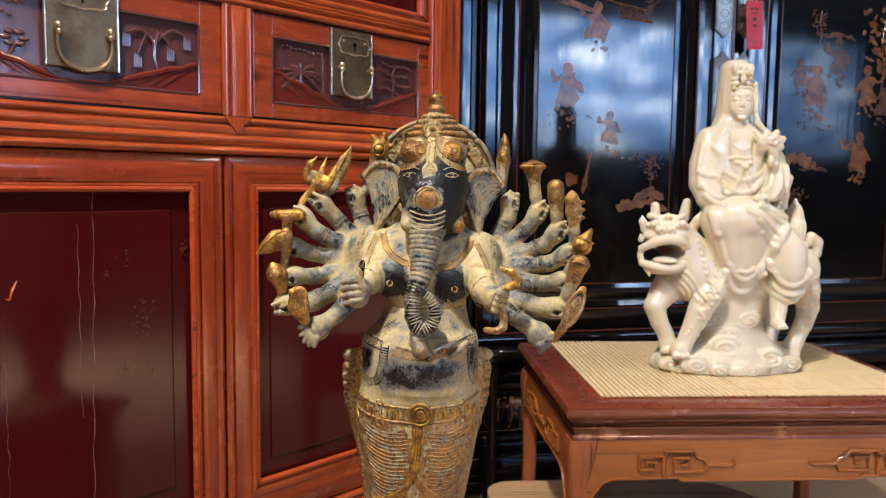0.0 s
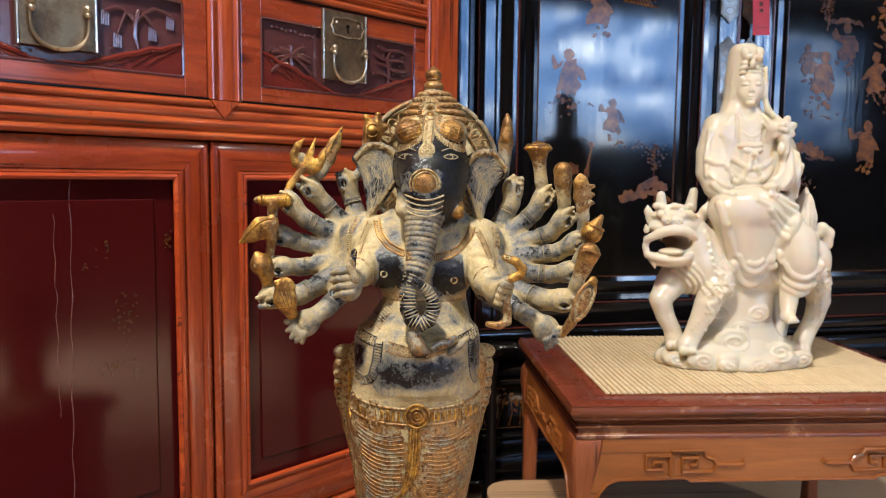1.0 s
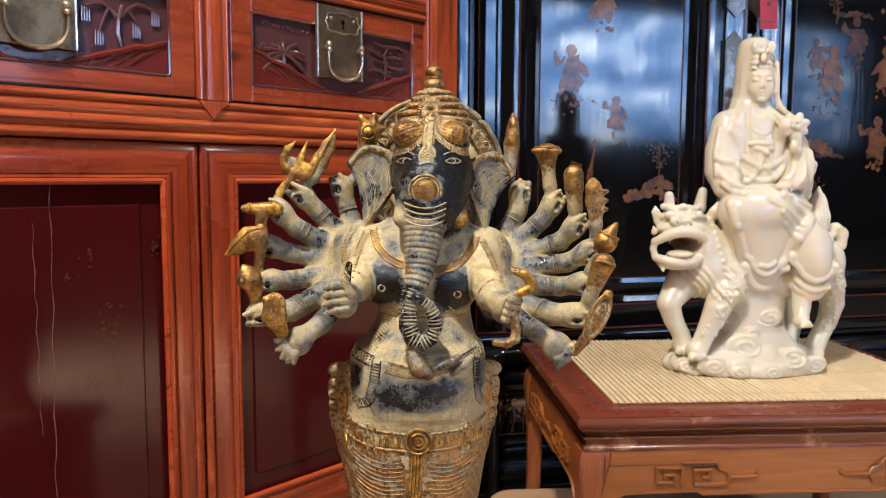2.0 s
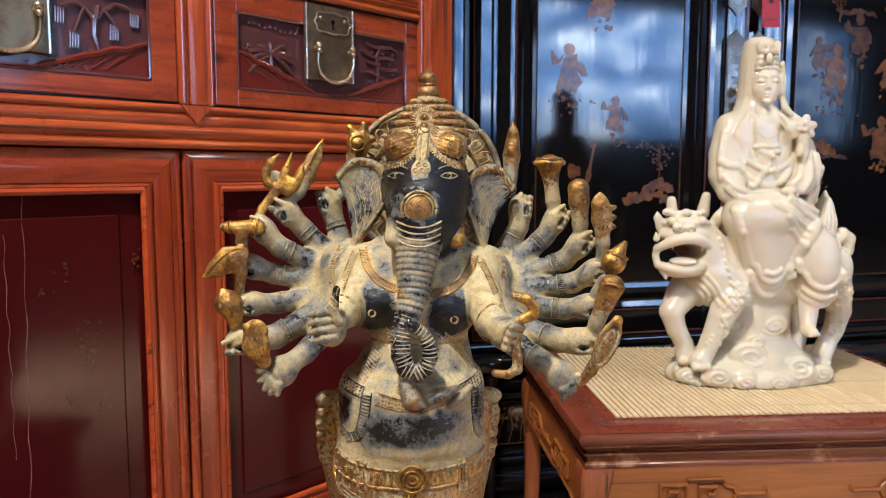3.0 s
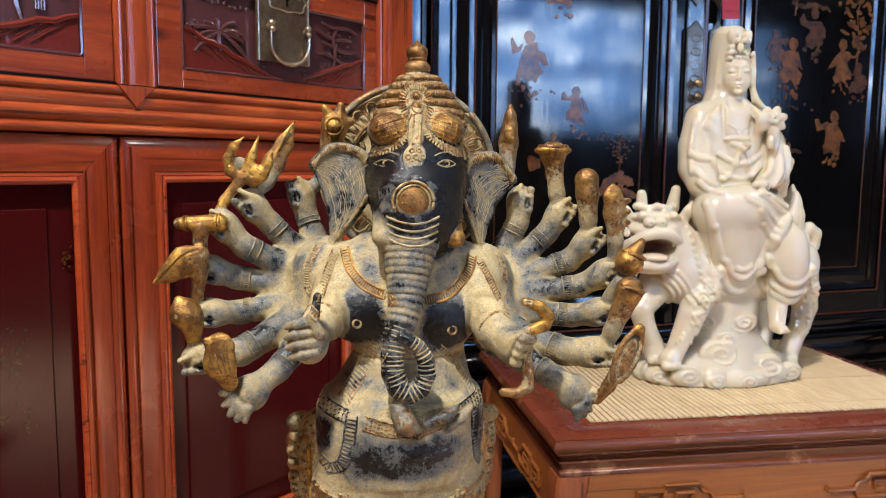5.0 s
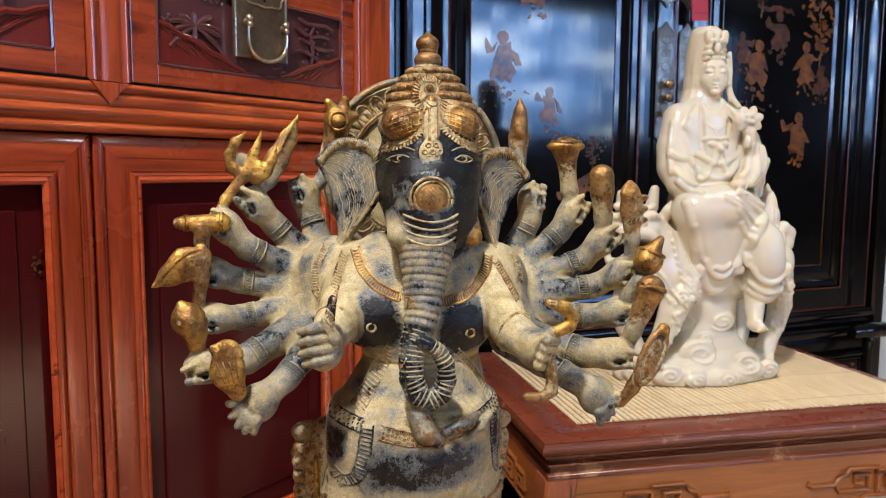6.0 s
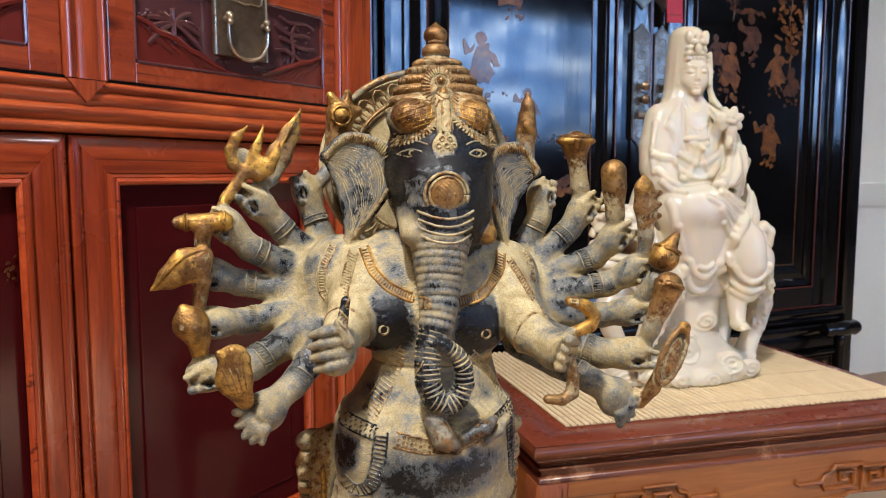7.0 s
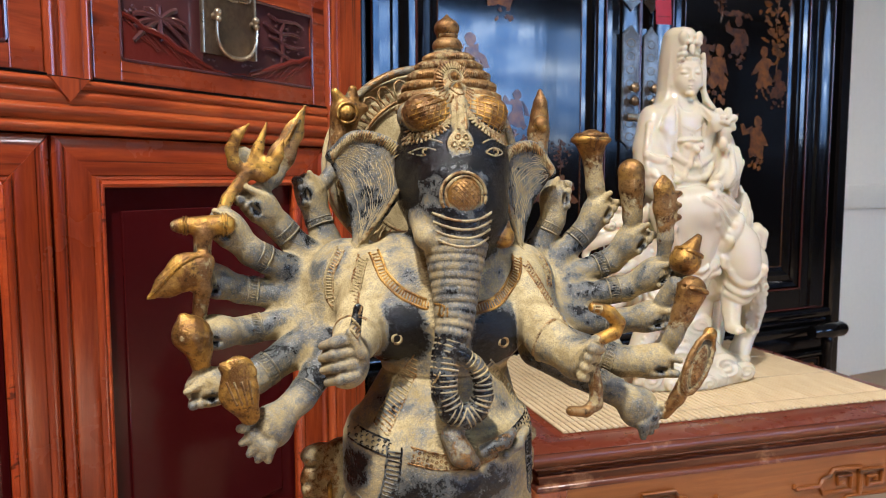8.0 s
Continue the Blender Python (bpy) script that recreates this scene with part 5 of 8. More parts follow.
# head
el.egg((0.033, 0.760, 0.748), (0.0345, 0.042, 0.044), 0.005, BARE)
el.egg((0.032, 0.742, 0.725), (0.029, 0.030, 0.030), 0.007, BARE)
el.egg((0.0325, 0.754, 0.780), (0.033, 0.021, 0.016), 0.006, (0.1, 0.7))
for x, s in ((0.0145, -1), (0.0475, 1)):
    el.egg((x, 0.7420, 0.7800), (0.0146, 0.0145, 0.0114), 0.0018, (0.67, 0.25), turn=(0, s * -20, s * 14))
    for grow, r_, tg, bead in ((0.95, 0.0014, (0.30, 0.2), 0.35), (1.06, 0.0011, (0.15, 0.1), 0.0)):
        rim = []
        for i in range(15):
            w = math.pi * (1.02 + 0.96 * i / 14)
            a_, b_ = 0.0154 * grow * math.cos(w), 0.0124 * grow * math.sin(w)
            rim.append((x + a_ * 0.94 - s * b_ * 0.30, 0.7800 + b_ * 0.94 + s * a_ * 0.30 * -1))
        el.drape(rim, r_, 0.0008, tg, 0.1, 3, bead=bead)
    # the ribbed collar under each dome
    for i in range(34):
        w = math.pi * (0.94 + 1.12 * i / 33)
        q = []
        for grow in (0.98, 1.14, 1.30):
            a_, b_ = 0.0154 * grow * math.cos(w), 0.0124 * grow * math.sin(w)
            q.append((x + a_ * 0.94 - s * b_ * 0.30, 0.7795 + b_ * 0.94 - s * a_ * 0.30))
        el.drape(q, 0.00085, 0.0005, (0.12, 0.05), 0.1, 3)
    # cross-hatching on the domes
    for i in range(-4, 5):
        c_ = i * 0.0036
        half = math.sqrt(max(0.0, 1 - (c_ / 0.0150) ** 2)) * 0.0098
        el.drape([(x + c_ - 0.002, 0.7800 - half - s * c_ * 0.34), (x + c_ + 0.002, 0.7800 + half - s * c_ * 0.34)], 0.00045, 0.0005, (0.9, 0.0), 0.1, 3)
        zz = i * 0.0027
        half = math.sqrt(max(0.0, 1 - (zz / 0.0114) ** 2)) * 0.0135
        el.drape([(x - half, 0.7800 + zz + s * half * 0.34), (x + half, 0.7800 + zz - s * half * 0.34)], 0.00045, 0.0005, (0.9, 0.0), 0.1, 3)
# the forehead band with its disc of small rings, and the leaf above it
el.drape([(0.0305, 0.792), (0.0295, 0.781), (0.0285, 0.770)], 0.0040, 0.002, (0.3, 0.3))
for off in (-0.0022, 0.0022):
    el.drape([(0.0308 + off, 0.790), (0.0295 + off, 0.781), (0.0287 + off, 0.771)], 0.0008, 0.0005, (0.4, 0.1), 0.1, 3, bead=0.3)
yd = el.front(0.028, 0.763)
el.egg((0.028, yd + 0.001, 0.763), (0.0078, 0.0026, 0.0076), 0.001, (0.2, 0.25), turn=(-14, 0, 0))
for k in range(7):
    w = 2 * math.pi * k / 6
    r_ = 0.0 if k == 6 else 0.0046
    xx, zz = 0.028 + r_ * math.cos(w), 0.763 + r_ * math.sin(w)
    el.ring((xx, (el.front(xx, zz) or yd) - 0.0001, zz), (0, -1, 0.2), 0.0014, 0.0006, 0.0004, (0.3, 0.0))
# eyes: lidded ovals
for x, s in ((0.010, -1), (0.0485, 1)):
    up = [(x + 0.0068 * t, 0.7585 + 0.0028 * (1 - t * t)) for t in (-1, -0.5, 0, 0.5, 1)]
    dn = [(x + 0.0068 * t, 0.7585 - 0.0020 * (1 - t * t)) for t in (-1, -0.5, 0, 0.5, 1)]
    brow = [(x + 0.0085 * t, 0.7635 + 0.0028 * (1 - t * t)) for t in (-1, -0.5, 0, 0.5, 1)]
    for line in (up, dn, brow):
        el.drape(line, 0.00055, 0.0004, (0.30, 0.5), 0.2, 3)
    ye = el.front(x, 0.7588)
    if ye:
        el.ring((x, ye, 0.7588), (0, -1, 0), 0.0015, 0.0006, 0.0004, (0.2, 0.0))

# trunk, ringed all the way down to its curled tip
trunk = [(0.0275, 0.733, 0.738, 0.0240), (0.0262, 0.726, 0.722, 0.0210), (0.0250, 0.7225, 0.709, 0.0175), (0.0235, 0.7185, 0.696, 0.0148), (0.0222, 0.7145, 0.683, 0.0122), (0.0208, 0.710, 0.671, 0.0104), (0.0180, 0.706, 0.660, 0.0090), (0.0140, 0.7035, 0.650, 0.0078), (0.0118, 0.7015, 0.640, 0.0071), (0.0118, 0.700, 0.630, 0.0068), (0.0152, 0.699, 0.6210, 0.0066), (0.0222, 0.698, 0.6170, 0.0062), (0.0292, 0.698, 0.6205, 0.0058), (0.0328, 0.698, 0.6285, 0.0054), (0.0322, 0.698, 0.6375, 0.0050), (0.0280, 0.698, 0.6455, 0.0046), (0.0220, 0.697, 0.6505, 0.0042), (0.0180, 0.6965, 0.6535, 0.0034)]
el.path([t[:3] for t in trunk], [t[3] for t in trunk], 0.004, (0.0, 0.98))
tp = np.array(trunk)
seg = np.concatenate([[0], np.cumsum(np.linalg.norm(np.diff(tp[:, :3], axis=0), axis=1))])
s_ = 0.034
while s_ < seg[-1] - 0.004:
    c = [float(np.interp(s_, seg, tp[:, i])) for i in range(4)]
    e = [float(np.interp(s_ + 0.002, seg, tp[:, i])) for i in range(3)]
    if s_ < 0.085:
        el.ring(c[:3], (e[0] - c[0], e[1] - c[1], e[2] - c[2]), c[3] - 0.0003, 0.0013, 0.0012, (0.20, 0.45))
    else:
        el.ring(c[:3], (e[0] - c[0], e[1] - c[1], e[2] - c[2]), c[3], 0.0007, 0.0008, (0.18, 0.52))
    s_ += 0.0044 if s_ < 0.085 else 0.0029
# boss on the brow of the trunk: a hatched gold dome in two beaded rings, rolled folds below it
el.egg((0.0255, 0.7135, 0.7350), (0.0135, 0.0058, 0.0132), 0.002, (0.05, 0.95))
el.egg((0.0255, 0.7088, 0.7352), (0.0094, 0.0052, 0.0092), 0.001, (0.74, 0.0))
for i in range(-4, 5):
    half = math.sqrt(max(0.0, 0.0082 ** 2 - (i * 0.0019) ** 2))
    for s in (-1, 1):
        cx_, cz_ = 0.0255 + i * 0.0019 * 0.707, 0.7352 - s * i * 0.0019 * 0.707
        el.drape([(cx_ - half * 0.707, cz_ - s * half * 0.707), (cx_ + half * 0.707, cz_ + s * half * 0.707)], 0.0004, 0.0004, (0.55, 0.1), 0.0, 4)
for r_, small, dy in ((0.0102, 0.0011, 0.0), (0.0126, 0.0012, 0.0014)):
    n_ = 44
    el.cord([(0.0255 + r_ * math.cos(2 * math.pi * i / (n_ * 2)), 0.7087 + dy, 0.7352 + r_ * 0.97 * math.sin(2 * math.pi * i / (n_ * 2))) for i in range(n_ * 2 + 1)], small * 0.85, (0.24, 0.20), 0.12)
for k in range(4):
    zc_ = 0.7215 - 0.0046 * k
    el.drape([(0.0255 + (0.0165 - 0.0004 * k) * t, zc_ + 0.0045 * t * t) for t in (-1, -0.66, -0.33, 0, 0.33, 0.66, 1)], 0.0009, 0.0008, (0.22, 0.42), 0.3, 4)
# tusk sockets
el.rod((0.012, 0.735, 0.722), (0.0075, 0.719, 0.713), 0.010, 0.0072, 0.004, (0.1, 0.45))
el.rod((0.049, 0.738, 0.722), (0.0545, 0.727, 0.711), 0.010, 0.0068, 0.004, (0.85, 0.1))

# crown: stacked ropes rising to a bud
el.loft([(0.777, 0.036, 0.768, 0.0300, 0.033), (0.790, 0.0365, 0.769, 0.0285, 0.030), (0.800, 0.0365, 0.772, 0.0245, 0.0245), (0.808, 0.0362, 0.773, 0.0198, 0.0198), (0.814, 0.036, 0.774, 0.0145, 0.0145), (0.820, 0.0355, 0.774, 0.0088, 0.0088)], 0.003, (0.42, 0.45))
for z, r in ((0.7855, 0.0298), (0.7920, 0.0284), (0.7985, 0.0256), (0.8048, 0.0220), (0.8105, 0.0175), (0.8155, 0.0128)):
    el.ring((0.0363, 0.7715 + (z - 0.786) * 0.08, z), (0, 0, 1), r, 0.0029, 0.0008, (0.48, 0.35), 62, 0.0005)
for z, r in ((0.7855, 0.0298), (0.7920, 0.0284), (0.7985, 0.0256), (0.8048, 0.0220), (0.8105, 0.0175), (0.8155, 0.0128)):
    n_ = int(r * 3300)
    for i in range(n_):
        w = math.pi * (-0.08 + 1.16 * i / (n_ - 1))
        c_, s_ = math.cos(w), -math.sin(w)
        el.cord([(0.0363 + (r + g) * c_, 0.7715 + (z - 0.786) * 0.08 + (r + g) * s_, z + h_) for g, h_ in ((0.0014, 0.0025), (0.0030, 0.0006), (0.0026, -0.0017))], 0.00055, (0.50, 0.3))
el.egg((0.0355, 0.774, 0.8240), (0.0092, 0.0092, 0.0062), 0.001, (0.58, 0.4))
el.ring((0.0355, 0.774, 0.8300), (0, 0, 1), 0.0050, 0.0018, 0.001, (0.5, 0.5))
el.egg((0.0352, 0.774, 0.8345), (0.0078, 0.0078, 0.0062), 0.001, (0.72, 0.5))
el.rod((0.0352, 0.774, 0.837), (0.0352, 0.774, 0.8425), 0.0045, 0.001, 0.002, (0.72, 0.5))
yl = el.front(0.031, 0.798) or 0.742
el.egg((0.0312, yl + 0.002, 0.7985), (0.0115, 0.0045, 0.0150), 0.001, (0.55, 0.3), turn=(-22, 0, 0))
for i in range(30):
    w = math.pi * (-0.32 + 1.64 * i / 29)
    el.drape([(0.0312 + 0.0070 * math.cos(w), 0.7985 + 0.0088 * math.sin(w)), (0.0312 + 0.0092 * math.cos(w), 0.7985 + 0.0118 * math.sin(w)), (0.0312 + 0.0112 * math.cos(w), 0.7985 + 0.0146 * math.sin(w))], 0.0007, 0.0006, (0.5, 0.2), 0.0, 3)
for zz, r_ in ((0.8025, 0.0032), (0.7950, 0.0036)):
    yy = (el.front(0.0312, zz) or yl)
    el.egg((0.0312, yy, zz), (r_ * 0.8, 0.0022, r_), 0.0008, (0.85, 0.1))
    el.drape([(0.0312 + r_ * 1.05 * math.cos(q), zz + r_ * 1.2 * math.sin(q)) for q in [2 * math.pi * i / 12 for i in range(13)]], 0.0006, 0.0005, (0.5, 0.1), 0.1, 2)

# ears: thin fans with a pleated rim and long curved ridges
def along(line, f):
    g = f * (len(line) - 1)
    i = min(len(line) - 2, int(g))
    a, b, t = line[i], line[i + 1], g - i
    return Vector([a[j] + (b[j] - a[j]) * t for j in range(3)])


def eased(line, rounds=2):
    for _ in range(rounds):
        out_ = [line[0]]
        for a, b in zip(line, line[1:]):
            out_ += [tuple(a[j] * 0.75 + b[j] * 0.25 for j in range(3)), tuple(a[j] * 0.25 + b[j] * 0.75 for j in range(3))]
        line = out_ + [line[-1]]
    return line


for s, top, out, low, inn in ((-1, (-0.011, 0.769, 0.769), (-0.0365, 0.774, 0.757), (-0.0235, 0.764, 0.704), (0.0035, 0.756, 0.745)), (1, (0.079, 0.765, 0.764), (0.1035, 0.770, 0.748), (0.079, 0.762, 0.699), (0.0635, 0.756, 0.742))):
    rim = eased([out, (out[0] * 0.55 + top[0] * 0.45, 0.769, top[2] + 0.001), top, (inn[0] * 0.75 + top[0] * 0.25, 0.760, (top[2] + inn[2]) / 2 + 0.006), inn, (inn[0] * 0.7 + low[0] * 0.3, 0.757, inn[2] * 0.62 + low[2] * 0.38), low])
    edge = [out, (out[0] * 0.66 + low[0] * 0.34 - s * 0.004, 0.771, out[2] * 0.66 + low[2] * 0.34), (out[0] * 0.3 + low[0] * 0.7 - s * 0.003, 0.767, out[2] * 0.3 + low[2] * 0.7), low]
    for i in range(25):
        f = i / 24
        a, b = along(rim, f), along(edge, f)
        el.rod(a, b, 0.0024, 0.0018, 0.0012, (0.02, 0.82))
    el.path(rim, 0.0031, 0.0012, (0.05, 0.75))
    m_ = 62
    for i in range(1, m_):
        f = i / m_
        a, b = along(rim, f), along(edge, min(1, f + 0.03))
        d_ = (b - a).normalized() if (b - a).length > 1e-4 else Vector((0, 0, -1))
        bits = []
        for g in (-0.0030, -0.0014, 0.0004, 0.0022, 0.0042):
            q = a + d_ * g
            yy = el.front(q.x, q.z)
            if yy is not None and abs(yy - a.y) < 0.008:
                bits.append((q.x, yy - 0.0002, q.z))
        if len(bits) > 2:
            el.cord(bits, 0.00062, (0.16, 0.0))
    # fine chased veins, broken and uneven, with short slanting cuts between them
    vein = random.Random(31 + s)
    for k in range(1, 17):
        g0, line = 0.13 + 0.80 * k / 17, []
        for i in range(23):
            f = 0.07 + 0.86 * i / 22
            p = along(rim, f).lerp(along(edge, f), min(0.96, max(0.1, g0 + vein.uniform(-0.012, 0.012))))
            yy = el.front(p.x, p.z)
            if yy is not None and yy > 0.745 and vein.random() > 0.09:
                line.append((p.x, yy + 0.0001, p.z))
            else:
                if len(line) > 2:
                    el.cord(line, vein.uniform(0.00022, 0.00038), (0.12, 0.40))
                line = []
        if len(line) > 2:
            el.cord(line, 0.0003, (0.12, 0.40))
    for k in range(70):
        f, g0 = vein.uniform(0.12, 0.86), vein.uniform(0.2, 0.9)
        line = []
        for t in (0.0, 0.5, 1.0):
            p = along(rim, f + 0.045 * t).lerp(along(edge, f + 0.045 * t), min(0.95, g0 + 0.07 * t))
            yy = el.front(p.x, p.z)
            if yy is not None and yy > 0.745:
                line.append((p.x, yy + 0.0001, p.z))
        if len(line) == 3:
            el.cord(line, 0.00026, (0.12, 0.35))


# the fan of arms
def hand(c, d, r, side, tag=(0, 0.30)):
    """A closed hand seen from the front: palm, thumb and four curled fingers."""
    c, d = Vector(c), Vector(d).normalized()
    el.egg(c, (r, r * 0.9, r * 1.05), 0.004, tag)
    across = d.cross(Vector((0, -1, 0)))
    across = across.normalized() if across.length > 0.1 else Vector((side, 0, 0))
    for i in range(4):
        f = (i - 1.5) / 1.5
        base = c + d * (f * r * 0.72) + across * (r * 0.62) + Vector((0, -r * 0.45, 0))
        tip = c + d * (f * r * 0.70) - across * (r * 0.10) + Vector((0, -r * 1.08, 0))
        el.rod(base, tip, r * 0.27, r * 0.25, 0.0012, (0.06, 0.38))
    el.rod(c - across * (r * 0.5) + Vector((0, -r * 0.5, 0)), c + d * (r * 1.15) + Vector((0, -r * 0.75, 0)), r * 0.27, r * 0.20, 0.0012, (0.06, 0.40))


def fist(c, d, r, side):
    """A plain cast fist: a long smooth back, finger ends along its outer edge, a nub of a thumb, a dark pit."""
    c, d = Vector(c), Vector(d).normalized()
    lean = math.degrees(math.atan2(d.x, d.z))
    el.egg(c - d * (r * 0.15), (r * 0.86, r * 0.80, r * 1.18), 0.004, (0, 0.62), turn=(0, lean, 0))
    across = Vector((d.z, 0, -d.x)).normalized() * side
    for i in range(4):
        f = (i - 1.5) / 1.5
        p = c + d * (f * r * 0.62 + r * 0.12)
        el.rod(p + across * (r * 0.62) + Vector((0, -r * 0.10, 0)), p + across * (r * 0.52) + Vector((0, -r * 0.72, 0)), r * 0.27, r * 0.22, 0.0009, (0.03, 0.60))
    el.rod(c - across * (r * 0.45) + Vector((0, -r * 0.55, 0)), c + d * (r * 1.0) - across * (r * 0.15) + Vector((0, -r * 0.55, 0)), r * 0.24, r * 0.17, 0.0015, (0.03, 0.35))
    pit = c + across * (r * 0.30) - d * (r * 0.15) + Vector((0, -r * 0.86, 0))
    el.egg(pit, (r * 0.16, r * 0.26, r * 0.40), 0.0010, cut=True, turn=(0, lean, 0))
    # the pit is noted here to have its shade coloured in afterwards
    pit_shade.append((tuple(pit + Vector((0, r * 0.3, 0))), (r * 0.26, r * 0.5, r * 0.48)))


pit_shade = []


def cuff(a, b, r):
    """A flat bracelet: two thin rims and a chased band between them."""
    a, b = Vector(a), Vector(b)
    ax_ = (b - a).normalized()
    u = ax_.orthogonal().normalized()
    v = ax_.cross(u)
    for p in (a, b):
        el.ring(p, ax_, r + 0.0002, 0.0006, 0.0008, (0.08, 0.55))
    for k in range(30):
        w = 2 * math.pi * k / 30
        o = (u * math.cos(w) + v * math.sin(w)) * (r + 0.0002)
        o2 = (u * math.cos(w + 0.10) + v * math.sin(w + 0.10)) * (r + 0.0002)
        el.cord([a + o, a.lerp(b, 0.5) + o * 1.03, b + o2], 0.00035, (0.06, 0.60))


def arm(shoulder, wrist, palm, side, r0=0.0115, r1=0.0076, rh=0.0112, closed=True):
    s, w, p = Vector(shoulder), Vector(wrist), Vector(palm)
    s = s - (w - s) * 0.25
    mid = s.lerp(w, 0.55) + Vector((0, 0.002, -0.001))
    el.path([s, mid, w], [r0, (r0 + r1) / 2 - 0.0004, r1], 0.006, (0, 0.84))
    cuff(s.lerp(w, 0.80), s.lerp(w, 0.92), r1 + 0.0004)
    el.rod(w, p, r1, r1 * 1.1, 0.004, (0, 0.48))
    if closed:
        fist(p, p - w, rh, side)


arm((-0.034, 0.794, 0.698), (-0.0415, 0.801, 0.7205), (-0.0455, 0.801, 0.7365), -1)
arm((-0.044, 0.788, 0.692), (-0.0660, 0.786, 0.7160), (-0.0785, 0.781, 0.7300), -1)
arm((-0.050, 0.781, 0.684), (-0.0830, 0.772, 0.7020), (-0.0965, 0.770, 0.7170), -1)
arm((-0.053, 0.778, 0.674), (-0.0895, 0.777, 0.6800), (-0.1055, 0.770, 0.6870), -1)
arm((-0.053, 0.772, 0.663), (-0.0870, 0.769, 0.6570), (-0.1060, 0.759, 0.6590), -1)
arm((-0.050, 0.762, 0.653), (-0.0840, 0.746, 0.6350), (-0.1085, 0.736, 0.6340), -1, r1=0.0088)
arm((-0.042, 0.750, 0.644), (-0.0600, 0.736, 0.6245), (-0.0730, 0.727, 0.6165), -1, closed=False)
arm((0.096, 0.785, 0.687), (0.1110, 0.783, 0.7170), (0.1125, 0.784, 0.7325), 1)
arm((0.104, 0.780, 0.683), (0.1320, 0.779, 0.7090), (0.1410, 0.777, 0.7240), 1)
arm((0.106, 0.775, 0.675), (0.1460, 0.768, 0.6900), (0.1580, 0.762, 0.7050), 1)
arm((0.106, 0.768, 0.666), (0.1500, 0.756, 0.6730), (0.1660, 0.747, 0.6840), 1)
arm((0.103, 0.760, 0.656), (0.1430, 0.751, 0.6530), (0.1600, 0.740, 0.6575), 1)
arm((0.097, 0.747, 0.645), (0.1300, 0.725, 0.6340), (0.1490, 0.717, 0.6345), 1, r1=0.0090)
arm((0.090, 0.736, 0.637), (0.1180, 0.713, 0.6205), (0.1290, 0.706, 0.6145), 1, closed=False)
# the two open hands below: a palm and hanging fingers
for p, fingers, thumb in (
    ((-0.077, 0.725, 0.613), ((-0.0945, 0.718, 0.607), (-0.0905, 0.717, 0.600), (-0.0855, 0.717, 0.596), (-0.0795, 0.717, 0.595)), (-0.0930, 0.719, 0.6155)),
    ((0.1310, 0.705, 0.611), ((0.1430, 0.699, 0.6065), (0.1405, 0.698, 0.600), (0.1365, 0.698, 0.596), (0.1310, 0.698, 0.593)), (0.1440, 0.699, 0.6130)),
):
    el.egg(p, (0.0120, 0.0085, 0.0120), 0.004, (0, 0.62))
    for t in fingers:
        t = Vector(p).lerp(Vector(t), 0.86)
        q = Vector(p).lerp(t, 0.62)
        el.path([Vector(p).lerp(t, 0.2), q + Vector((0, -0.002, 0.001)), t], [0.0044, 0.0038, 0.0022], 0.0012, (0.05, 0.62))
    el.path([p, thumb], [0.0042, 0.0024], 0.0012, (0.05, 0.45))

# what the hands hold
G2 = (0.55, 0.35)
# gold at the tip, dust where the fingers close round it
FADE = [(0.10, 0.62), (0.42, 0.55), (0.74, 0.30), (0.82, 0.30)]
el.path([(-0.036, 0.803, 0.742), (-0.028, 0.808, 0.752), (-0.0235, 0.812, 0.772), (-0.0212, 0.812, 0.786)], [0.0050, 0.0054, 0.0080, 0.0100], 0.002, FADE)
el.egg((-0.0215, 0.803, 0.7850), (0.0058, 0.0045, 0.0058), 0.0008, GOLD)
el.ring((-0.0215, 0.8015, 0.7850), (0, -1, 0), 0.0062, 0.0013, 0.0008, GOLD)
el.rod((-0.024, 0.811, 0.792), (-0.028, 0.809, 0.7985), 0.0050, 0.0030, 0.0015, GOLD)
el.rod((-0.017, 0.812, 0.793), (-0.0165, 0.811, 0.8005), 0.0052, 0.0030, 0.0015, GOLD)
el.rod((-0.014, 0.812, 0.788), (-0.0095, 0.812, 0.789), 0.0055, 0.0035, 0.0015, G2)
# sword
el.path([(-0.078, 0.782, 0.735), (-0.070, 0.786, 0.746), (-0.0635, 0.787, 0.758), (-0.056, 0.789, 0.772), (-0.0490, 0.790, 0.7875)], [0.0040, 0.0066, 0.0076, 0.0058, 0.0012], 0.0015, FADE, flat=(1, 0.42, 1))
el.rod((-0.073, 0.783, 0.744), (-0.0505, 0.786, 0.785), 0.0013, 0.0008, 0.0006, GOLD)
# trident: a stout shaft, curled outer prongs, the metal webbed between them
el.path([(-0.1000, 0.770, 0.722), (-0.0955, 0.772, 0.733), (-0.0830, 0.775, 0.749), (-0.0775, 0.776, 0.762), (-0.0725, 0.777, 0.7765)], [0.0036, 0.0036, 0.0038, 0.0034, 0.0008], 0.001, YELLOW, flat=(1, 0.7, 1))
el.path([(-0.0850, 0.775, 0.748), (-0.0915, 0.775, 0.7525), (-0.0930, 0.775, 0.7610), (-0.0890, 0.775, 0.7690), (-0.0825, 0.775, 0.7755)], [0.0036, 0.0036, 0.0034, 0.0034, 0.0008], 0.001, YELLOW, flat=(1, 0.7, 1))
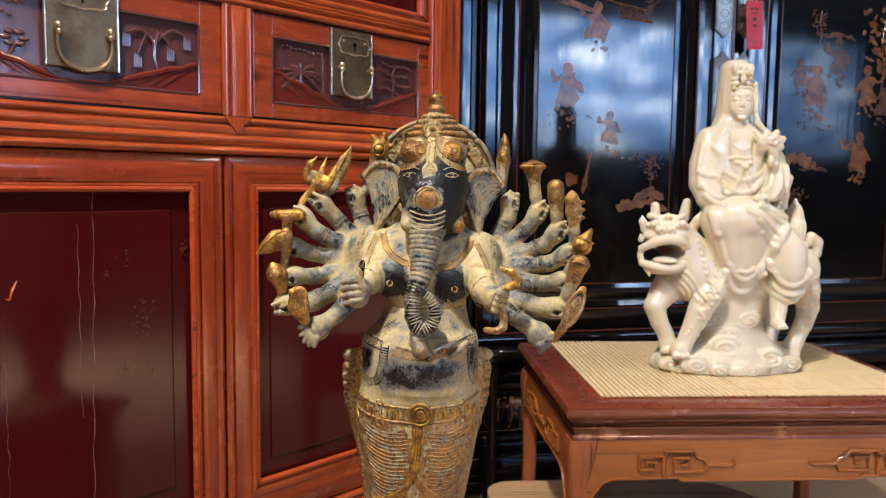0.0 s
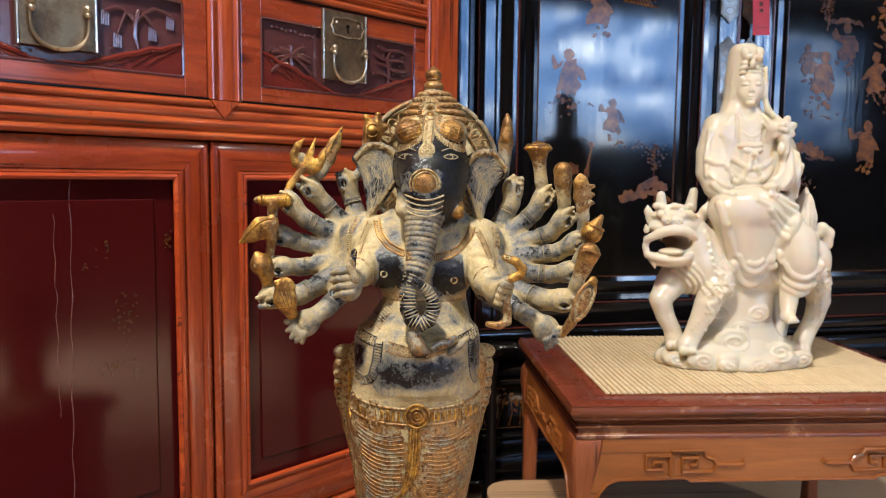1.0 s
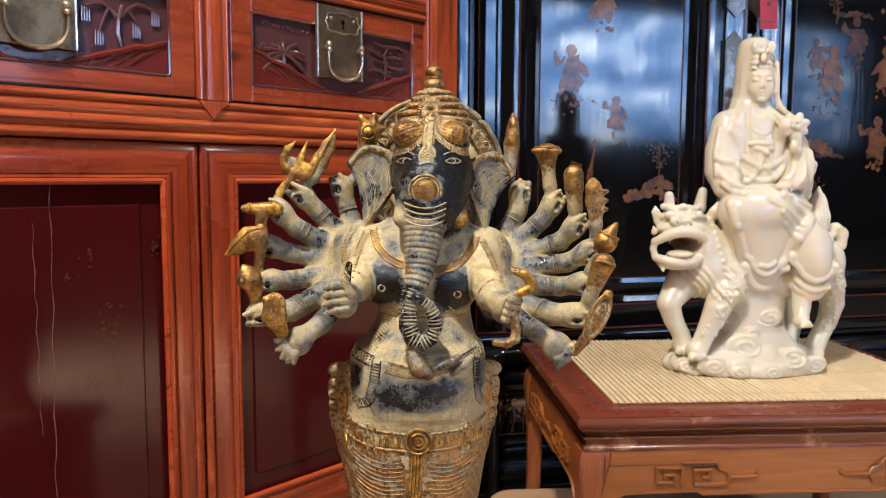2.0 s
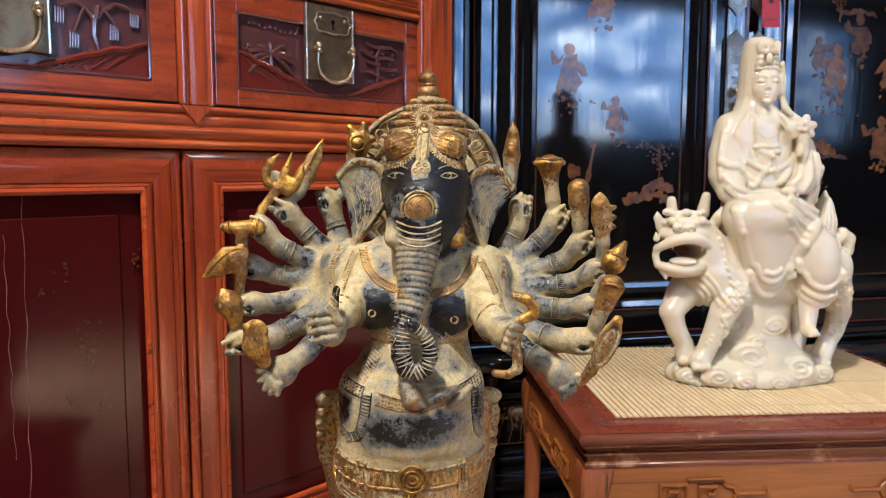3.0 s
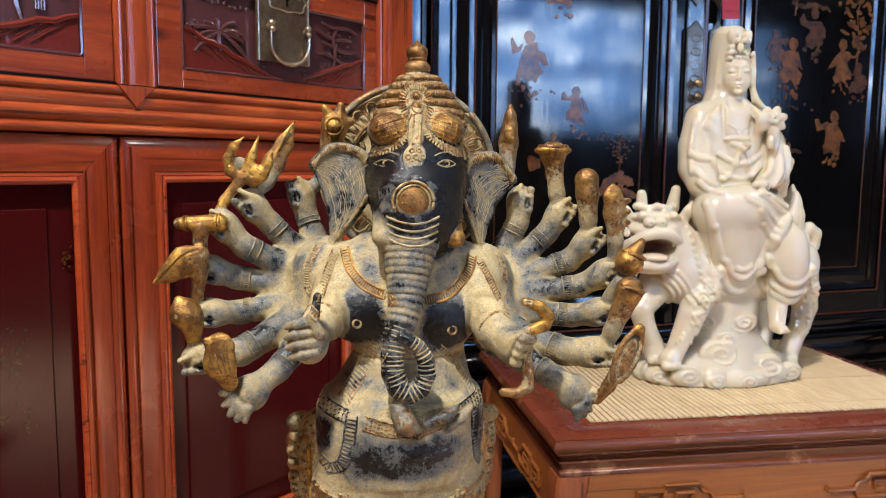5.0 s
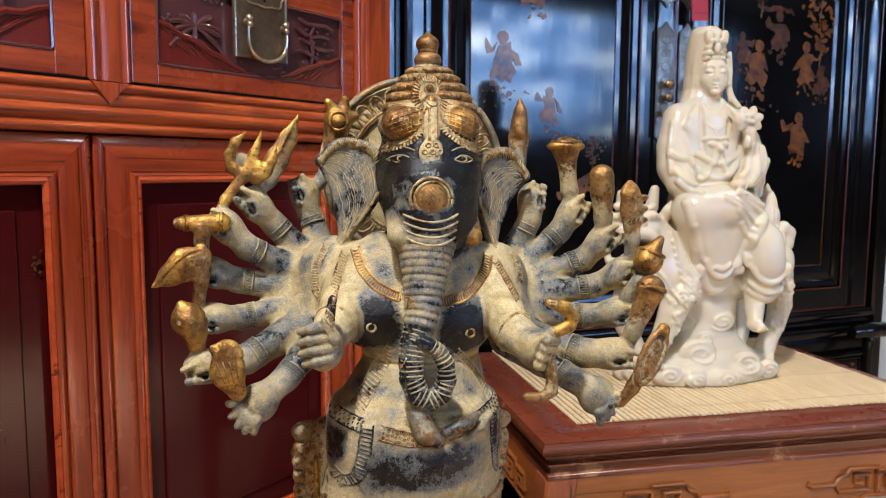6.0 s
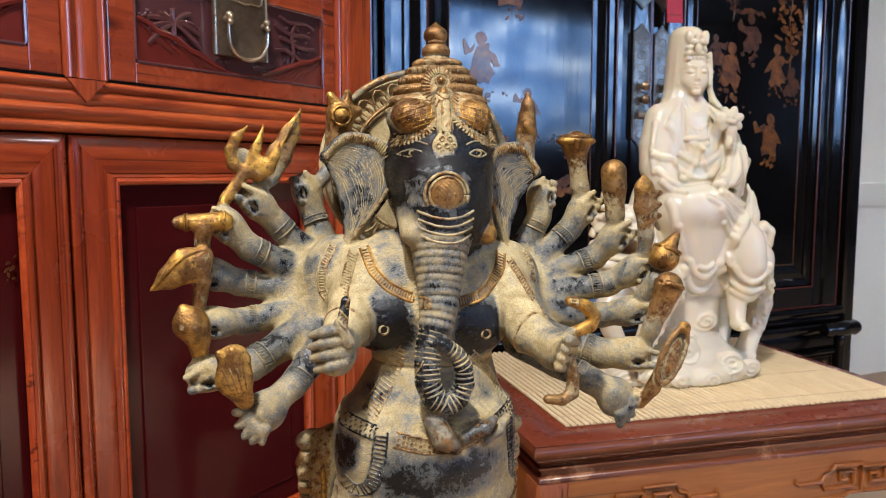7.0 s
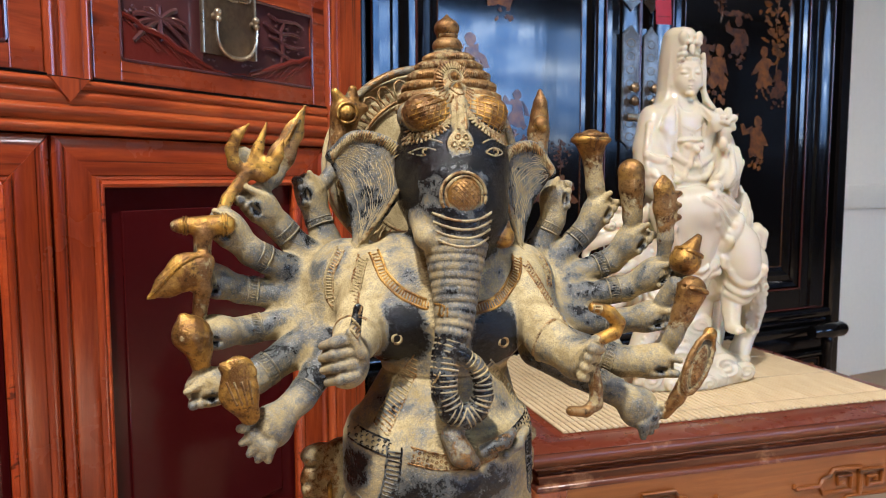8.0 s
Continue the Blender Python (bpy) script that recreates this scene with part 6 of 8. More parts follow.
el.path([(-0.0830, 0.775, 0.748), (-0.0765, 0.775, 0.7460), (-0.0705, 0.775, 0.7500), (-0.0665, 0.775, 0.7580), (-0.0635, 0.775, 0.7670)], [0.0036, 0.0042, 0.0040, 0.0034, 0.0009], 0.001, YELLOW, flat=(1, 0.7, 1))
el.egg((-0.0875, 0.7765, 0.7560), (0.0060, 0.0022, 0.0075), 0.001, DUST, turn=(0, 30, 0))
el.egg((-0.0750, 0.7755, 0.7525), (0.0065, 0.0030, 0.0055), 0.001, YELLOW)
# a small drum lying across its stem
el.rod((-0.1195, 0.756, 0.7190), (-0.0975, 0.756, 0.7190), 0.0046, 0.0060, 0.001, YELLOW)
el.rod((-0.1225, 0.756, 0.7190), (-0.1205, 0.756, 0.7190), 0.0036, 0.0036, 0.0008, (0.45, 0.3))
for x, r_ in ((-0.1190, 0.0047), (-0.1175, 0.0048), (-0.0985, 0.0062), (-0.0965, 0.0061)):
    el.ring((x, 0.756, 0.7190), (1, 0, 0), r_, 0.0007, 0.0006, YELLOW)
el.path([(-0.1085, 0.756, 0.715), (-0.1095, 0.757, 0.7085), (-0.1100, 0.759, 0.6960)], [0.0060, 0.0044, 0.0052], 0.002, RUB)
# broad curved blade
el.path([(-0.1095, 0.752, 0.6990), (-0.1180, 0.750, 0.6945), (-0.1275, 0.749, 0.6880), (-0.1380, 0.748, 0.6810)], [0.0065, 0.0100, 0.0066, 0.0010], 0.0015, GOLD, flat=(1, 0.45, 1))
el.drape([(-0.1370, 0.6818), (-0.1275, 0.6925), (-0.1180, 0.7020), (-0.1080, 0.7040), (-0.1060, 0.6960)], 0.0013, 0.0008, YELLOW)
el.path([(-0.1100, 0.752, 0.6980), (-0.1100, 0.753, 0.6850), (-0.1125, 0.756, 0.6690)], [0.0050, 0.0048, 0.0040], 0.002, RUB)
# ribbed bud
el.path([(-0.1195, 0.732, 0.6725), (-0.1160, 0.733, 0.6640), (-0.1125, 0.734, 0.6560), (-0.1115, 0.736, 0.6440)], [0.0030, 0.0098, 0.0070, 0.0045], 0.002, GOLD)
for k in range(9):
    w = 2 * math.pi * k / 9
    el.path([(-0.1190 + 0.003 * math.cos(w), 0.732 + 0.003 * math.sin(w), 0.6715), (-0.1155 + 0.0098 * math.cos(w), 0.733 + 0.0098 * math.sin(w), 0.6630), (-0.1120 + 0.005 * math.cos(w), 0.735 + 0.005 * math.sin(w), 0.6520)], 0.0011, 0.0006, G2)
# fish-tailed piece
el.path([(-0.0930, 0.713, 0.6470), (-0.0930, 0.713, 0.6360), (-0.0880, 0.716, 0.6230)], [0.0085, 0.0092, 0.0055], 0.002, GOLD, flat=(1, 0.45, 1))
for a in ((-0.1005, 0.713, 0.6500), (-0.0935, 0.712, 0.6515), (-0.0865, 0.713, 0.6465)):
    el.rod((-0.093, 0.713, 0.643), a, 0.0038, 0.0026, 0.0012, GOLD)
for i in range(4):
    el.drape([(-0.099 + i * 0.0036, 0.643), (-0.094 + i * 0.0025, 0.630)], 0.0006, 0.0004, G2, 0.1, 4)
# small standing idol
el.path([(0.1045, 0.792, 0.7450), (0.1055, 0.796, 0.7580), (0.1070, 0.799, 0.7750), (0.1080, 0.800, 0.7880)], [0.0050, 0.0060, 0.0072, 0.0060], 0.002, FADE)
el.egg((0.1065, 0.794, 0.7790), (0.0050, 0.0050, 0.0055), 0.001, GOLD)
el.egg((0.1080, 0.799, 0.7930), (0.0050, 0.0052, 0.0062), 0.001, RUB)
el.rod((0.1080, 0.799, 0.797), (0.1080, 0.800, 0.8025), 0.0036, 0.0015, 0.001, RUB)
# flared mace
el.path([(0.1400, 0.776, 0.7270), (0.1378, 0.776, 0.7380), (0.1355, 0.776, 0.7560), (0.1345, 0.776, 0.7660)], [0.0055, 0.0060, 0.0062, 0.0100], 0.002, FADE)
el.egg((0.1342, 0.776, 0.7690), (0.0138, 0.0115, 0.0042), 0.0015, GOLD)
el.ring((0.1342, 0.776, 0.7715), (0, 0, 1), 0.0095, 0.0016, 0.001, RUB, 9, 0.0006)
# club
el.path([(0.1578, 0.761, 0.7060), (0.1565, 0.760, 0.7200), (0.1550, 0.759, 0.7380), (0.1543, 0.759, 0.7480)], [0.0056, 0.0062, 0.0080, 0.0086], 0.002, FADE)
# flame-edged blade
el.path([(0.1700, 0.745, 0.6900), (0.1705, 0.743, 0.7060), (0.1690, 0.742, 0.7260), (0.1670, 0.741, 0.7380), (0.1665, 0.741, 0.7445)], [0.0048, 0.0052, 0.0078, 0.0064, 0.0018], 0.002, FADE, flat=(1, 0.55, 1))
for z in (0.7345, 0.7270, 0.7195):
    el.rod((0.170, 0.742, z - 0.002), (0.1785, 0.741, z), 0.0040, 0.0020, 0.0012, RUB)
# covered jar
el.path([(0.1650, 0.734, 0.6680), (0.1690, 0.728, 0.6780)], [0.0060, 0.0062], 0.002, DUST)
el.egg((0.1745, 0.727, 0.6935), (0.0098, 0.0095, 0.0098), 0.0015, GOLD, turn=(0, 25, 0))
el.ring((0.1770, 0.727, 0.6985), (0.4, 0, 1), 0.0080, 0.0015, 0.0008, GOLD)
el.path([(0.1775, 0.727, 0.6995), (0.1825, 0.726, 0.7075)], [0.0062, 0.0026], 0.001, GOLD)
# horn
el.path([(0.1560, 0.717, 0.6400), (0.1590, 0.714, 0.6500), (0.1640, 0.712, 0.6640), (0.1685, 0.711, 0.6765)], [0.0055, 0.0058, 0.0070, 0.0098], 0.002, FADE, flat=(1, 0.7, 1))
el.ring((0.1695, 0.711, 0.6785), (0.35, 0, 1), 0.0080, 0.0018, 0.001, GOLD)
# looped snake with a hollow middle
el.path([(0.1440, 0.698, 0.6080), (0.1500, 0.695, 0.6180), (0.1570, 0.692, 0.6330)], [0.0030, 0.0042, 0.0052], 0.002, RUB)
el.egg((0.1595, 0.692, 0.6385), (0.0068, 0.0036, 0.0172), 0.0015, (0.40, 0.6), turn=(0, 24, 0))
lp = [(0.1595 + 0.0068 * math.cos(w) * math.cos(0.42) + 0.0178 * math.sin(w) * math.sin(0.42), 0.6895, 0.6385 - 0.0068 * math.cos(w) * math.sin(0.42) + 0.0178 * math.sin(w) * math.cos(0.42)) for w in [2 * math.pi * i / 28 for i in range(29)]]
el.path(lp, [0.0015 + 0.0003 * (i % 2) for i in range(29)], 0.0008, (0.52, 0.45))
el.egg((0.1585, 0.6895, 0.6370), (0.0048, 0.0026, 0.0125), 0.001, (0.66, 0.3), turn=(0, 24, 0))
el.egg((0.1672, 0.690, 0.6555), (0.0040, 0.0040, 0.0040), 0.001, GOLD)

# the front arms with tusk and hook
for pts, rs in (([(-0.012, 0.757, 0.688), (-0.022, 0.745, 0.671), (-0.0300, 0.727, 0.658), (-0.0385, 0.712, 0.652)], [0.017, 0.0155, 0.0128, 0.0105]), ([(0.070, 0.752, 0.682), (0.0745, 0.736, 0.665), (0.0790, 0.716, 0.652), (0.0865, 0.701, 0.646)], [0.017, 0.0150, 0.0128, 0.0105])):
    el.path(pts, rs, 0.006, (0, 0.40))
    el.ring(pts[2], np.array(pts[3]) - np.array(pts[2]), 0.0128, 0.0014, 0.001, (0.1, 0.1))
# the tusk hand: a broad dark palm, its fingers curled along one edge
el.egg((-0.0395, 0.7080, 0.6500), (0.0125, 0.0095, 0.0150), 0.003, (0.02, 0.64), turn=(0, -14, 0))
for k in range(4):
    z = 0.6620 - 0.0064 * k
    x = -0.0440 - 0.0022 * math.sin(math.pi * (k + 0.5) / 4) + 0.0008 * k
    el.path([(x + 0.0075, 0.7010, z + 0.0012), (x - 0.0015, 0.6995, z), (x - 0.0072, 0.7035, z - 0.0022)], [0.0030, 0.0029, 0.0022], 0.0010, (0.05, 0.62))
el.path([(-0.0330, 0.7010, 0.6560), (-0.0375, 0.6995, 0.6665)], [0.0038, 0.0030], 0.001, (0.05, 0.45))
hand((0.0885, 0.698, 0.6450), (0.25, -0.2, 0.9), 0.0118, 1, (0.02, 0.66))
el.path([(-0.0385, 0.703, 0.652), (-0.0355, 0.702, 0.666), (-0.0335, 0.7015, 0.6785)], [0.0034, 0.0032, 0.0026], 0.001, (0.05, 0.95))
el.path([(0.0925, 0.690, 0.6490), (0.0945, 0.688, 0.6565), (0.1045, 0.687, 0.6605), (0.1065, 0.687, 0.6660), (0.1010, 0.687, 0.6720), (0.0920, 0.688, 0.6750)], [0.0036, 0.0036, 0.0038, 0.0040, 0.0038, 0.0030], 0.001, (0.85, 0.0))
el.path([(0.0930, 0.690, 0.6420), (0.0950, 0.689, 0.6300), (0.0945, 0.688, 0.6215), (0.0880, 0.687, 0.6180), (0.0785, 0.686, 0.6195)], [0.0038, 0.0038, 0.0038, 0.0032, 0.0028], 0.001, (0.55, 0.5))

# ornaments laid on the body: chased flat bands, shoulder cords, sacred thread
C1 = (0.46, 0.2)


def band(pts, width, tag, rim=0.0008, cross=0.0016, rows=0):
    """A flat chased band over the front: two rims with close cross strokes or rows of small beads between."""
    q = [Vector(p) for p in pts]
    line = []
    for a, b in zip(q, q[1:]):
        m_ = max(2, int((b - a).length / 0.0008))
        line += [a.lerp(b, i / m_) for i in range(m_)]
    line.append(q[-1])
    for _ in range(8):
        line = [line[0]] + [(a + b + c) / 3 for a, b, c in zip(line, line[1:], line[2:])] + [line[-1]]
    side = []
    for i in range(len(line)):
        d_ = (line[min(i + 1, len(line) - 1)] - line[max(i - 1, 0)]).normalized()
        side.append(Vector((-d_.y, d_.x)))
    for e in (-0.5, 0.5):
        el.drape([tuple(p + n * (width * e)) for p, n in zip(line[::3], side[::3])], rim, 0.0006, tag, 0.1, 2)
    gone, k = 0.0, 0
    for i in range(1, len(line)):
        gone += (line[i] - line[i - 1]).length
        if gone < cross:
            continue
        gone, k = 0.0, k + 1
        p, n = line[i], side[i]
        if rows:
            for r_ in range(rows):
                o = p + n * (width * ((r_ + 0.5 + 0.25 * (k % 2)) / rows - 0.55))
                yy = el.front(o.x, o.y)
                if yy is not None:
                    el.ring((o.x, yy, o.y), (0, -1, 0), cross * 0.34, cross * 0.17, 0.0004, tag)
        else:
            el.drape([tuple(p - n * (width * 0.46)), tuple(p + n * (width * 0.05)), tuple(p + n * (width * 0.46))], 0.00055, 0.0005, tag, 0.2, 2)


NECK = (0.80, 0.2)
band([(-0.016, 0.703), (-0.013, 0.690), (-0.005, 0.681), (0.006, 0.6755), (0.014, 0.674)], 0.0050, NECK, 0.0009, 0.0011)
band([(0.070, 0.698), (0.066, 0.688), (0.058, 0.679), (0.048, 0.6735), (0.034, 0.671)], 0.0050, NECK, 0.0009, 0.0011)
band([(-0.022, 0.700), (-0.027, 0.688), (-0.032, 0.674)], 0.0042, (0.45, 0.3), 0.0007, 0.0011)
band([(0.074, 0.694), (0.080, 0.682), (0.084, 0.671)], 0.0042, (0.50, 0.3), 0.0007, 0.0011)
band([(-0.033, 0.704), (-0.041, 0.690), (-0.041, 0.676), (-0.033, 0.665)], 0.0040, (0.12, 0.05))
band([(0.088, 0.698), (0.094, 0.685), (0.093, 0.672), (0.086, 0.662)], 0.0040, (0.12, 0.05))
band([(0.005, 0.645), (-0.001, 0.632), (-0.010, 0.618), (-0.018, 0.607)], 0.0070, (0.08, 0.15), 0.0005, 0.0022)
band([(0.044, 0.640), (0.056, 0.628), (0.066, 0.612), (0.071, 0.600)], 0.0046, (0.08, 0.3), 0.0006, 0.0022)
# the sash round the hips, its knot and its hanging straps
band([(-0.035, 0.6035), (-0.024, 0.6010), (-0.014, 0.5985)], 0.0080, (0.10, 0.9), 0.0006, 0.0021, 3)
band([(-0.006, 0.5965), (0.008, 0.5930), (0.021, 0.5920), (0.034, 0.5935), (0.046, 0.5965)], 0.0085, (0.50, 0.5), 0.0006, 0.0021, 3)
band([(0.054, 0.5990), (0.064, 0.602), (0.073, 0.604)], 0.0080, (0.10, 0.9), 0.0006, 0.0021, 3)
el.path([(0.016, 0.700, 0.607), (0.020, 0.696, 0.598), (0.027, 0.697, 0.592)], [0.0062, 0.0066, 0.0042], 0.003, (0.36, 0.80))
el.path([(0.034, 0.702, 0.596), (0.046, 0.701, 0.6005), (0.052, 0.703, 0.6045)], [0.0034, 0.0040, 0.0026], 0.002, (0.30, 0.75))
el.path([(0.048, 0.704, 0.592), (0.056, 0.706, 0.597), (0.063, 0.712, 0.602)], [0.0026, 0.0034, 0.0026], 0.002, (0.22, 0.60))
band([(-0.0130, 0.600), (-0.0150, 0.582), (-0.0190, 0.567), (-0.0270, 0.562), (-0.0340, 0.568)], 0.0070, (0.06, 0.75), 0.0007, 0.0017)
band([(0.0680, 0.600), (0.0680, 0.582), (0.0700, 0.566), (0.0745, 0.560)], 0.0055, (0.06, 0.75), 0.0007, 0.0017)

# belt, buckle, the gold sash and the fine folds of the skirt
for z, r_ in ((0.5415, 0.0016), (0.5275, 0.0016)):
    el.drape([(-0.040, z + 0.007), (-0.022, z), (0.020, z - 0.001), (0.060, z), (0.077, z + 0.007)], r_, 0.0008, C1)
for k in range(22):
    x = -0.030 + k * 0.0049
    if abs(x - 0.020) > 0.013:
        el.drape([(x, 0.5390), (x + 0.0008, 0.5350), (x, 0.5300)], 0.0016, 0.0006, (0.88, 0.1), 0.2, 2)
for x in (-0.020, -0.0145, 0.0555, 0.061):
    el.drape([(x, 0.547), (x, 0.522)], 0.0017, 0.0008, (0.4, 0.2), 0.2, 5)
yb = el.front(0.020, 0.536)
el.egg((0.0200, yb + 0.001, 0.5355), (0.0125, 0.0040, 0.0120), 0.001, (0.85, 0.2))
for r_ in (0.0100, 0.0062, 0.0030):
    el.ring((0.0200, yb - 0.0022 - (0.010 - r_) * 0.12, 0.5355), (0, -1, 0), r_, 0.0011, 0.0005, (1.0, 0.1), 24 if r_ > 0.009 else 0, 0.0004)
for off in (-0.0040, -0.0013, 0.0013, 0.0040):
    el.drape([(0.0185 + off, 0.524), (0.0180 + off, 0.500), (0.0160 + off, 0.484), (0.0110 + off * 0.8, 0.468 + off), (0.0020, 0.455 + off), (-0.0120, 0.446 + off), (-0.0240, 0.443 + off)], 0.0017, 0.0008, (0.90, 0.1))
    el.drape([(0.0180, 0.470 + off), (0.0280, 0.458 + off), (0.0400, 0.446 + off), (0.0500, 0.440 + off)], 0.0015, 0.0008, (0.70, 0.15), fine=4)
for k in range(24):
    z = 0.520 - k * 0.0037
    sag = 0.0055
    el.drape([(-0.033 + k * 0.0005, z + 0.004), (-0.020, z - sag * 0.4), (-0.006, z - sag), (0.0085 - (0.0006 * k if k > 12 else 0), z - sag * 0.4)], 0.00065, 0.0006, (0.42, 0.70), 0.2, 3)
    el.drape([(0.0285, z - sag * 0.4), (0.044, z - sag), (0.057 - k * 0.0002, z - sag * 0.4), (0.069 - k * 0.0006, z + 0.004)], 0.00065, 0.0006, (0.42, 0.70), 0.2, 3)

# the flanges that stand out behind the skirt, scalloped at the top
for s, xs in ((-1, (-0.0450, -0.0500, -0.0490, -0.0430, -0.0365, -0.0310, -0.0270)), (1, (0.0845, 0.0880, 0.0860, 0.0795, 0.0720, 0.0650, 0.0600))):
    zs = (0.576, 0.562, 0.534, 0.505, 0.477, 0.440, 0.398)
    pts = [(x, 0.776 - 0.0004 * i, z) for i, (x, z) in enumerate(zip(xs, zs))]
    el.path(pts, [0.0075, 0.0070, 0.0060, 0.0055, 0.0050, 0.0050, 0.0050], 0.003, (0.62, 0.35), flat=(1, 0.6, 1))
    inner = [(x - s * 0.012, 0.770, z) for x, y, z in pts]
    el.path(inner, [0.012] * len(inner), 0.004, (0.52, 0.35), flat=(1, 0.6, 1))
    el.egg((xs[0] + s * 0.003, 0.775, 0.5765), (0.0095, 0.0070, 0.0065), 0.002, (0.35, 0.45))
    for k in range(5):
        z = 0.565 - k * 0.0095
        x = float(np.interp(z, zs[::-1], xs[::-1]))
        el.egg((x + s * 0.001, 0.774, z), (0.0062, 0.0060, 0.0046), 0.0015, (0.45, 0.25))
    seam = []
    for k in range(40):
        z = 0.566 - k * 0.0042
        x = float(np.interp(z, zs[::-1], xs[::-1])) - s * 0.0085
        yy = el.front(x, z)
        if yy is not None and yy > 0.735:
            seam.append((x, yy, z))
    if len(seam) > 4:
        el.cord(seam, 0.0017, (0.9, 0.1))
    for k in range(34):
        z = 0.520 - k * 0.0036
        x = float(np.interp(z, zs[::-1], xs[::-1]))
        el.rod((x + s * 0.003, 0.7715, z), (x - s * 0.003, 0.7715, z - 0.0014), 0.0010, 0.0010, 0.0005, (0.55, 0.2))

# bare patches rubbed dark; the fist pits get painted shade the same way
def rub_or_shade(c, r, amount):
    sl, x, y, z = el.cells(np.array(c), np.array(c), max(r))
    q = ((x - c[0]) / r[0]) ** 2 + ((y - c[1]) / r[1]) ** 2 + ((z - c[2]) / r[2]) ** 2
    el.tags[1][sl] += amount * np.clip(1.3 - q, 0, 1)


rub_or_shade((-0.003, 0.722, 0.658), (0.018, 0.02, 0.017), 0.55)
rub_or_shade((0.047, 0.720, 0.654), (0.017, 0.02, 0.017), 0.60)
rub_or_shade((0.020, 0.700, 0.574), (0.046, 0.03, 0.018), 0.50)
rub_or_shade((-0.033, 0.730, 0.583), (0.010, 0.03, 0.016), 0.55)
rub_or_shade((0.075, 0.730, 0.583), (0.010, 0.03, 0.016), 0.50)
rub_or_shade((-0.014, 0.725, 0.620), (0.012, 0.02, 0.010), 0.20)
# shade painted inside the pits of the fists
for c, r in pit_shade:
    rub_or_shade(c, r, 0.55)

el.cords = [(line, r, (max(tag[0], 0.36) if tag[1] <= 0.2 else tag[0], tag[1]), bead) for line, r, tag, bead in el.cords]
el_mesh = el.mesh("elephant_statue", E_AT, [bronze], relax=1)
# the plain lower legs and round base, out of the light
bm = bmesh.new()
bm.from_mesh(el_mesh)
lathe([(0.070, 0.0), (0.072, 0.006), (0.066, 0.012), (0.068, 0.020), (0.060, 0.026), (0.030, 0.027)], 40, bm, (-0.005, 0.0, 0.0))
rings_ = []
for z, a, b in ((0.0275, 0.040, 0.034), (0.060, 0.040, 0.033), (0.0985, 0.0415, 0.0335)):
    rings_.append([bm.verts.new((-0.007 + a * math.cos(2 * math.pi * k / 40), -0.002 + b * math.sin(2 * math.pi * k / 40), z)) for k in range(40)])
for r0, r1 in zip(rings_, rings_[1:]):
    for k in range(40):
        bm.faces.new((r0[k], r0[(k + 1) % 40], r1[(k + 1) % 40], r1[k]))
for f in bm.faces:
    f.smooth = True
bm.to_mesh(el_mesh)
bm.free()
statue_e = new("elephant_statue", el_mesh)
statue_e.matrix_world = pose(*E_AT)
tagged(statue_e, "many-armed elephant-headed bronze statue with dusty ochre patina and worn gold", "statue")
del el

stand = thing("plinth", pose(0.020, 0.745, 0), "plain dark wooden plinth under the bronze statue", "plinth")
part("top", box_mesh(-0.12, 0.12, -0.12, 0.12, 0.272, 0.2995, 0.006), dark_stand, stand)
part("body", box_mesh(-0.10, 0.10, -0.10, 0.10, 0.03, 0.2715, 0.003), dark_stand, stand)
part("foot", box_mesh(-0.115, 0.115, -0.115, 0.115, 0.0, 0.0295, 0.005), dark_stand, stand)

# ---- the white porcelain figure on its beast ----
P_AT = (0.642, 1.448, TZ + 0.0046)
po = Field((0.446, 1.340, 0.385), (0.862, 1.548, 1.000), 0.0015)
W0 = (0, 0)


def fold(pts, r, k=0.004, sink=0.2, fine=5):
    """A rounded ridge of cloth along a line on the front, its corners eased."""
    q = [pts[0], pts[0]] + list(pts) + [pts[-1], pts[-1]]
    line = []
    for a, b, c, d in zip(q, q[1:], q[2:], q[3:]):
        for i in range(3):
            t = i / 3
            line.append(tuple(((1 - t) ** 3 * a[j] + (3 * t ** 3 - 6 * t * t + 4) * b[j] + (-3 * t ** 3 + 3 * t * t + 3 * t + 1) * c[j] + t ** 3 * d[j]) / 6 for j in range(2)))
    po.drape(line, r, k, W0, sink, 2)


def crease(pts, r, k=0.002):
    """A groove along a line on the front."""
    po.drape(pts, r, k, W0, 0.0, 4, cut=True)


def laid(pts, radii, k=0.003, thin=0.5):
    """A flat tongue of cloth lying on the front."""
    line = [(x, (po.front(x, z) or 1.41) + 0.002, z) for x, z in pts]
    po.path(line, radii, k, W0, flat=(1, thin, 1))


# cloud base and the pillar under the beast
po.loft([(0.388, 0.644, 1.448, 0.143, 0.074), (0.402, 0.644, 1.448, 0.142, 0.074), (0.420, 0.644, 1.449, 0.134, 0.068), (0.436, 0.646, 1.450, 0.112, 0.060), (0.450, 0.650, 1.452, 0.086, 0.052), (0.468, 0.654, 1.455, 0.068, 0.046), (0.490, 0.654, 1.456, 0.064, 0.043), (0.530, 0.656, 1.456, 0.066, 0.041), (0.560, 0.660, 1.456, 0.064, 0.041)], 0.006)
for k in range(20):
    w = 2 * math.pi * k / 20
    po.egg((0.644 + 0.128 * math.cos(w), 1.448 + 0.062 * math.sin(w), 0.404 + 0.005 * (k % 3)), (0.024, 0.018, 0.018), 0.005)
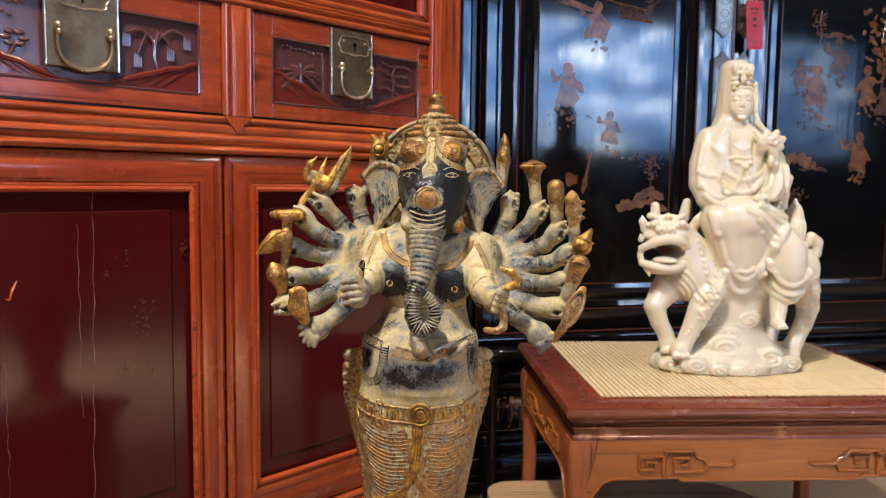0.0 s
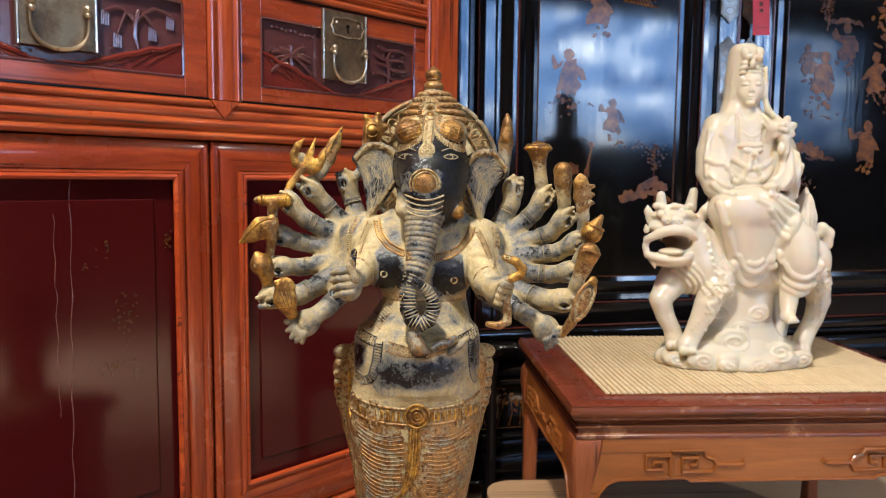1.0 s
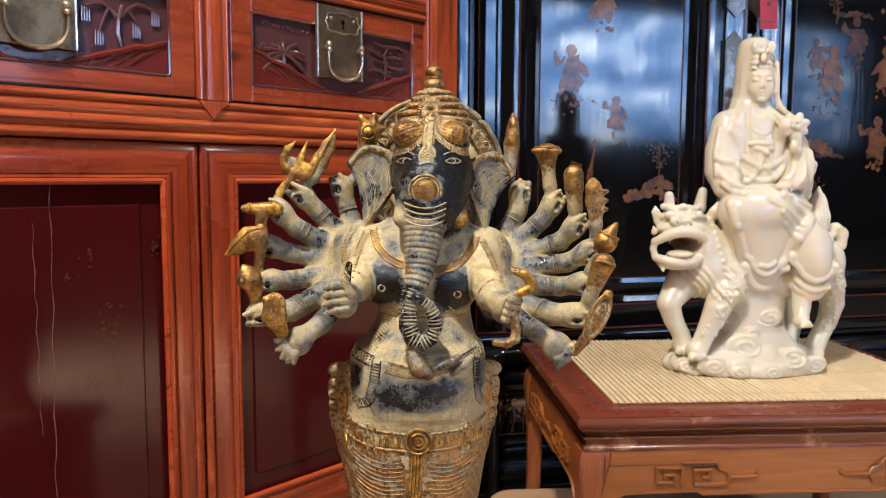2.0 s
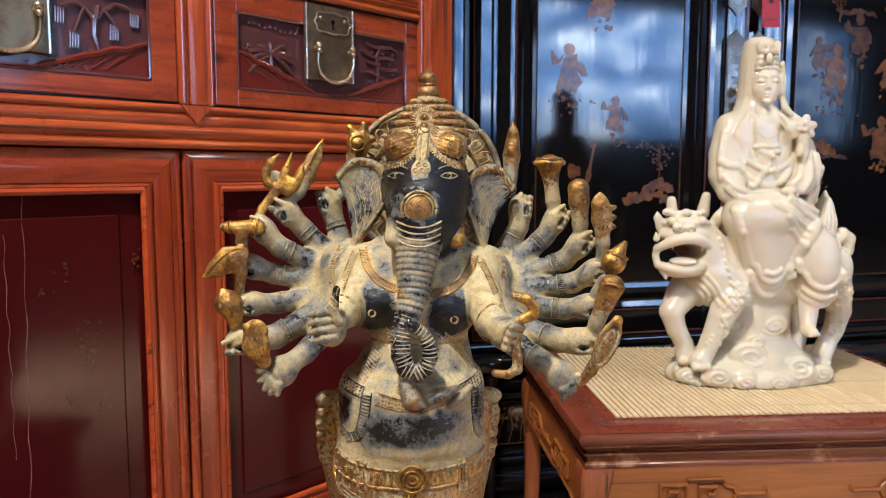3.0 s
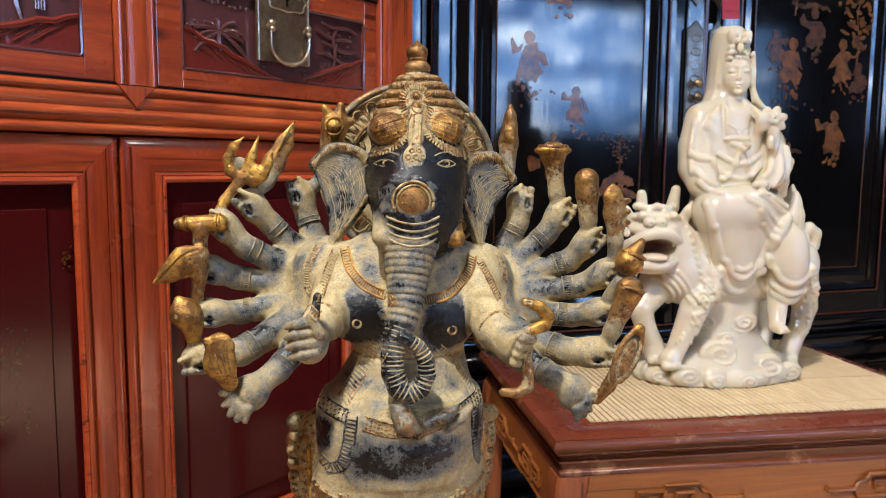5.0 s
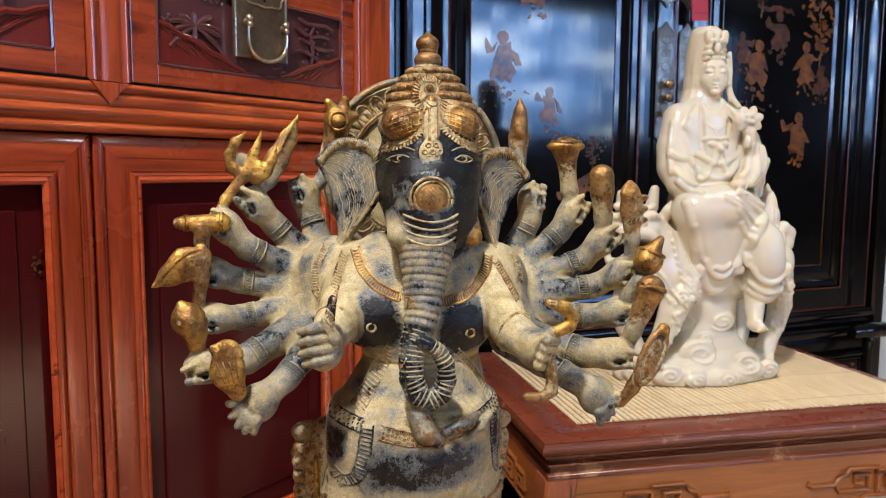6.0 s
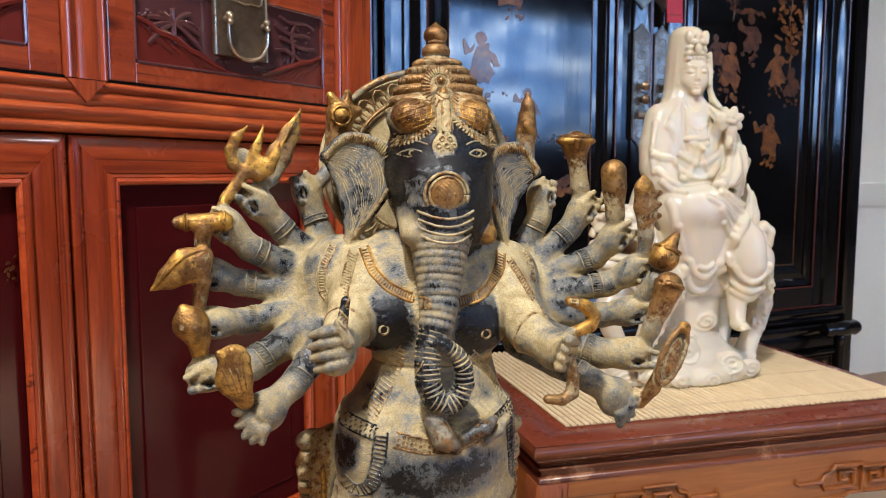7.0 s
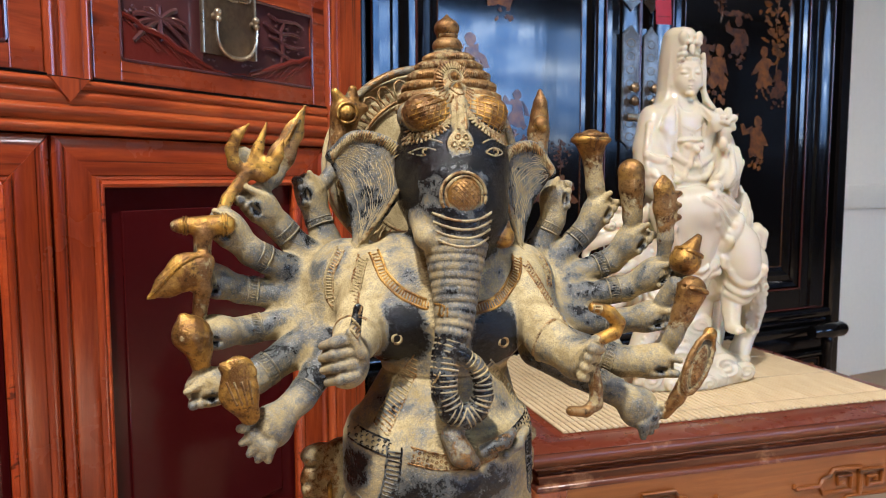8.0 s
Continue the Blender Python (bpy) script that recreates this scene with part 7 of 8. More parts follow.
for cx, cz, r, n_ in ((0.624, 0.446, 0.036, 1), (0.560, 0.416, 0.028, 1), (0.519, 0.412, 0.022, 1), (0.604, 0.408, 0.020, -1), (0.662, 0.406, 0.022, 1), (0.706, 0.428, 0.030, -1), (0.752, 0.414, 0.024, -1), (0.672, 0.496, 0.029, -1), (0.602, 0.494, 0.026, 1), (0.640, 0.470, 0.016, 1)):
    y = po.front(cx, cz) or 1.40
    po.egg((cx, y + 0.006, cz), (r, 0.0105, r * 0.66), 0.0014)
    for turns, r_ in ((1.7, 0.0021),):
        spiral = []
        for i in range(34):
            w = n_ * (2.6 - i / 33 * turns * 2 * math.pi)
            q = r * 0.86 * (1 - 0.80 * i / 33)
            spiral.append((cx + q * math.cos(w), cz + 0.66 * q * math.sin(w)))
        po.drape(spiral, r_, 0.0016, W0, 0.1, 1)
# the beast's body and legs
po.path([(0.560, 1.443, 0.580), (0.610, 1.450, 0.562), (0.690, 1.455, 0.562), (0.748, 1.459, 0.578), (0.786, 1.461, 0.592)], [0.052, 0.046, 0.042, 0.046, 0.044], 0.010)
po.path([(0.538, 1.450, 0.575), (0.515, 1.440, 0.548), (0.4925, 1.428, 0.521), (0.503, 1.430, 0.490), (0.519, 1.432, 0.462), (0.523, 1.430, 0.443)], [0.034, 0.028, 0.0205, 0.0170, 0.0155, 0.0185], 0.008)
po.path([(0.603, 1.425, 0.575), (0.588, 1.410, 0.548), (0.571, 1.403, 0.515), (0.555, 1.403, 0.478), (0.543, 1.402, 0.452), (0.535, 1.400, 0.440)], [0.034, 0.0285, 0.0225, 0.0175, 0.0160, 0.0190], 0.008)
po.path([(0.786, 1.462, 0.590), (0.806, 1.461, 0.552), (0.815, 1.460, 0.514), (0.806, 1.457, 0.482), (0.790, 1.452, 0.455), (0.776, 1.446, 0.432)], [0.042, 0.029, 0.0210, 0.0175, 0.0165, 0.0185], 0.008)
po.path([(0.755, 1.484, 0.560), (0.747, 1.486, 0.520), (0.755, 1.484, 0.470), (0.745, 1.480, 0.435)], [0.034, 0.022, 0.016, 0.017], 0.008)
for p in ((0.523, 1.428, 0.440), (0.535, 1.398, 0.437), (0.774, 1.444, 0.430)):
    for s in (-0.010, 0.0, 0.010):
        po.egg((p[0] + s - 0.004, p[1] - 0.012, p[2] - 0.004), (0.0075, 0.009, 0.0075), 0.003)
# curls of hair on the shoulder and the hock, scales down the legs
for cx, cz, r in ((0.594, 0.562, 0.015), (0.578, 0.546, 0.011), (0.606, 0.545, 0.010), (0.588, 0.534, 0.009), (0.806, 0.566, 0.013), (0.815, 0.547, 0.010), (0.800, 0.545, 0.010)):
    po.drape([(cx + r * (1 - i / 16) * math.cos(i * 0.6), cz + r * (1 - i / 16) * math.sin(i * 0.6)) for i in range(15)], 0.0026, 0.0012, W0, 0.0, 1)
rnd = random.Random(5)
for k in range(60):
    f = rnd.random()
    leg_ = ((0.584, 0.545), (0.553, 0.470)) if k % 2 else ((0.812, 0.555), (0.796, 0.465))
    cx = leg_[0][0] + (leg_[1][0] - leg_[0][0]) * f + rnd.uniform(-0.013, 0.013)
    cz = leg_[0][1] + (leg_[1][1] - leg_[0][1]) * f
    y = po.front(cx, cz)
    if y and y < 1.48:
        po.egg((cx, y, cz), (0.0040, 0.0020, 0.0046), 0.0012)
# neck and the roaring head: a broad arched lip over an open mouth
po.path([(0.568, 1.443, 0.585), (0.545, 1.437, 0.630)], [0.047, 0.042], 0.010)
po.egg((0.518, 1.434, 0.655), (0.047, 0.040, 0.034), 0.008)
po.egg((0.502, 1.410, 0.657), (0.043, 0.026, 0.015), 0.006)
po.egg((0.506, 1.414, 0.676), (0.043, 0.024, 0.012), 0.006)
po.egg((0.498, 1.408, 0.595), (0.037, 0.028, 0.012), 0.005)
po.egg((0.548, 1.425, 0.618), (0.022, 0.030, 0.030), 0.006)
po.egg((0.502, 1.394, 0.6265), (0.0340, 0.044, 0.0175), 0.003, cut=True)
sl, x_, y_, z_ = po.cells(np.array((0.502, 1.405, 0.627)), np.array((0.502, 1.405, 0.627)), 0.05)
po.tags[0][sl] = np.clip(1.6 - 1.25 * np.sqrt(((x_ - 0.502) / 0.035) ** 2 + ((y_ - 1.430) / 0.032) ** 2 + ((z_ - 0.627) / 0.018) ** 2), 0, 1)
po.egg((0.498, 1.398, 0.6120), (0.022, 0.026, 0.0070), 0.002)
lip = [(0.457 + 0.090 * i / 16, 0.6330 + 0.0190 * math.sin(math.pi * i / 16) ** 0.85) for i in range(17)]
po.path([(x, 1.408 - 0.022 * math.sin(math.pi * i / 16) ** 0.7, z) for i, (x, z) in enumerate(lip)], [0.0070 + 0.0022 * math.sin(math.pi * i / 16) for i in range(17)], 0.0030)
low = [(0.459 + 0.078 * i / 16, 0.6050 - 0.0070 * math.sin(math.pi * i / 16)) for i in range(17)]
po.path([(x, 1.406 - 0.022 * math.sin(math.pi * i / 16) ** 0.7, z) for i, (x, z) in enumerate(low)], 0.0074, 0.0035)
po.path([(0.458, 1.410, 0.634), (0.455, 1.412, 0.620), (0.459, 1.410, 0.606)], [0.0065, 0.0055, 0.0065], 0.003)
po.path([(0.547, 1.415, 0.634), (0.551, 1.418, 0.620), (0.540, 1.412, 0.606)], [0.0075, 0.0060, 0.0070], 0.003)
for x, z, dz in ((0.478, 0.646, -0.013), (0.529, 0.644, -0.015), (0.472, 0.600, 0.011), (0.526, 0.600, 0.012)):
    po.rod((x, 1.396, z), (x, 1.394, z + dz), 0.0038, 0.0012, 0.001)
for x in (0.484, 0.504):
    po.egg((x, 1.388, 0.6690), (0.0100, 0.0090, 0.0080), 0.003)
    po.egg((x, 1.3795, 0.6670), (0.0030, 0.0040, 0.0024), 0.001, cut=True)
for x in (0.476, 0.527):
    po.egg((x, 1.396, 0.6800), (0.0090, 0.0080, 0.0075), 0.002)
    po.drape([(x - 0.013, 0.6850), (x - 0.004, 0.6905), (x + 0.006, 0.6905), (x + 0.014, 0.6850)], 0.0044, 0.0025, W0, 0.1, 3)
for k in range(7):
    po.egg((0.474 + 0.0100 * k, 1.405 + 0.003 * abs(k - 3), 0.692 + 0.002 * math.cos(k * 2.0)), (0.0080, 0.0085, 0.0065), 0.002)
po.rod((0.488, 1.428, 0.686), (0.485, 1.424, 0.713), 0.0110, 0.0078, 0.004)
po.rod((0.549, 1.444, 0.690), (0.553, 1.442, 0.720), 0.0115, 0.0078, 0.004)
po.path([(0.560, 1.428, 0.668), (0.568, 1.422, 0.686), (0.572, 1.422, 0.702)], [0.011, 0.0095, 0.002], 0.003, flat=(1, 0.6, 1))
po.path([(0.466, 1.418, 0.670), (0.459, 1.416, 0.684), (0.458, 1.416, 0.694)], [0.010, 0.007, 0.002], 0.003, flat=(1, 0.6, 1))
po.path([(0.468, 1.402, 0.594), (0.469, 1.396, 0.582)], [0.007, 0.0018], 0.002)
po.path([(0.455, 1.408, 0.650), (0.453, 1.406, 0.660)], [0.006, 0.002], 0.002)
# the mane combed back over the neck
for k in range(9):
    fold([(0.556 + 0.003 * k, 0.672 - 0.012 * k), (0.574 + 0.004 * k, 0.650 - 0.013 * k), (0.590 + 0.004 * k, 0.612 - 0.010 * k)], 0.0032, 0.0022, 0.1)
for k in range(4):
    fold([(0.540 - 0.010 * k, 0.588 - 0.004 * k), (0.560 - 0.006 * k, 0.566 - 0.005 * k), (0.572 - 0.010 * k, 0.540 - 0.003 * k)], 0.0026, 0.0026, 0.2)
# curled tail and the ribbed, leaf-shaped tuft
po.path([(0.806, 1.470, 0.602), (0.826, 1.468, 0.622), (0.826, 1.463, 0.642), (0.812, 1.458, 0.652), (0.804, 1.456, 0.642)], [0.015, 0.0135, 0.0130, 0.0115, 0.0085], 0.004)
po.path([(0.772, 1.462, 0.638), (0.775, 1.460, 0.672), (0.777, 1.460, 0.700), (0.778, 1.460, 0.728)], [0.026, 0.0245, 0.0165, 0.0025], 0.006)
for k in (-2, -1, 0, 1, 2):
    fold([(0.772 + k * 0.009, 0.652), (0.776 + k * 0.0078, 0.684), (0.778 + k * 0.002, 0.716)], 0.0018, 0.0012, 0.1)

# the seated rider: hips, the near knee raised under smooth cloth, the far knee lower
po.egg((0.656, 1.436, 0.672), (0.078, 0.050, 0.042), 0.008)
po.path([(0.705, 1.432, 0.682), (0.650, 1.404, 0.690), (0.602, 1.396, 0.688)], [0.040, 0.041, 0.036], 0.010)
po.path([(0.603, 1.396, 0.686), (0.622, 1.406, 0.640), (0.645, 1.412, 0.590)], [0.036, 0.034, 0.026], 0.010)
po.path([(0.702, 1.436, 0.668), (0.734, 1.410, 0.630), (0.738, 1.404, 0.592), (0.738, 1.408, 0.556)], [0.042, 0.037, 0.034, 0.026], 0.008)
po.loft([(0.550, 0.652, 1.416, 0.014, 0.012), (0.560, 0.650, 1.415, 0.028, 0.016), (0.585, 0.647, 1.413, 0.038, 0.024), (0.615, 0.646, 1.412, 0.046, 0.030), (0.650, 0.650, 1.413, 0.056, 0.036), (0.690, 0.652, 1.418, 0.062, 0.040)], 0.010)
po.egg((0.735, 1.398, 0.610), (0.033, 0.030, 0.044), 0.006)
po.path([(0.730, 1.412, 0.550), (0.724, 1.402, 0.518), (0.718, 1.390, 0.498)], [0.019, 0.0155, 0.0125], 0.004)
po.egg((0.715, 1.382, 0.493), (0.0125, 0.021, 0.0095), 0.004)
for k in range(5):
    po.egg((0.706 + 0.0046 * k, 1.363 + 0.0015 * k, 0.490), (0.0030, 0.0050, 0.0038), 0.001)
po.loft([(0.690, 0.652, 1.448, 0.070, 0.044), (0.720, 0.652, 1.448, 0.065, 0.043), (0.760, 0.651, 1.447, 0.060, 0.041), (0.800, 0.648, 1.446, 0.063, 0.040), (0.824, 0.645, 1.445, 0.066, 0.038), (0.840, 0.643, 1.444, 0.064, 0.036), (0.854, 0.641, 1.443, 0.054, 0.031), (0.865, 0.640, 1.442, 0.038, 0.026), (0.874, 0.640, 1.441, 0.026, 0.021), (0.885, 0.641, 1.440, 0.0165, 0.0165)], 0.008)
# wide sleeves: one arm down to the knee, one bent over the lap
po.path([(0.594, 1.446, 0.838), (0.585, 1.440, 0.792), (0.581, 1.428, 0.756), (0.583, 1.410, 0.730), (0.590, 1.396, 0.712)], [0.026, 0.029, 0.029, 0.024, 0.0150], 0.006)
po.path([(0.578, 1.436, 0.790), (0.572, 1.438, 0.760), (0.570, 1.438, 0.738)], [0.022, 0.016, 0.008], 0.005)
po.path([(0.692, 1.446, 0.842), (0.711, 1.438, 0.800), (0.717, 1.425, 0.766), (0.705, 1.408, 0.744), (0.680, 1.394, 0.733)], [0.025, 0.027, 0.027, 0.021, 0.0130], 0.006)
po.path([(0.718, 1.432, 0.766), (0.727, 1.428, 0.736), (0.730, 1.430, 0.706)], [0.022, 0.016, 0.010], 0.005)
# the fingers on the knee and on the lap
for c in ((0.588, 1.380, 0.704), (0.668, 1.382, 0.730)):
    po.egg(c, (0.0140, 0.0090, 0.0080), 0.003)
    for k in range(4):
        po.rod((c[0] + 0.002, c[1] - 0.004, c[2] + 0.005 - 0.0042 * k), (c[0] - 0.004 + 0.006 * k, c[1] - 0.008, c[2] - 0.012 - 0.0012 * k), 0.0031, 0.0023, 0.0008)

# head, turned a little to the room; veil and crown
HC = Vector((0.6465, 1.4410, 0.0))
HR, HF = Vector((0.972, -0.236, 0.0)), Vector((-0.236, -0.972, 0.0))


def hp(a, b, z):
    p = HC + HR * a + HF * b
    return (p.x, p.y, z)


po.loft([(0.858, 0.636, 1.450, 0.046, 0.030), (0.868, 0.638, 1.451, 0.038, 0.029), (0.886, 0.640, 1.454, 0.0325, 0.031), (0.912, 0.6415, 1.454, 0.0315, 0.034), (0.942, 0.641, 1.451, 0.0310, 0.034), (0.962, 0.640, 1.448, 0.0290, 0.032), (0.976, 0.639, 1.446, 0.0270, 0.029), (0.984, 0.639, 1.446, 0.0235, 0.024), (0.989, 0.639, 1.446, 0.017, 0.017)], 0.005)
po.path([hp(0.001, 0.042, 0.942), hp(0.001, 0.043, 0.905), hp(0.0, 0.042, 0.872)], [0.0225, 0.0270, 0.0250], 0.003, cut=True)
po.path([(0.643, 1.442, 0.890), (0.642, 1.438, 0.858), (0.642, 1.438, 0.830)], [0.0170, 0.0185, 0.030], 0.006)
po.egg(hp(0, 0.004, 0.9100), (0.0262, 0.0300, 0.0360), 0.002, turn=(0, 0, -13.6))
po.egg(hp(0, 0.012, 0.8930), (0.0195, 0.0220, 0.0190), 0.006, turn=(0, 0, -13.6))
for s in (-1, 1):
    po.egg(hp(s * 0.0115, 0.0195, 0.8995), (0.0100, 0.0090, 0.0095), 0.005)
    po.egg(hp(s * 0.0100, 0.0360, 0.9150), (0.0080, 0.0050, 0.0046), 0.005, cut=True)
    po.egg(hp(s * 0.0100, 0.0280, 0.9130), (0.0070, 0.0048, 0.0042), 0.0015, turn=(0, 0, -13.6))
    ex = hp(s * 0.0100, 0.030, 0)[0]
    crease([(ex - 0.0072, 0.9108), (ex, 0.9092), (ex + 0.0072, 0.9108)], 0.0011, 0.0008)
    po.drape([(ex - 0.0085, 0.9200), (ex, 0.9235), (ex + 0.0085, 0.9200)], 0.0012, 0.0014, W0, 0.2, 3)
    # the veil's edge beside the cheek, flowing out on the shoulder
    po.path([hp(s * 0.0265, 0.012, 0.945), hp(s * 0.0290, 0.010, 0.915), hp(s * 0.0290, 0.008, 0.888), hp(s * 0.0340, 0.010, 0.870), hp(s * 0.0440, 0.014, 0.858)], [0.0035, 0.0042, 0.0048, 0.0060, 0.0048], 0.003)
    # long ear lobes
    po.path([hp(s * 0.0245, 0.010, 0.915), hp(s * 0.0250, 0.012, 0.895)], [0.0040, 0.0050], 0.002)
    po.egg(hp(s * 0.0115, 0.0250, 0.9680), (0.0082, 0.0070, 0.0125), 0.003, turn=(0, s * 14, 0))
    po.egg(hp(s * 0.0040, 0.0290, 0.9660), (0.0030, 0.0050, 0.0070), 0.001, cut=True)
po.path([hp(0.0, 0.0315, 0.9170), hp(0.0, 0.0345, 0.9035)], [0.0022, 0.0034], 0.0026)
for s in (-1, 1):
    po.egg(hp(s * 0.0034, 0.0345, 0.9010), (0.0024, 0.0026, 0.0022), 0.001)
po.egg(hp(0, 0.0330, 0.8925), (0.0058, 0.0030, 0.0018), 0.0010)
po.egg(hp(0, 0.0325, 0.8882), (0.0046, 0.0030, 0.0019), 0.0010)
xm_ = hp(0, 0.034, 0)[0]
crease([(xm_ - 0.0062, 0.8907), (xm_, 0.8900), (xm_ + 0.0062, 0.8907)], 0.0008, 0.0006)
po.egg(hp(0, 0.0290, 0.8795), (0.0080, 0.0060, 0.0052), 0.004)
for row, (z0, rx, n_, r_) in enumerate(((0.9330, 0.0225, 13, 0.0030), (0.9410, 0.0225, 11, 0.0036), (0.9500, 0.0205, 9, 0.0038), (0.9590, 0.0160, 6, 0.0036))):
    for k in range(n_):
        w = math.pi * (0.05 + 0.90 * k / (n_ - 1))
        x = hp(-rx * math.cos(w), 0.026 * math.sin(w), 0)[0]
        y = po.front(x, z0)
        if y and y < 1.455:
            po.egg((x, y + 0.0004, z0 + 0.003 * math.sin(w)), (r_, r_ * 1.1, r_ * 1.25), 0.0009)
            if row == 0:
                po.egg((x, y + 0.0006, z0 - 0.0065 - 0.004 * (k % 2)), (0.0016, 0.0018, 0.0034), 0.0008)
po.egg(hp(0, 0.031, 0.9500), (0.0058, 0.0050, 0.0090), 0.0015)
# the flower held at the shoulder, on a closed hand
po.path([(0.706, 1.414, 0.776), (0.702, 1.406, 0.800), (0.698, 1.402, 0.818)], [0.0110, 0.0100, 0.0110], 0.004)
for k in range(3):
    po.rod((0.690, 1.396, 0.806 - 0.006 * k), (0.706, 1.398, 0.808 - 0.006 * k), 0.0034, 0.0030, 0.001)
for k in range(7):
    w = 2 * math.pi * k / 7 + 0.3
    po.egg((0.694 + 0.0155 * math.cos(w), 1.398, 0.835 + 0.0125 * math.sin(w)), (0.0120, 0.0055, 0.0080), 0.0012, turn=(0, -math.degrees(w), 0))
for k in range(5):
    w = 2 * math.pi * k / 5
    po.egg((0.693 + 0.0070 * math.cos(w), 1.391, 0.837 + 0.0060 * math.sin(w)), (0.0062, 0.0045, 0.0048), 0.0008)

# robe: the shawl's broad lapels, the bared breast with its necklace, the tied sash
laid([(0.612, 0.854), (0.604, 0.836), (0.603, 0.812), (0.603, 0.790), (0.600, 0.772)], [0.007, 0.0105, 0.0125, 0.0115, 0.0050], 0.0025)
laid([(0.597, 0.838), (0.594, 0.824), (0.601, 0.816)], [0.005, 0.008, 0.004], 0.002)
laid([(0.664, 0.856), (0.674, 0.836), (0.677, 0.810), (0.676, 0.786)], [0.007, 0.0095, 0.0100, 0.0060], 0.0025)
crease([(0.617, 0.858), (0.6165, 0.830), (0.619, 0.805), (0.622, 0.785)], 0.0030, 0.003)
crease([(0.660, 0.858), (0.664, 0.832), (0.663, 0.806), (0.660, 0.790)], 0.0028, 0.003)
for k in range(11):
    f = k / 10
    x, z = 0.625 + 0.034 * f, 0.828 - 0.0085 * math.sin(math.pi * f)
    po.egg((x, (po.front(x, z) or 1.405) + 0.0004, z), (0.0020, 0.0022, 0.0020), 0.0008)
for x, z in ((0.638, 0.8150), (0.642, 0.8125), (0.646, 0.8150), (0.642, 0.8070)):
    po.egg((x, (po.front(x, z) or 1.405) + 0.0004, z), (0.0018, 0.0022, 0.0026), 0.0008)
fold([(0.622, 0.803), (0.634, 0.806), (0.648, 0.803), (0.660, 0.806)], 0.0030, 0.0020, 0.1)
for s in (-1, 1):
    po.egg((0.645 + s * 0.0095, (po.front(0.645 + s * 0.0095, 0.795) or 1.402) + 0.001, 0.7950), (0.0095, 0.0050, 0.0055), 0.0020, turn=(0, s * -14, 0))
po.egg((0.645, (po.front(0.645, 0.792) or 1.402), 0.7930), (0.0045, 0.0050, 0.0052), 0.0012)
for a, b, c, sag in ((0.612, 0.684, 0.780, 0.018), (0.608, 0.682, 0.758, 0.020)):
    fold([(a + (b - a) * i / 6, c - sag * math.sin(math.pi * i / 6)) for i in range(7)], 0.0030, 0.0036, 0.30)
fold([(0.645, 0.790), (0.640, 0.770), (0.632, 0.752), (0.622, 0.738)], 0.0034, 0.003, 0.1)
fold([(0.648, 0.788), (0.652, 0.768), (0.660, 0.752)], 0.0030, 0.003, 0.1)
# folds of the two sleeves
for line, r_ in (
    ([(0.574, 0.830), (0.566, 0.800), (0.561, 0.772), (0.562, 0.748)], 0.0036),
    ([(0.562, 0.778), (0.575, 0.770), (0.588, 0.772), (0.598, 0.768)], 0.0046),
    ([(0.566, 0.752), (0.576, 0.736), (0.592, 0.728), (0.612, 0.728)], 0.0040),
    ([(0.568, 0.734), (0.580, 0.720), (0.598, 0.716)], 0.0036),
    ([(0.596, 0.764), (0.604, 0.748), (0.618, 0.738)], 0.0038),
    ([(0.691, 0.800), (0.690, 0.778), (0.680, 0.758), (0.664, 0.744)], 0.0042),
    ([(0.701, 0.792), (0.701, 0.768), (0.690, 0.750), (0.676, 0.742)], 0.0040),
    ([(0.713, 0.792), (0.714, 0.764), (0.706, 0.744), (0.692, 0.730)], 0.0040),
    ([(0.728, 0.790), (0.730, 0.760), (0.726, 0.732), (0.716, 0.712)], 0.0040),
    ([(0.736, 0.770), (0.738, 0.740), (0.736, 0.712)], 0.0034),
    ([(0.680, 0.724), (0.694, 0.712), (0.712, 0.700), (0.730, 0.694)], 0.0038),
    ([(0.664, 0.716), (0.682, 0.706), (0.702, 0.692), (0.722, 0.682)], 0.0040),
):
    fold(line, r_, 0.0040, 0.32)
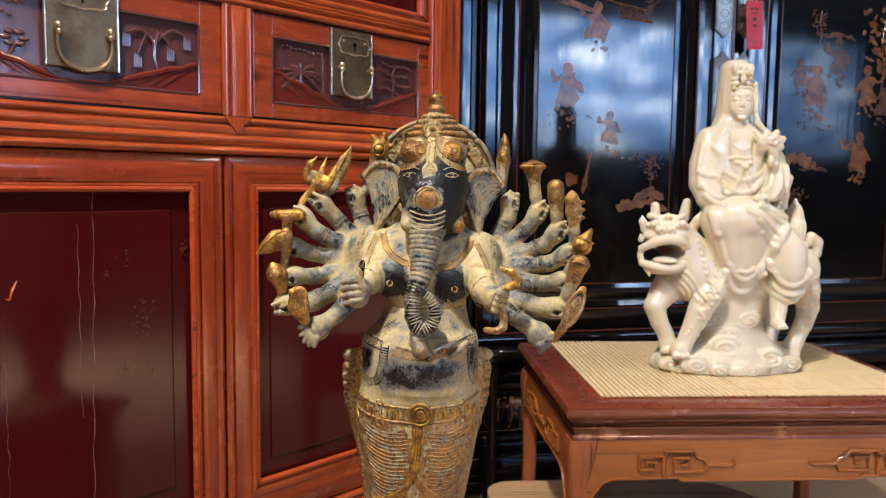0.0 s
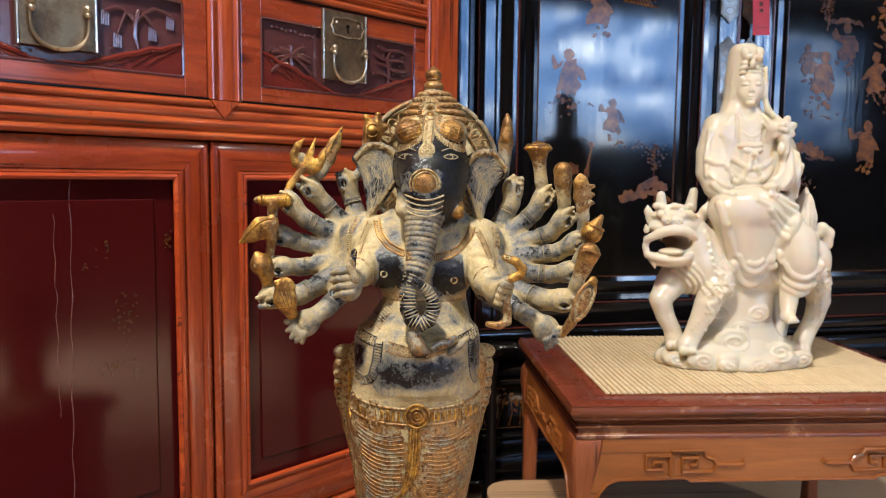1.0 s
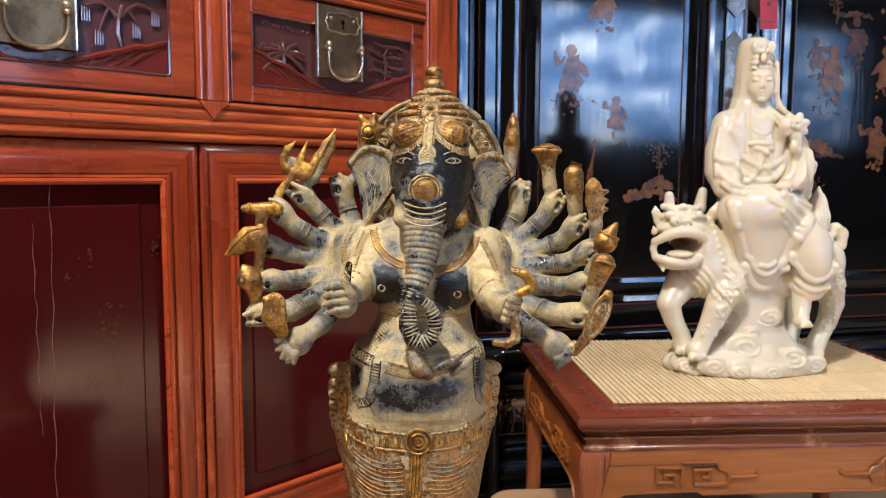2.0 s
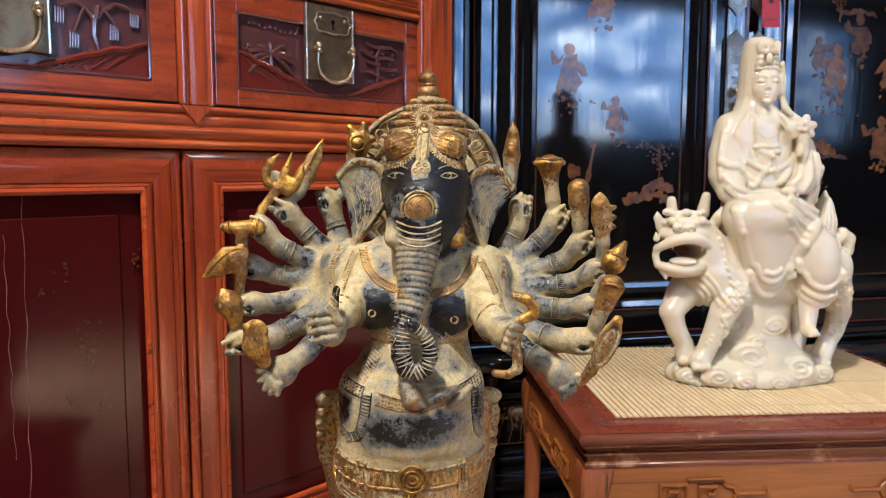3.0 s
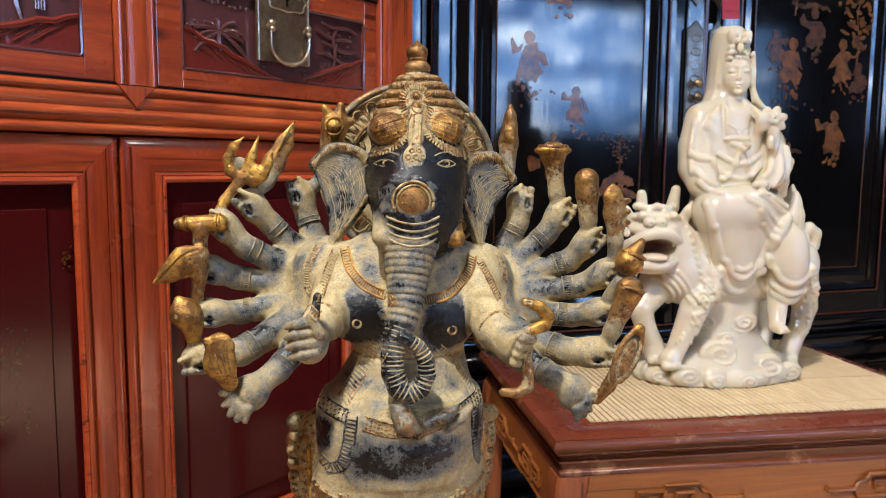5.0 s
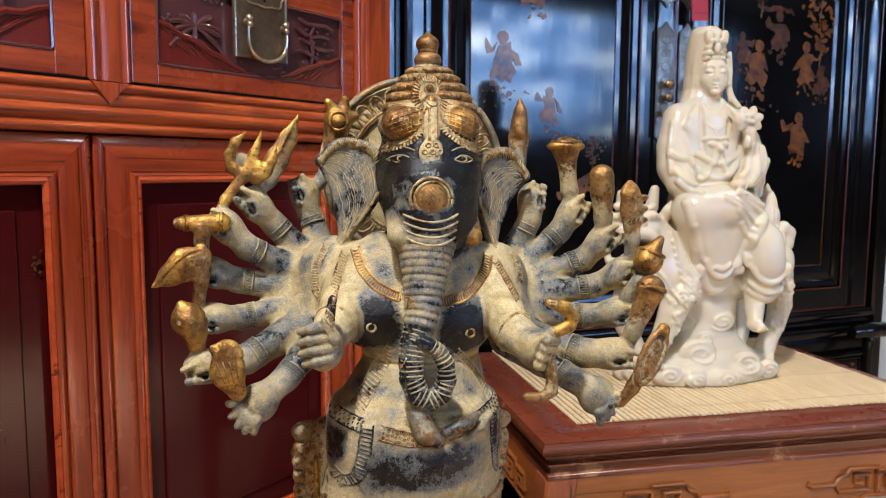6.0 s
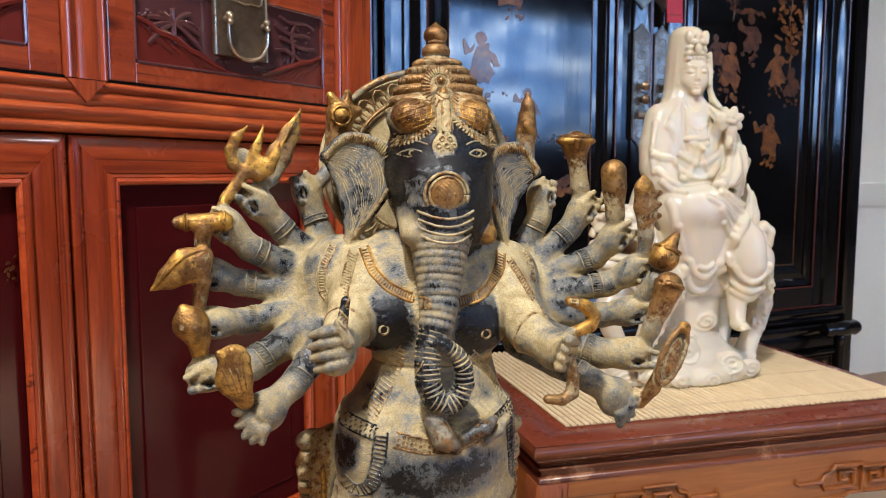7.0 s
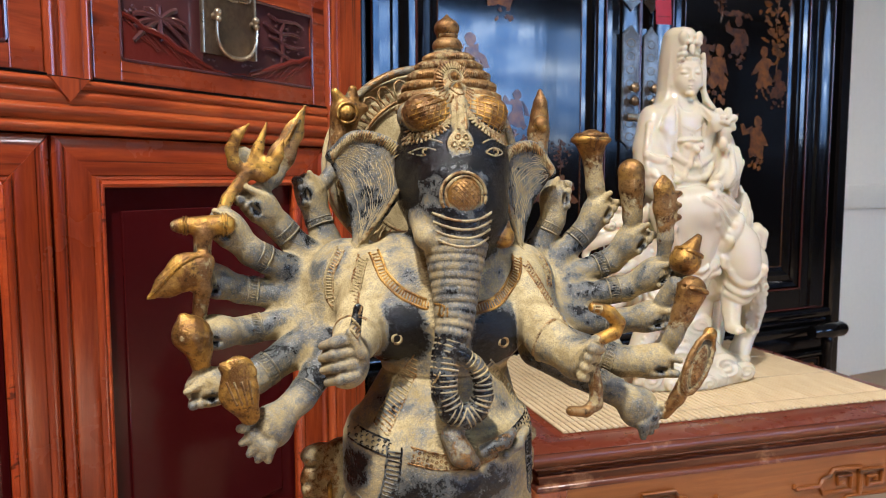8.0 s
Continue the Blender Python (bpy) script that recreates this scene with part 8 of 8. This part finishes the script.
# the knee cloth: smooth over the knee, pulled to the hip, scalloped at the hem
for line, r_ in (
    ([(0.574, 0.700), (0.578, 0.676), (0.590, 0.648), (0.602, 0.618), (0.612, 0.596), (0.608, 0.578)], 0.0052),
    ([(0.586, 0.664), (0.600, 0.634), (0.612, 0.608)], 0.0034),
    ([(0.612, 0.592), (0.622, 0.568), (0.640, 0.552), (0.656, 0.549), (0.672, 0.560), (0.682, 0.586)], 0.0046),
    ([(0.618, 0.606), (0.630, 0.584), (0.648, 0.574), (0.664, 0.580), (0.677, 0.600)], 0.0036),
    ([(0.636, 0.594), (0.650, 0.588), (0.664, 0.598)], 0.0026),
    ([(0.728, 0.676), (0.714, 0.654), (0.694, 0.630), (0.681, 0.606), (0.682, 0.586)], 0.0076),
    ([(0.640, 0.708), (0.664, 0.696), (0.688, 0.680), (0.712, 0.664)], 0.0036),
    ([(0.660, 0.690), (0.680, 0.672), (0.702, 0.654)], 0.0034),
    ([(0.672, 0.668), (0.688, 0.652), (0.700, 0.642)], 0.0030),
    ([(0.702, 0.640), (0.700, 0.612), (0.708, 0.582), (0.726, 0.566), (0.748, 0.566), (0.766, 0.586)], 0.0042),
    ([(0.697, 0.612), (0.700, 0.580), (0.716, 0.554), (0.738, 0.546), (0.758, 0.556)], 0.0038),
    ([(0.690, 0.588), (0.698, 0.566), (0.712, 0.548), (0.734, 0.535), (0.750, 0.535), (0.764, 0.556), (0.770, 0.590)], 0.0044),
    ([(0.766, 0.650), (0.772, 0.620), (0.770, 0.590)], 0.0040),
):
    fold(line, r_, 0.0046, 0.42)
# flat foot on the mat
zc = (po.lo[2] + po.h * np.arange(po.n[2])).astype(np.float32)[None, None, :]
po.d = np.maximum(po.d, (P_AT[2] - zc)).astype(np.float32)
statue_p = new("porcelain_statue", po.mesh("porcelain_statue", P_AT, [porcelain], relax=2))
statue_p.matrix_world = pose(*P_AT)
tagged(statue_p, "glossy white porcelain robed figure riding a horned beast", "statue")
del po

# ---- gilt pictures, lock plates, card and knobs on the black cabinet ----
PY = 0.0158


def slab(bm, outline, y0, y1):
    extrude(outline, lambda a, b, c: (a, c, b), (y0, y1), bm)


def oval(cx, cz, rx, rz, turn=0.0, n=14, rough=0.0, rnd=None):
    out = []
    for i in range(n):
        w = 2 * math.pi * i / n
        k = 1 + (rnd.uniform(-rough, rough) if rnd else 0)
        x, z = rx * k * math.cos(w), rz * k * math.sin(w)
        out.append((cx + x * math.cos(turn) - z * math.sin(turn), cz + x * math.sin(turn) + z * math.cos(turn)))
    return out


def gilt(name, pieces, mat_, seed, y=PY):
    """Ragged ovals of gilt laid on the lacquer; no two overlap in one plane."""
    rnd = random.Random(seed)
    bm = bmesh.new()
    for k, (cx, cz, rx, rz, turn) in enumerate(pieces):
        slab(bm, oval(cx, cz, rx, rz, radians(turn), 12, 0.22, rnd), y - 0.0006 - 0.00003 * k, y + 0.0008)
    return tagged(part(name, bm, mat_, black_cabinet, smooth=0), kind="stuff")


def gilt_figure(x, z, s, seed, lean=0, mat_=None):
    """A plain robed shape, broken into rubbed patches: head, coat, sleeves and legs."""
    rnd = random.Random(seed)
    k_ = lean or 1
    j = lambda v: v + rnd.uniform(-0.045, 0.045)
    bm = bmesh.new()

    def lay(pts, deep):
        slab(bm, [(x + a * s, z + b * s) for a, b in pts], PY - 0.0006 - 0.00004 * deep, PY + 0.0008)

    lay(oval(j(0.02 * k_), 0.40, 0.085, 0.095, 0.2 * k_, 14, 0.10, rnd), 1)
    # the coat, wider at the hem, its edge ragged
    left = [(-0.10, 0.31), (-0.13, 0.22), (-0.12, 0.10), (-0.15, 0.0), (-0.20, -0.10), (-0.19, -0.16)]
    right = [(0.17, -0.18), (0.20, -0.08), (0.15, 0.02), (0.12, 0.12), (0.13, 0.22), (0.09, 0.31)]
    hem = [(-0.10, -0.15), (-0.03, -0.20), (0.05, -0.16), (0.11, -0.21)]
    lay([(k_ * j(a), j(b)) for a, b in left + hem + right][::k_], 0)
    # one sleeve raised, one let down
    lay([(k_ * j(a), j(b)) for a, b in ((-0.10, 0.30), (-0.20, 0.26), (-0.29, 0.36), (-0.33, 0.32), (-0.27, 0.20), (-0.12, 0.18))][::k_], 2)
    lay([(k_ * j(a), j(b)) for a, b in ((0.10, 0.28), (0.22, 0.17), (0.27, 0.04), (0.20, 0.02), (0.12, 0.12))][::-k_], 3)
    # broken remains below the hem
    for i in range(9):
        lay(oval(rnd.uniform(-0.20, 0.22), rnd.uniform(-0.40, -0.21), rnd.uniform(0.012, 0.05), rnd.uniform(0.012, 0.05), rnd.uniform(0, 3), 9, 0.3, rnd), 4 + i)
    tagged(part("gilt_shape", bm, mat_ or gilt_paint, black_cabinet, smooth=0), kind="stuff")


# figures on the doors
gilt_figure(-0.052, 0.968, 0.150, 1, 1)
gilt_figure(0.060, 0.872, 0.120, 3, 1)
gilt_figure(0.016, 1.125, 0.130, 5, 1)
gilt_figure(0.632, 0.990, 0.160, 6, 1)
gilt_figure(0.590, 1.030, 0.110, 7, -1, gilt_dim)
gilt_figure(0.700, 1.072, 0.140, 8, 1, gilt_dim)
gilt_figure(0.795, 1.000, 0.150, 9, -1)
gilt_figure(0.774, 0.822, 0.155, 10, 1)
gilt_figure(0.845, 0.965, 0.110, 11, 1, gilt_dim)


def gilt_hill(x, z, w, h, seed, mat_=None):
    """A hill of ragged, slanting brush strokes."""
    rnd = random.Random(seed)
    strokes = []
    for k in range(11):
        f = (k + 0.5) / 11
        rise = math.sin(math.pi * f) ** 0.8
        strokes.append((x + w * (f - 0.5) + rnd.uniform(-0.02, 0.02) * w, z + h * rise * rnd.uniform(0.30, 0.62), w * rnd.uniform(0.05, 0.11), h * (0.16 + 0.36 * rise * rnd.random()), rnd.uniform(-55, -20)))
    return gilt("gilt_hill", strokes, mat_ or gilt_paint, seed + 300)


def gilt_tree(x, z, h, seed, mat_=None):
    """A thin trunk with a crown of many small gilt leaves."""
    rnd = random.Random(seed)
    bm = bmesh.new()
    for k in range(70):
        f = rnd.random()
        cx = x + rnd.gauss(0, 0.17) * h * (0.35 + f)
        cz = z + h * (0.25 + 0.75 * f)
        slab(bm, oval(cx, cz, rnd.uniform(0.012, 0.03) * h, rnd.uniform(0.03, 0.06) * h, rnd.uniform(0, 3), 6), PY - 0.0005, PY + 0.0006)
    tube([(x, PY, z), (x + 0.03 * h, PY, z + 0.3 * h), (x - 0.02 * h, PY, z + 0.6 * h), (x + 0.03 * h, PY, z + 0.95 * h)], 0.0014, 5, bm)
    return tagged(part("gilt_foliage", bm, mat_ or gilt_dim, black_cabinet, smooth=0), kind="stuff")


gilt_hill(0.150, 0.690, 0.130, 0.040, 20)
gilt_hill(0.170, 0.716, 0.080, 0.034, 22)
gilt_tree(0.172, 0.745, 0.085, 21)
gilt_hill(0.588, 0.806, 0.110, 0.040, 24)
gilt_hill(0.640, 0.796, 0.080, 0.012, 25, gilt_dim)
gilt_tree(0.585, 0.660, 0.090, 26)
gilt_tree(0.585, 0.580, 0.070, 27)
gilt_tree(0.835, 1.000, 0.220, 29, gilt_paint)
gilt_tree(0.640, 1.120, 0.090, 30)
gilt_hill(0.690, 1.140, 0.10, 0.014, 31, gilt_dim)
gilt("gilt_disc", [(-0.039, 0.763, 0.016, 0.017, 0)], gilt_paint, 40)
gilt("gilt_staff", [(0.001, 0.775, 0.003, 0.045, -12), (0.007, 0.822, 0.007, 0.008, 0), (-0.003, 0.752, 0.007, 0.020, -10)], gilt_paint, 41)
# the terrace with its railing and roof above the figures
bm = bmesh.new()
slab(bm, [(-0.09, 1.182), (0.02, 1.160), (0.028, 1.166), (-0.05, 1.190)], PY - 0.0006, PY + 0.0006)
for k in range(9):
    tube([(0.065 + 0.009 * k, PY, 1.184 - 0.001 * k), (0.083 + 0.009 * k, PY, 1.158 - 0.001 * k)], 0.0013, 5, bm)
tube([(0.058, PY, 1.190), (0.150, PY, 1.176)], 0.0022, 5, bm)
tube([(0.080, PY, 1.158), (0.165, PY, 1.148)], 0.0022, 5, bm)
part("gilt_terrace", bm, gilt_paint, black_cabinet, smooth=0)
gilt_tree(-0.085, 1.180, 0.080, 42)
gilt_tree(0.160, 1.160, 0.060, 43)
gilt("gilt_roof", [(0.045, 1.205, 0.022, 0.012, 0)], gilt_paint, 44)
# speckled gilt ground
for cx, cz, w_, n_, seed in ((-0.05, 0.905, 0.12, 14, 50), (0.09, 0.825, 0.08, 12, 51), (0.66, 0.905, 0.20, 16, 53)):
    rnd = random.Random(seed)
    bm = bmesh.new()
    for k in range(n_):
        slab(bm, oval(cx + rnd.uniform(-0.5, 0.5) * w_, cz + rnd.gauss(0, 0.008), rnd.uniform(0.001, 0.005), rnd.uniform(0.001, 0.0035), rnd.uniform(0, 3), 7), PY - 0.0004, PY + 0.0006)
    tagged(part("gilt_speck", bm, gilt_dim, black_cabinet, smooth=0), kind="stuff")
# painted drawers below
for k in range(4):
    xa = -0.295 + k * 0.336
    rnd = random.Random(60 + k)
    bm = bmesh.new()
    for j in range(60):
        f = rnd.random()
        slab(bm, oval(xa + 0.04 + 0.26 * f, 0.225 + rnd.gauss(0, 0.012), rnd.uniform(0.002, 0.007), rnd.uniform(0.002, 0.005), rnd.uniform(0, 3), 7), 0.0014, 0.0024)
    for j in range(9):
        x = xa + 0.05 + 0.028 * j
        tube([(x, 0.0018, 0.158), (x + rnd.uniform(-0.01, 0.02), 0.0018, 0.19), (x + rnd.uniform(-0.01, 0.035), 0.0018, 0.225)], 0.0012, 5, bm)
    tagged(part("gilt_bough", bm, gilt_paint, black_cabinet, smooth=0), kind="stuff")

# pewter lock plates either side of the door joint
def lock_plate(x0, x1, z0, z1, point_low=True, point_top=True):
    xm, w = (x0 + x1) / 2, (x1 - x0)
    top = [(x1, z1 - 0.022), (xm + w * 0.22, z1 - 0.012), (xm, z1), (xm - w * 0.22, z1 - 0.012), (x0, z1 - 0.022)] if point_top else [(x1, z1), (x0, z1)]
    low_ = [(x0, z0 + 0.022), (xm - w * 0.22, z0 + 0.012), (xm, z0), (xm + w * 0.22, z0 + 0.012), (x1, z0 + 0.022)] if point_low else [(x0, z0), (x1, z0)]
    bm = bmesh.new()
    slab(bm, top + low_, -0.0075, -0.0042)
    pl = part("lock_plate", bm, pewter, black_cabinet, "engraved pewter lock plate with pointed ends")
    bm = bmesh.new()
    rim = [(xm + (x - xm) * 0.88, -0.0078, (z0 + z1) / 2 + (z - (z0 + z1) / 2) * 0.97) for x, z in top + low_]
    tube(rim, 0.0010, 5, bm, closed=True)
    part("plate_rim", bm, pewter, pl)
    bm = bmesh.new()
    rnd = random.Random(int(x0 * 1000) + int(z0 * 100))
    for k in range(max(3, int((z1 - z0) / 0.03))):
        zc_ = z0 + 0.03 + k * 0.03
        if zc_ > z1 - 0.02:
            break
        for s in (-1, 1):
            tube([(xm + s * w * 0.26 * math.cos(q), -0.0078, zc_ + 0.009 * math.sin(q)) for q in [i * math.pi / 5 for i in range(10)]], 0.0009, 5, bm, closed=True)
    part("engraving", bm, aged_brass, pl)
    return pl


for x0, x1 in ((0.322, 0.3685), (0.3825, 0.4245)):
    lock_plate(x0, x1, 0.806, 1.087)
    lock_plate(x0, x1, 1.116, 1.40)
for xk in (0.346, 0.404):
    for zk in (0.915, 0.945):
        bm = lathe([(0.005, 0.0), (0.006, 0.008), (0.010, 0.012), (0.011, 0.018), (0.006, 0.023), (0.002, 0.0245)], 16)
        bmesh.ops.transform(bm, matrix=pose(xk, -0.0078, zk, 90), verts=bm.verts)
        part("stud", bm, aged_brass, black_cabinet, "dull brass stud")
part("hasp", box_mesh(0.330, 0.418, -0.020, -0.0135, 0.872, 0.888, 0.004), aged_brass, black_cabinet, "dull brass sliding bolt")

# the red card hanging from the lock
card = thing("red_card", BLACK @ pose(0.408, -0.034, 1.205, 0, -3.5, 0), "red paper price card hung on a gold thread", "card")
part("sheet", box_mesh(-0.0225, 0.0225, -0.0006, 0.0006, -0.117, 0.0), red_card, card)
part("thread", tube([(0.004, 0, -0.004), (0.008, -0.001, 0.01), (0.004, 0.006, 0.035), (0.0, 0.020, 0.055), (0.0, 0.027, 0.058)], 0.0012, 6), gold_thread, card, "gold thread loop")
for k, (zz, w_, h_) in enumerate(((-0.020, 0.026, 0.004), (-0.030, 0.020, 0.003), (-0.045, 0.010, 0.010), (-0.060, 0.010, 0.008), (-0.100, 0.034, 0.0015))):
    part("print_bar", box_mesh(-w_ / 2, w_ / 2, -0.0010, -0.0006, zz - h_ / 2, zz + h_ / 2), gilt_dim, card)

# turned knobs that stand before the base on short posts
def turned_knob(x, z, y=-0.055):
    kn = thing("turned_knob", BLACK @ pose(x, y, 0), "glossy black turned wooden knob on a slim post", "knob", group="knobs before the black cabinet")
    bm = lathe([(0.004, -0.066), (0.016, -0.062), (0.021, -0.048), (0.018, -0.030), (0.021, -0.022), (0.0225, 0.0), (0.021, 0.022), (0.018, 0.030), (0.021, 0.048), (0.016, 0.062), (0.004, 0.066)], 22)
    bmesh.ops.transform(bm, matrix=pose(0, 0, z, 0, 90), verts=bm.verts)
    part("knob", bm, black_lacquer, kn)
    part("post", lathe([(0.020, 0.0), (0.020, 0.03), (0.012, 0.05), (0.012, z - 0.05), (0.016, z - 0.03), (0.012, z - 0.016)], 18), black_wood, kn)


turned_knob(0.985, 0.338)
turned_knob(-0.250, 0.352)

# ---- gilt remains and marks on the red cabinet's panels ----
rnd = random.Random(17)
for door_, spots_ in ((door_l, ((-0.122, 0.552, 34, 0.016, 0.042), (-0.135, 0.483, 26, 0.036, 0.010), (-0.108, 0.478, 16, 0.008, 0.026), (-0.058, 0.650, 12, 0.008, 0.014), (-0.146, 0.640, 8, 0.008, 0.016), (-0.170, 0.620, 8, 0.014, 0.006))),):
    for cx, cz, n_, sx, sz in spots_:
        bm = bmesh.new()
        for k in range(n_):
            slab(bm, oval(cx + rnd.gauss(0, 0.5) * sx, cz + rnd.gauss(0, 0.5) * sz, rnd.uniform(0.0008, 0.0032), rnd.uniform(0.0006, 0.0018), rnd.uniform(0, 3), 6), 0.0116, 0.0126)
        tagged(part("gilt_fleck", bm, gilt_dim, door_, smooth=0), kind="stuff")
bm = bmesh.new()
tube([(-0.292, 0.0119, 0.598), (-0.288, 0.0119, 0.612), (-0.283, 0.0119, 0.622)], [0.0012, 0.0022, 0.0008], 6, bm)
tube([(-0.292, 0.0119, 0.598), (-0.297, 0.0119, 0.600)], [0.0012, 0.0008], 6, bm)
part("chip", bm, bead_wood, door_l, "bare chip in the lacquer")
# hairline cracks down the old lacquer
crack_line = paint("pale_crack", (0.26, 0.13, 0.11), (0.08, 0.02, 0.02), 0.5, 60, 0.1)
for x, za, zb, r_ in ((-0.186, 0.736, 0.300, 0.00055), (-0.208, 0.690, 0.430, 0.00042), (-0.300, 0.520, 0.330, 0.00035)):
    n_ = 26
    pts = [(x + 0.0012 * math.sin(i * 1.3 + x * 90) + rnd.uniform(-0.0006, 0.0006) - 0.010 * (i / n_ if za > 0.7 else 0), 0.0121 if za - (za - zb) * i / n_ < 0.707 else 0.0149, za - (za - zb) * i / n_) for i in range(n_ + 1)]
    bm = tube(pts, [r_ * rnd.uniform(0.3, 1.2) for _ in pts], 5)
    part("crack", bm, crack_line, door_l, "pale hairline crack in the lacquer")
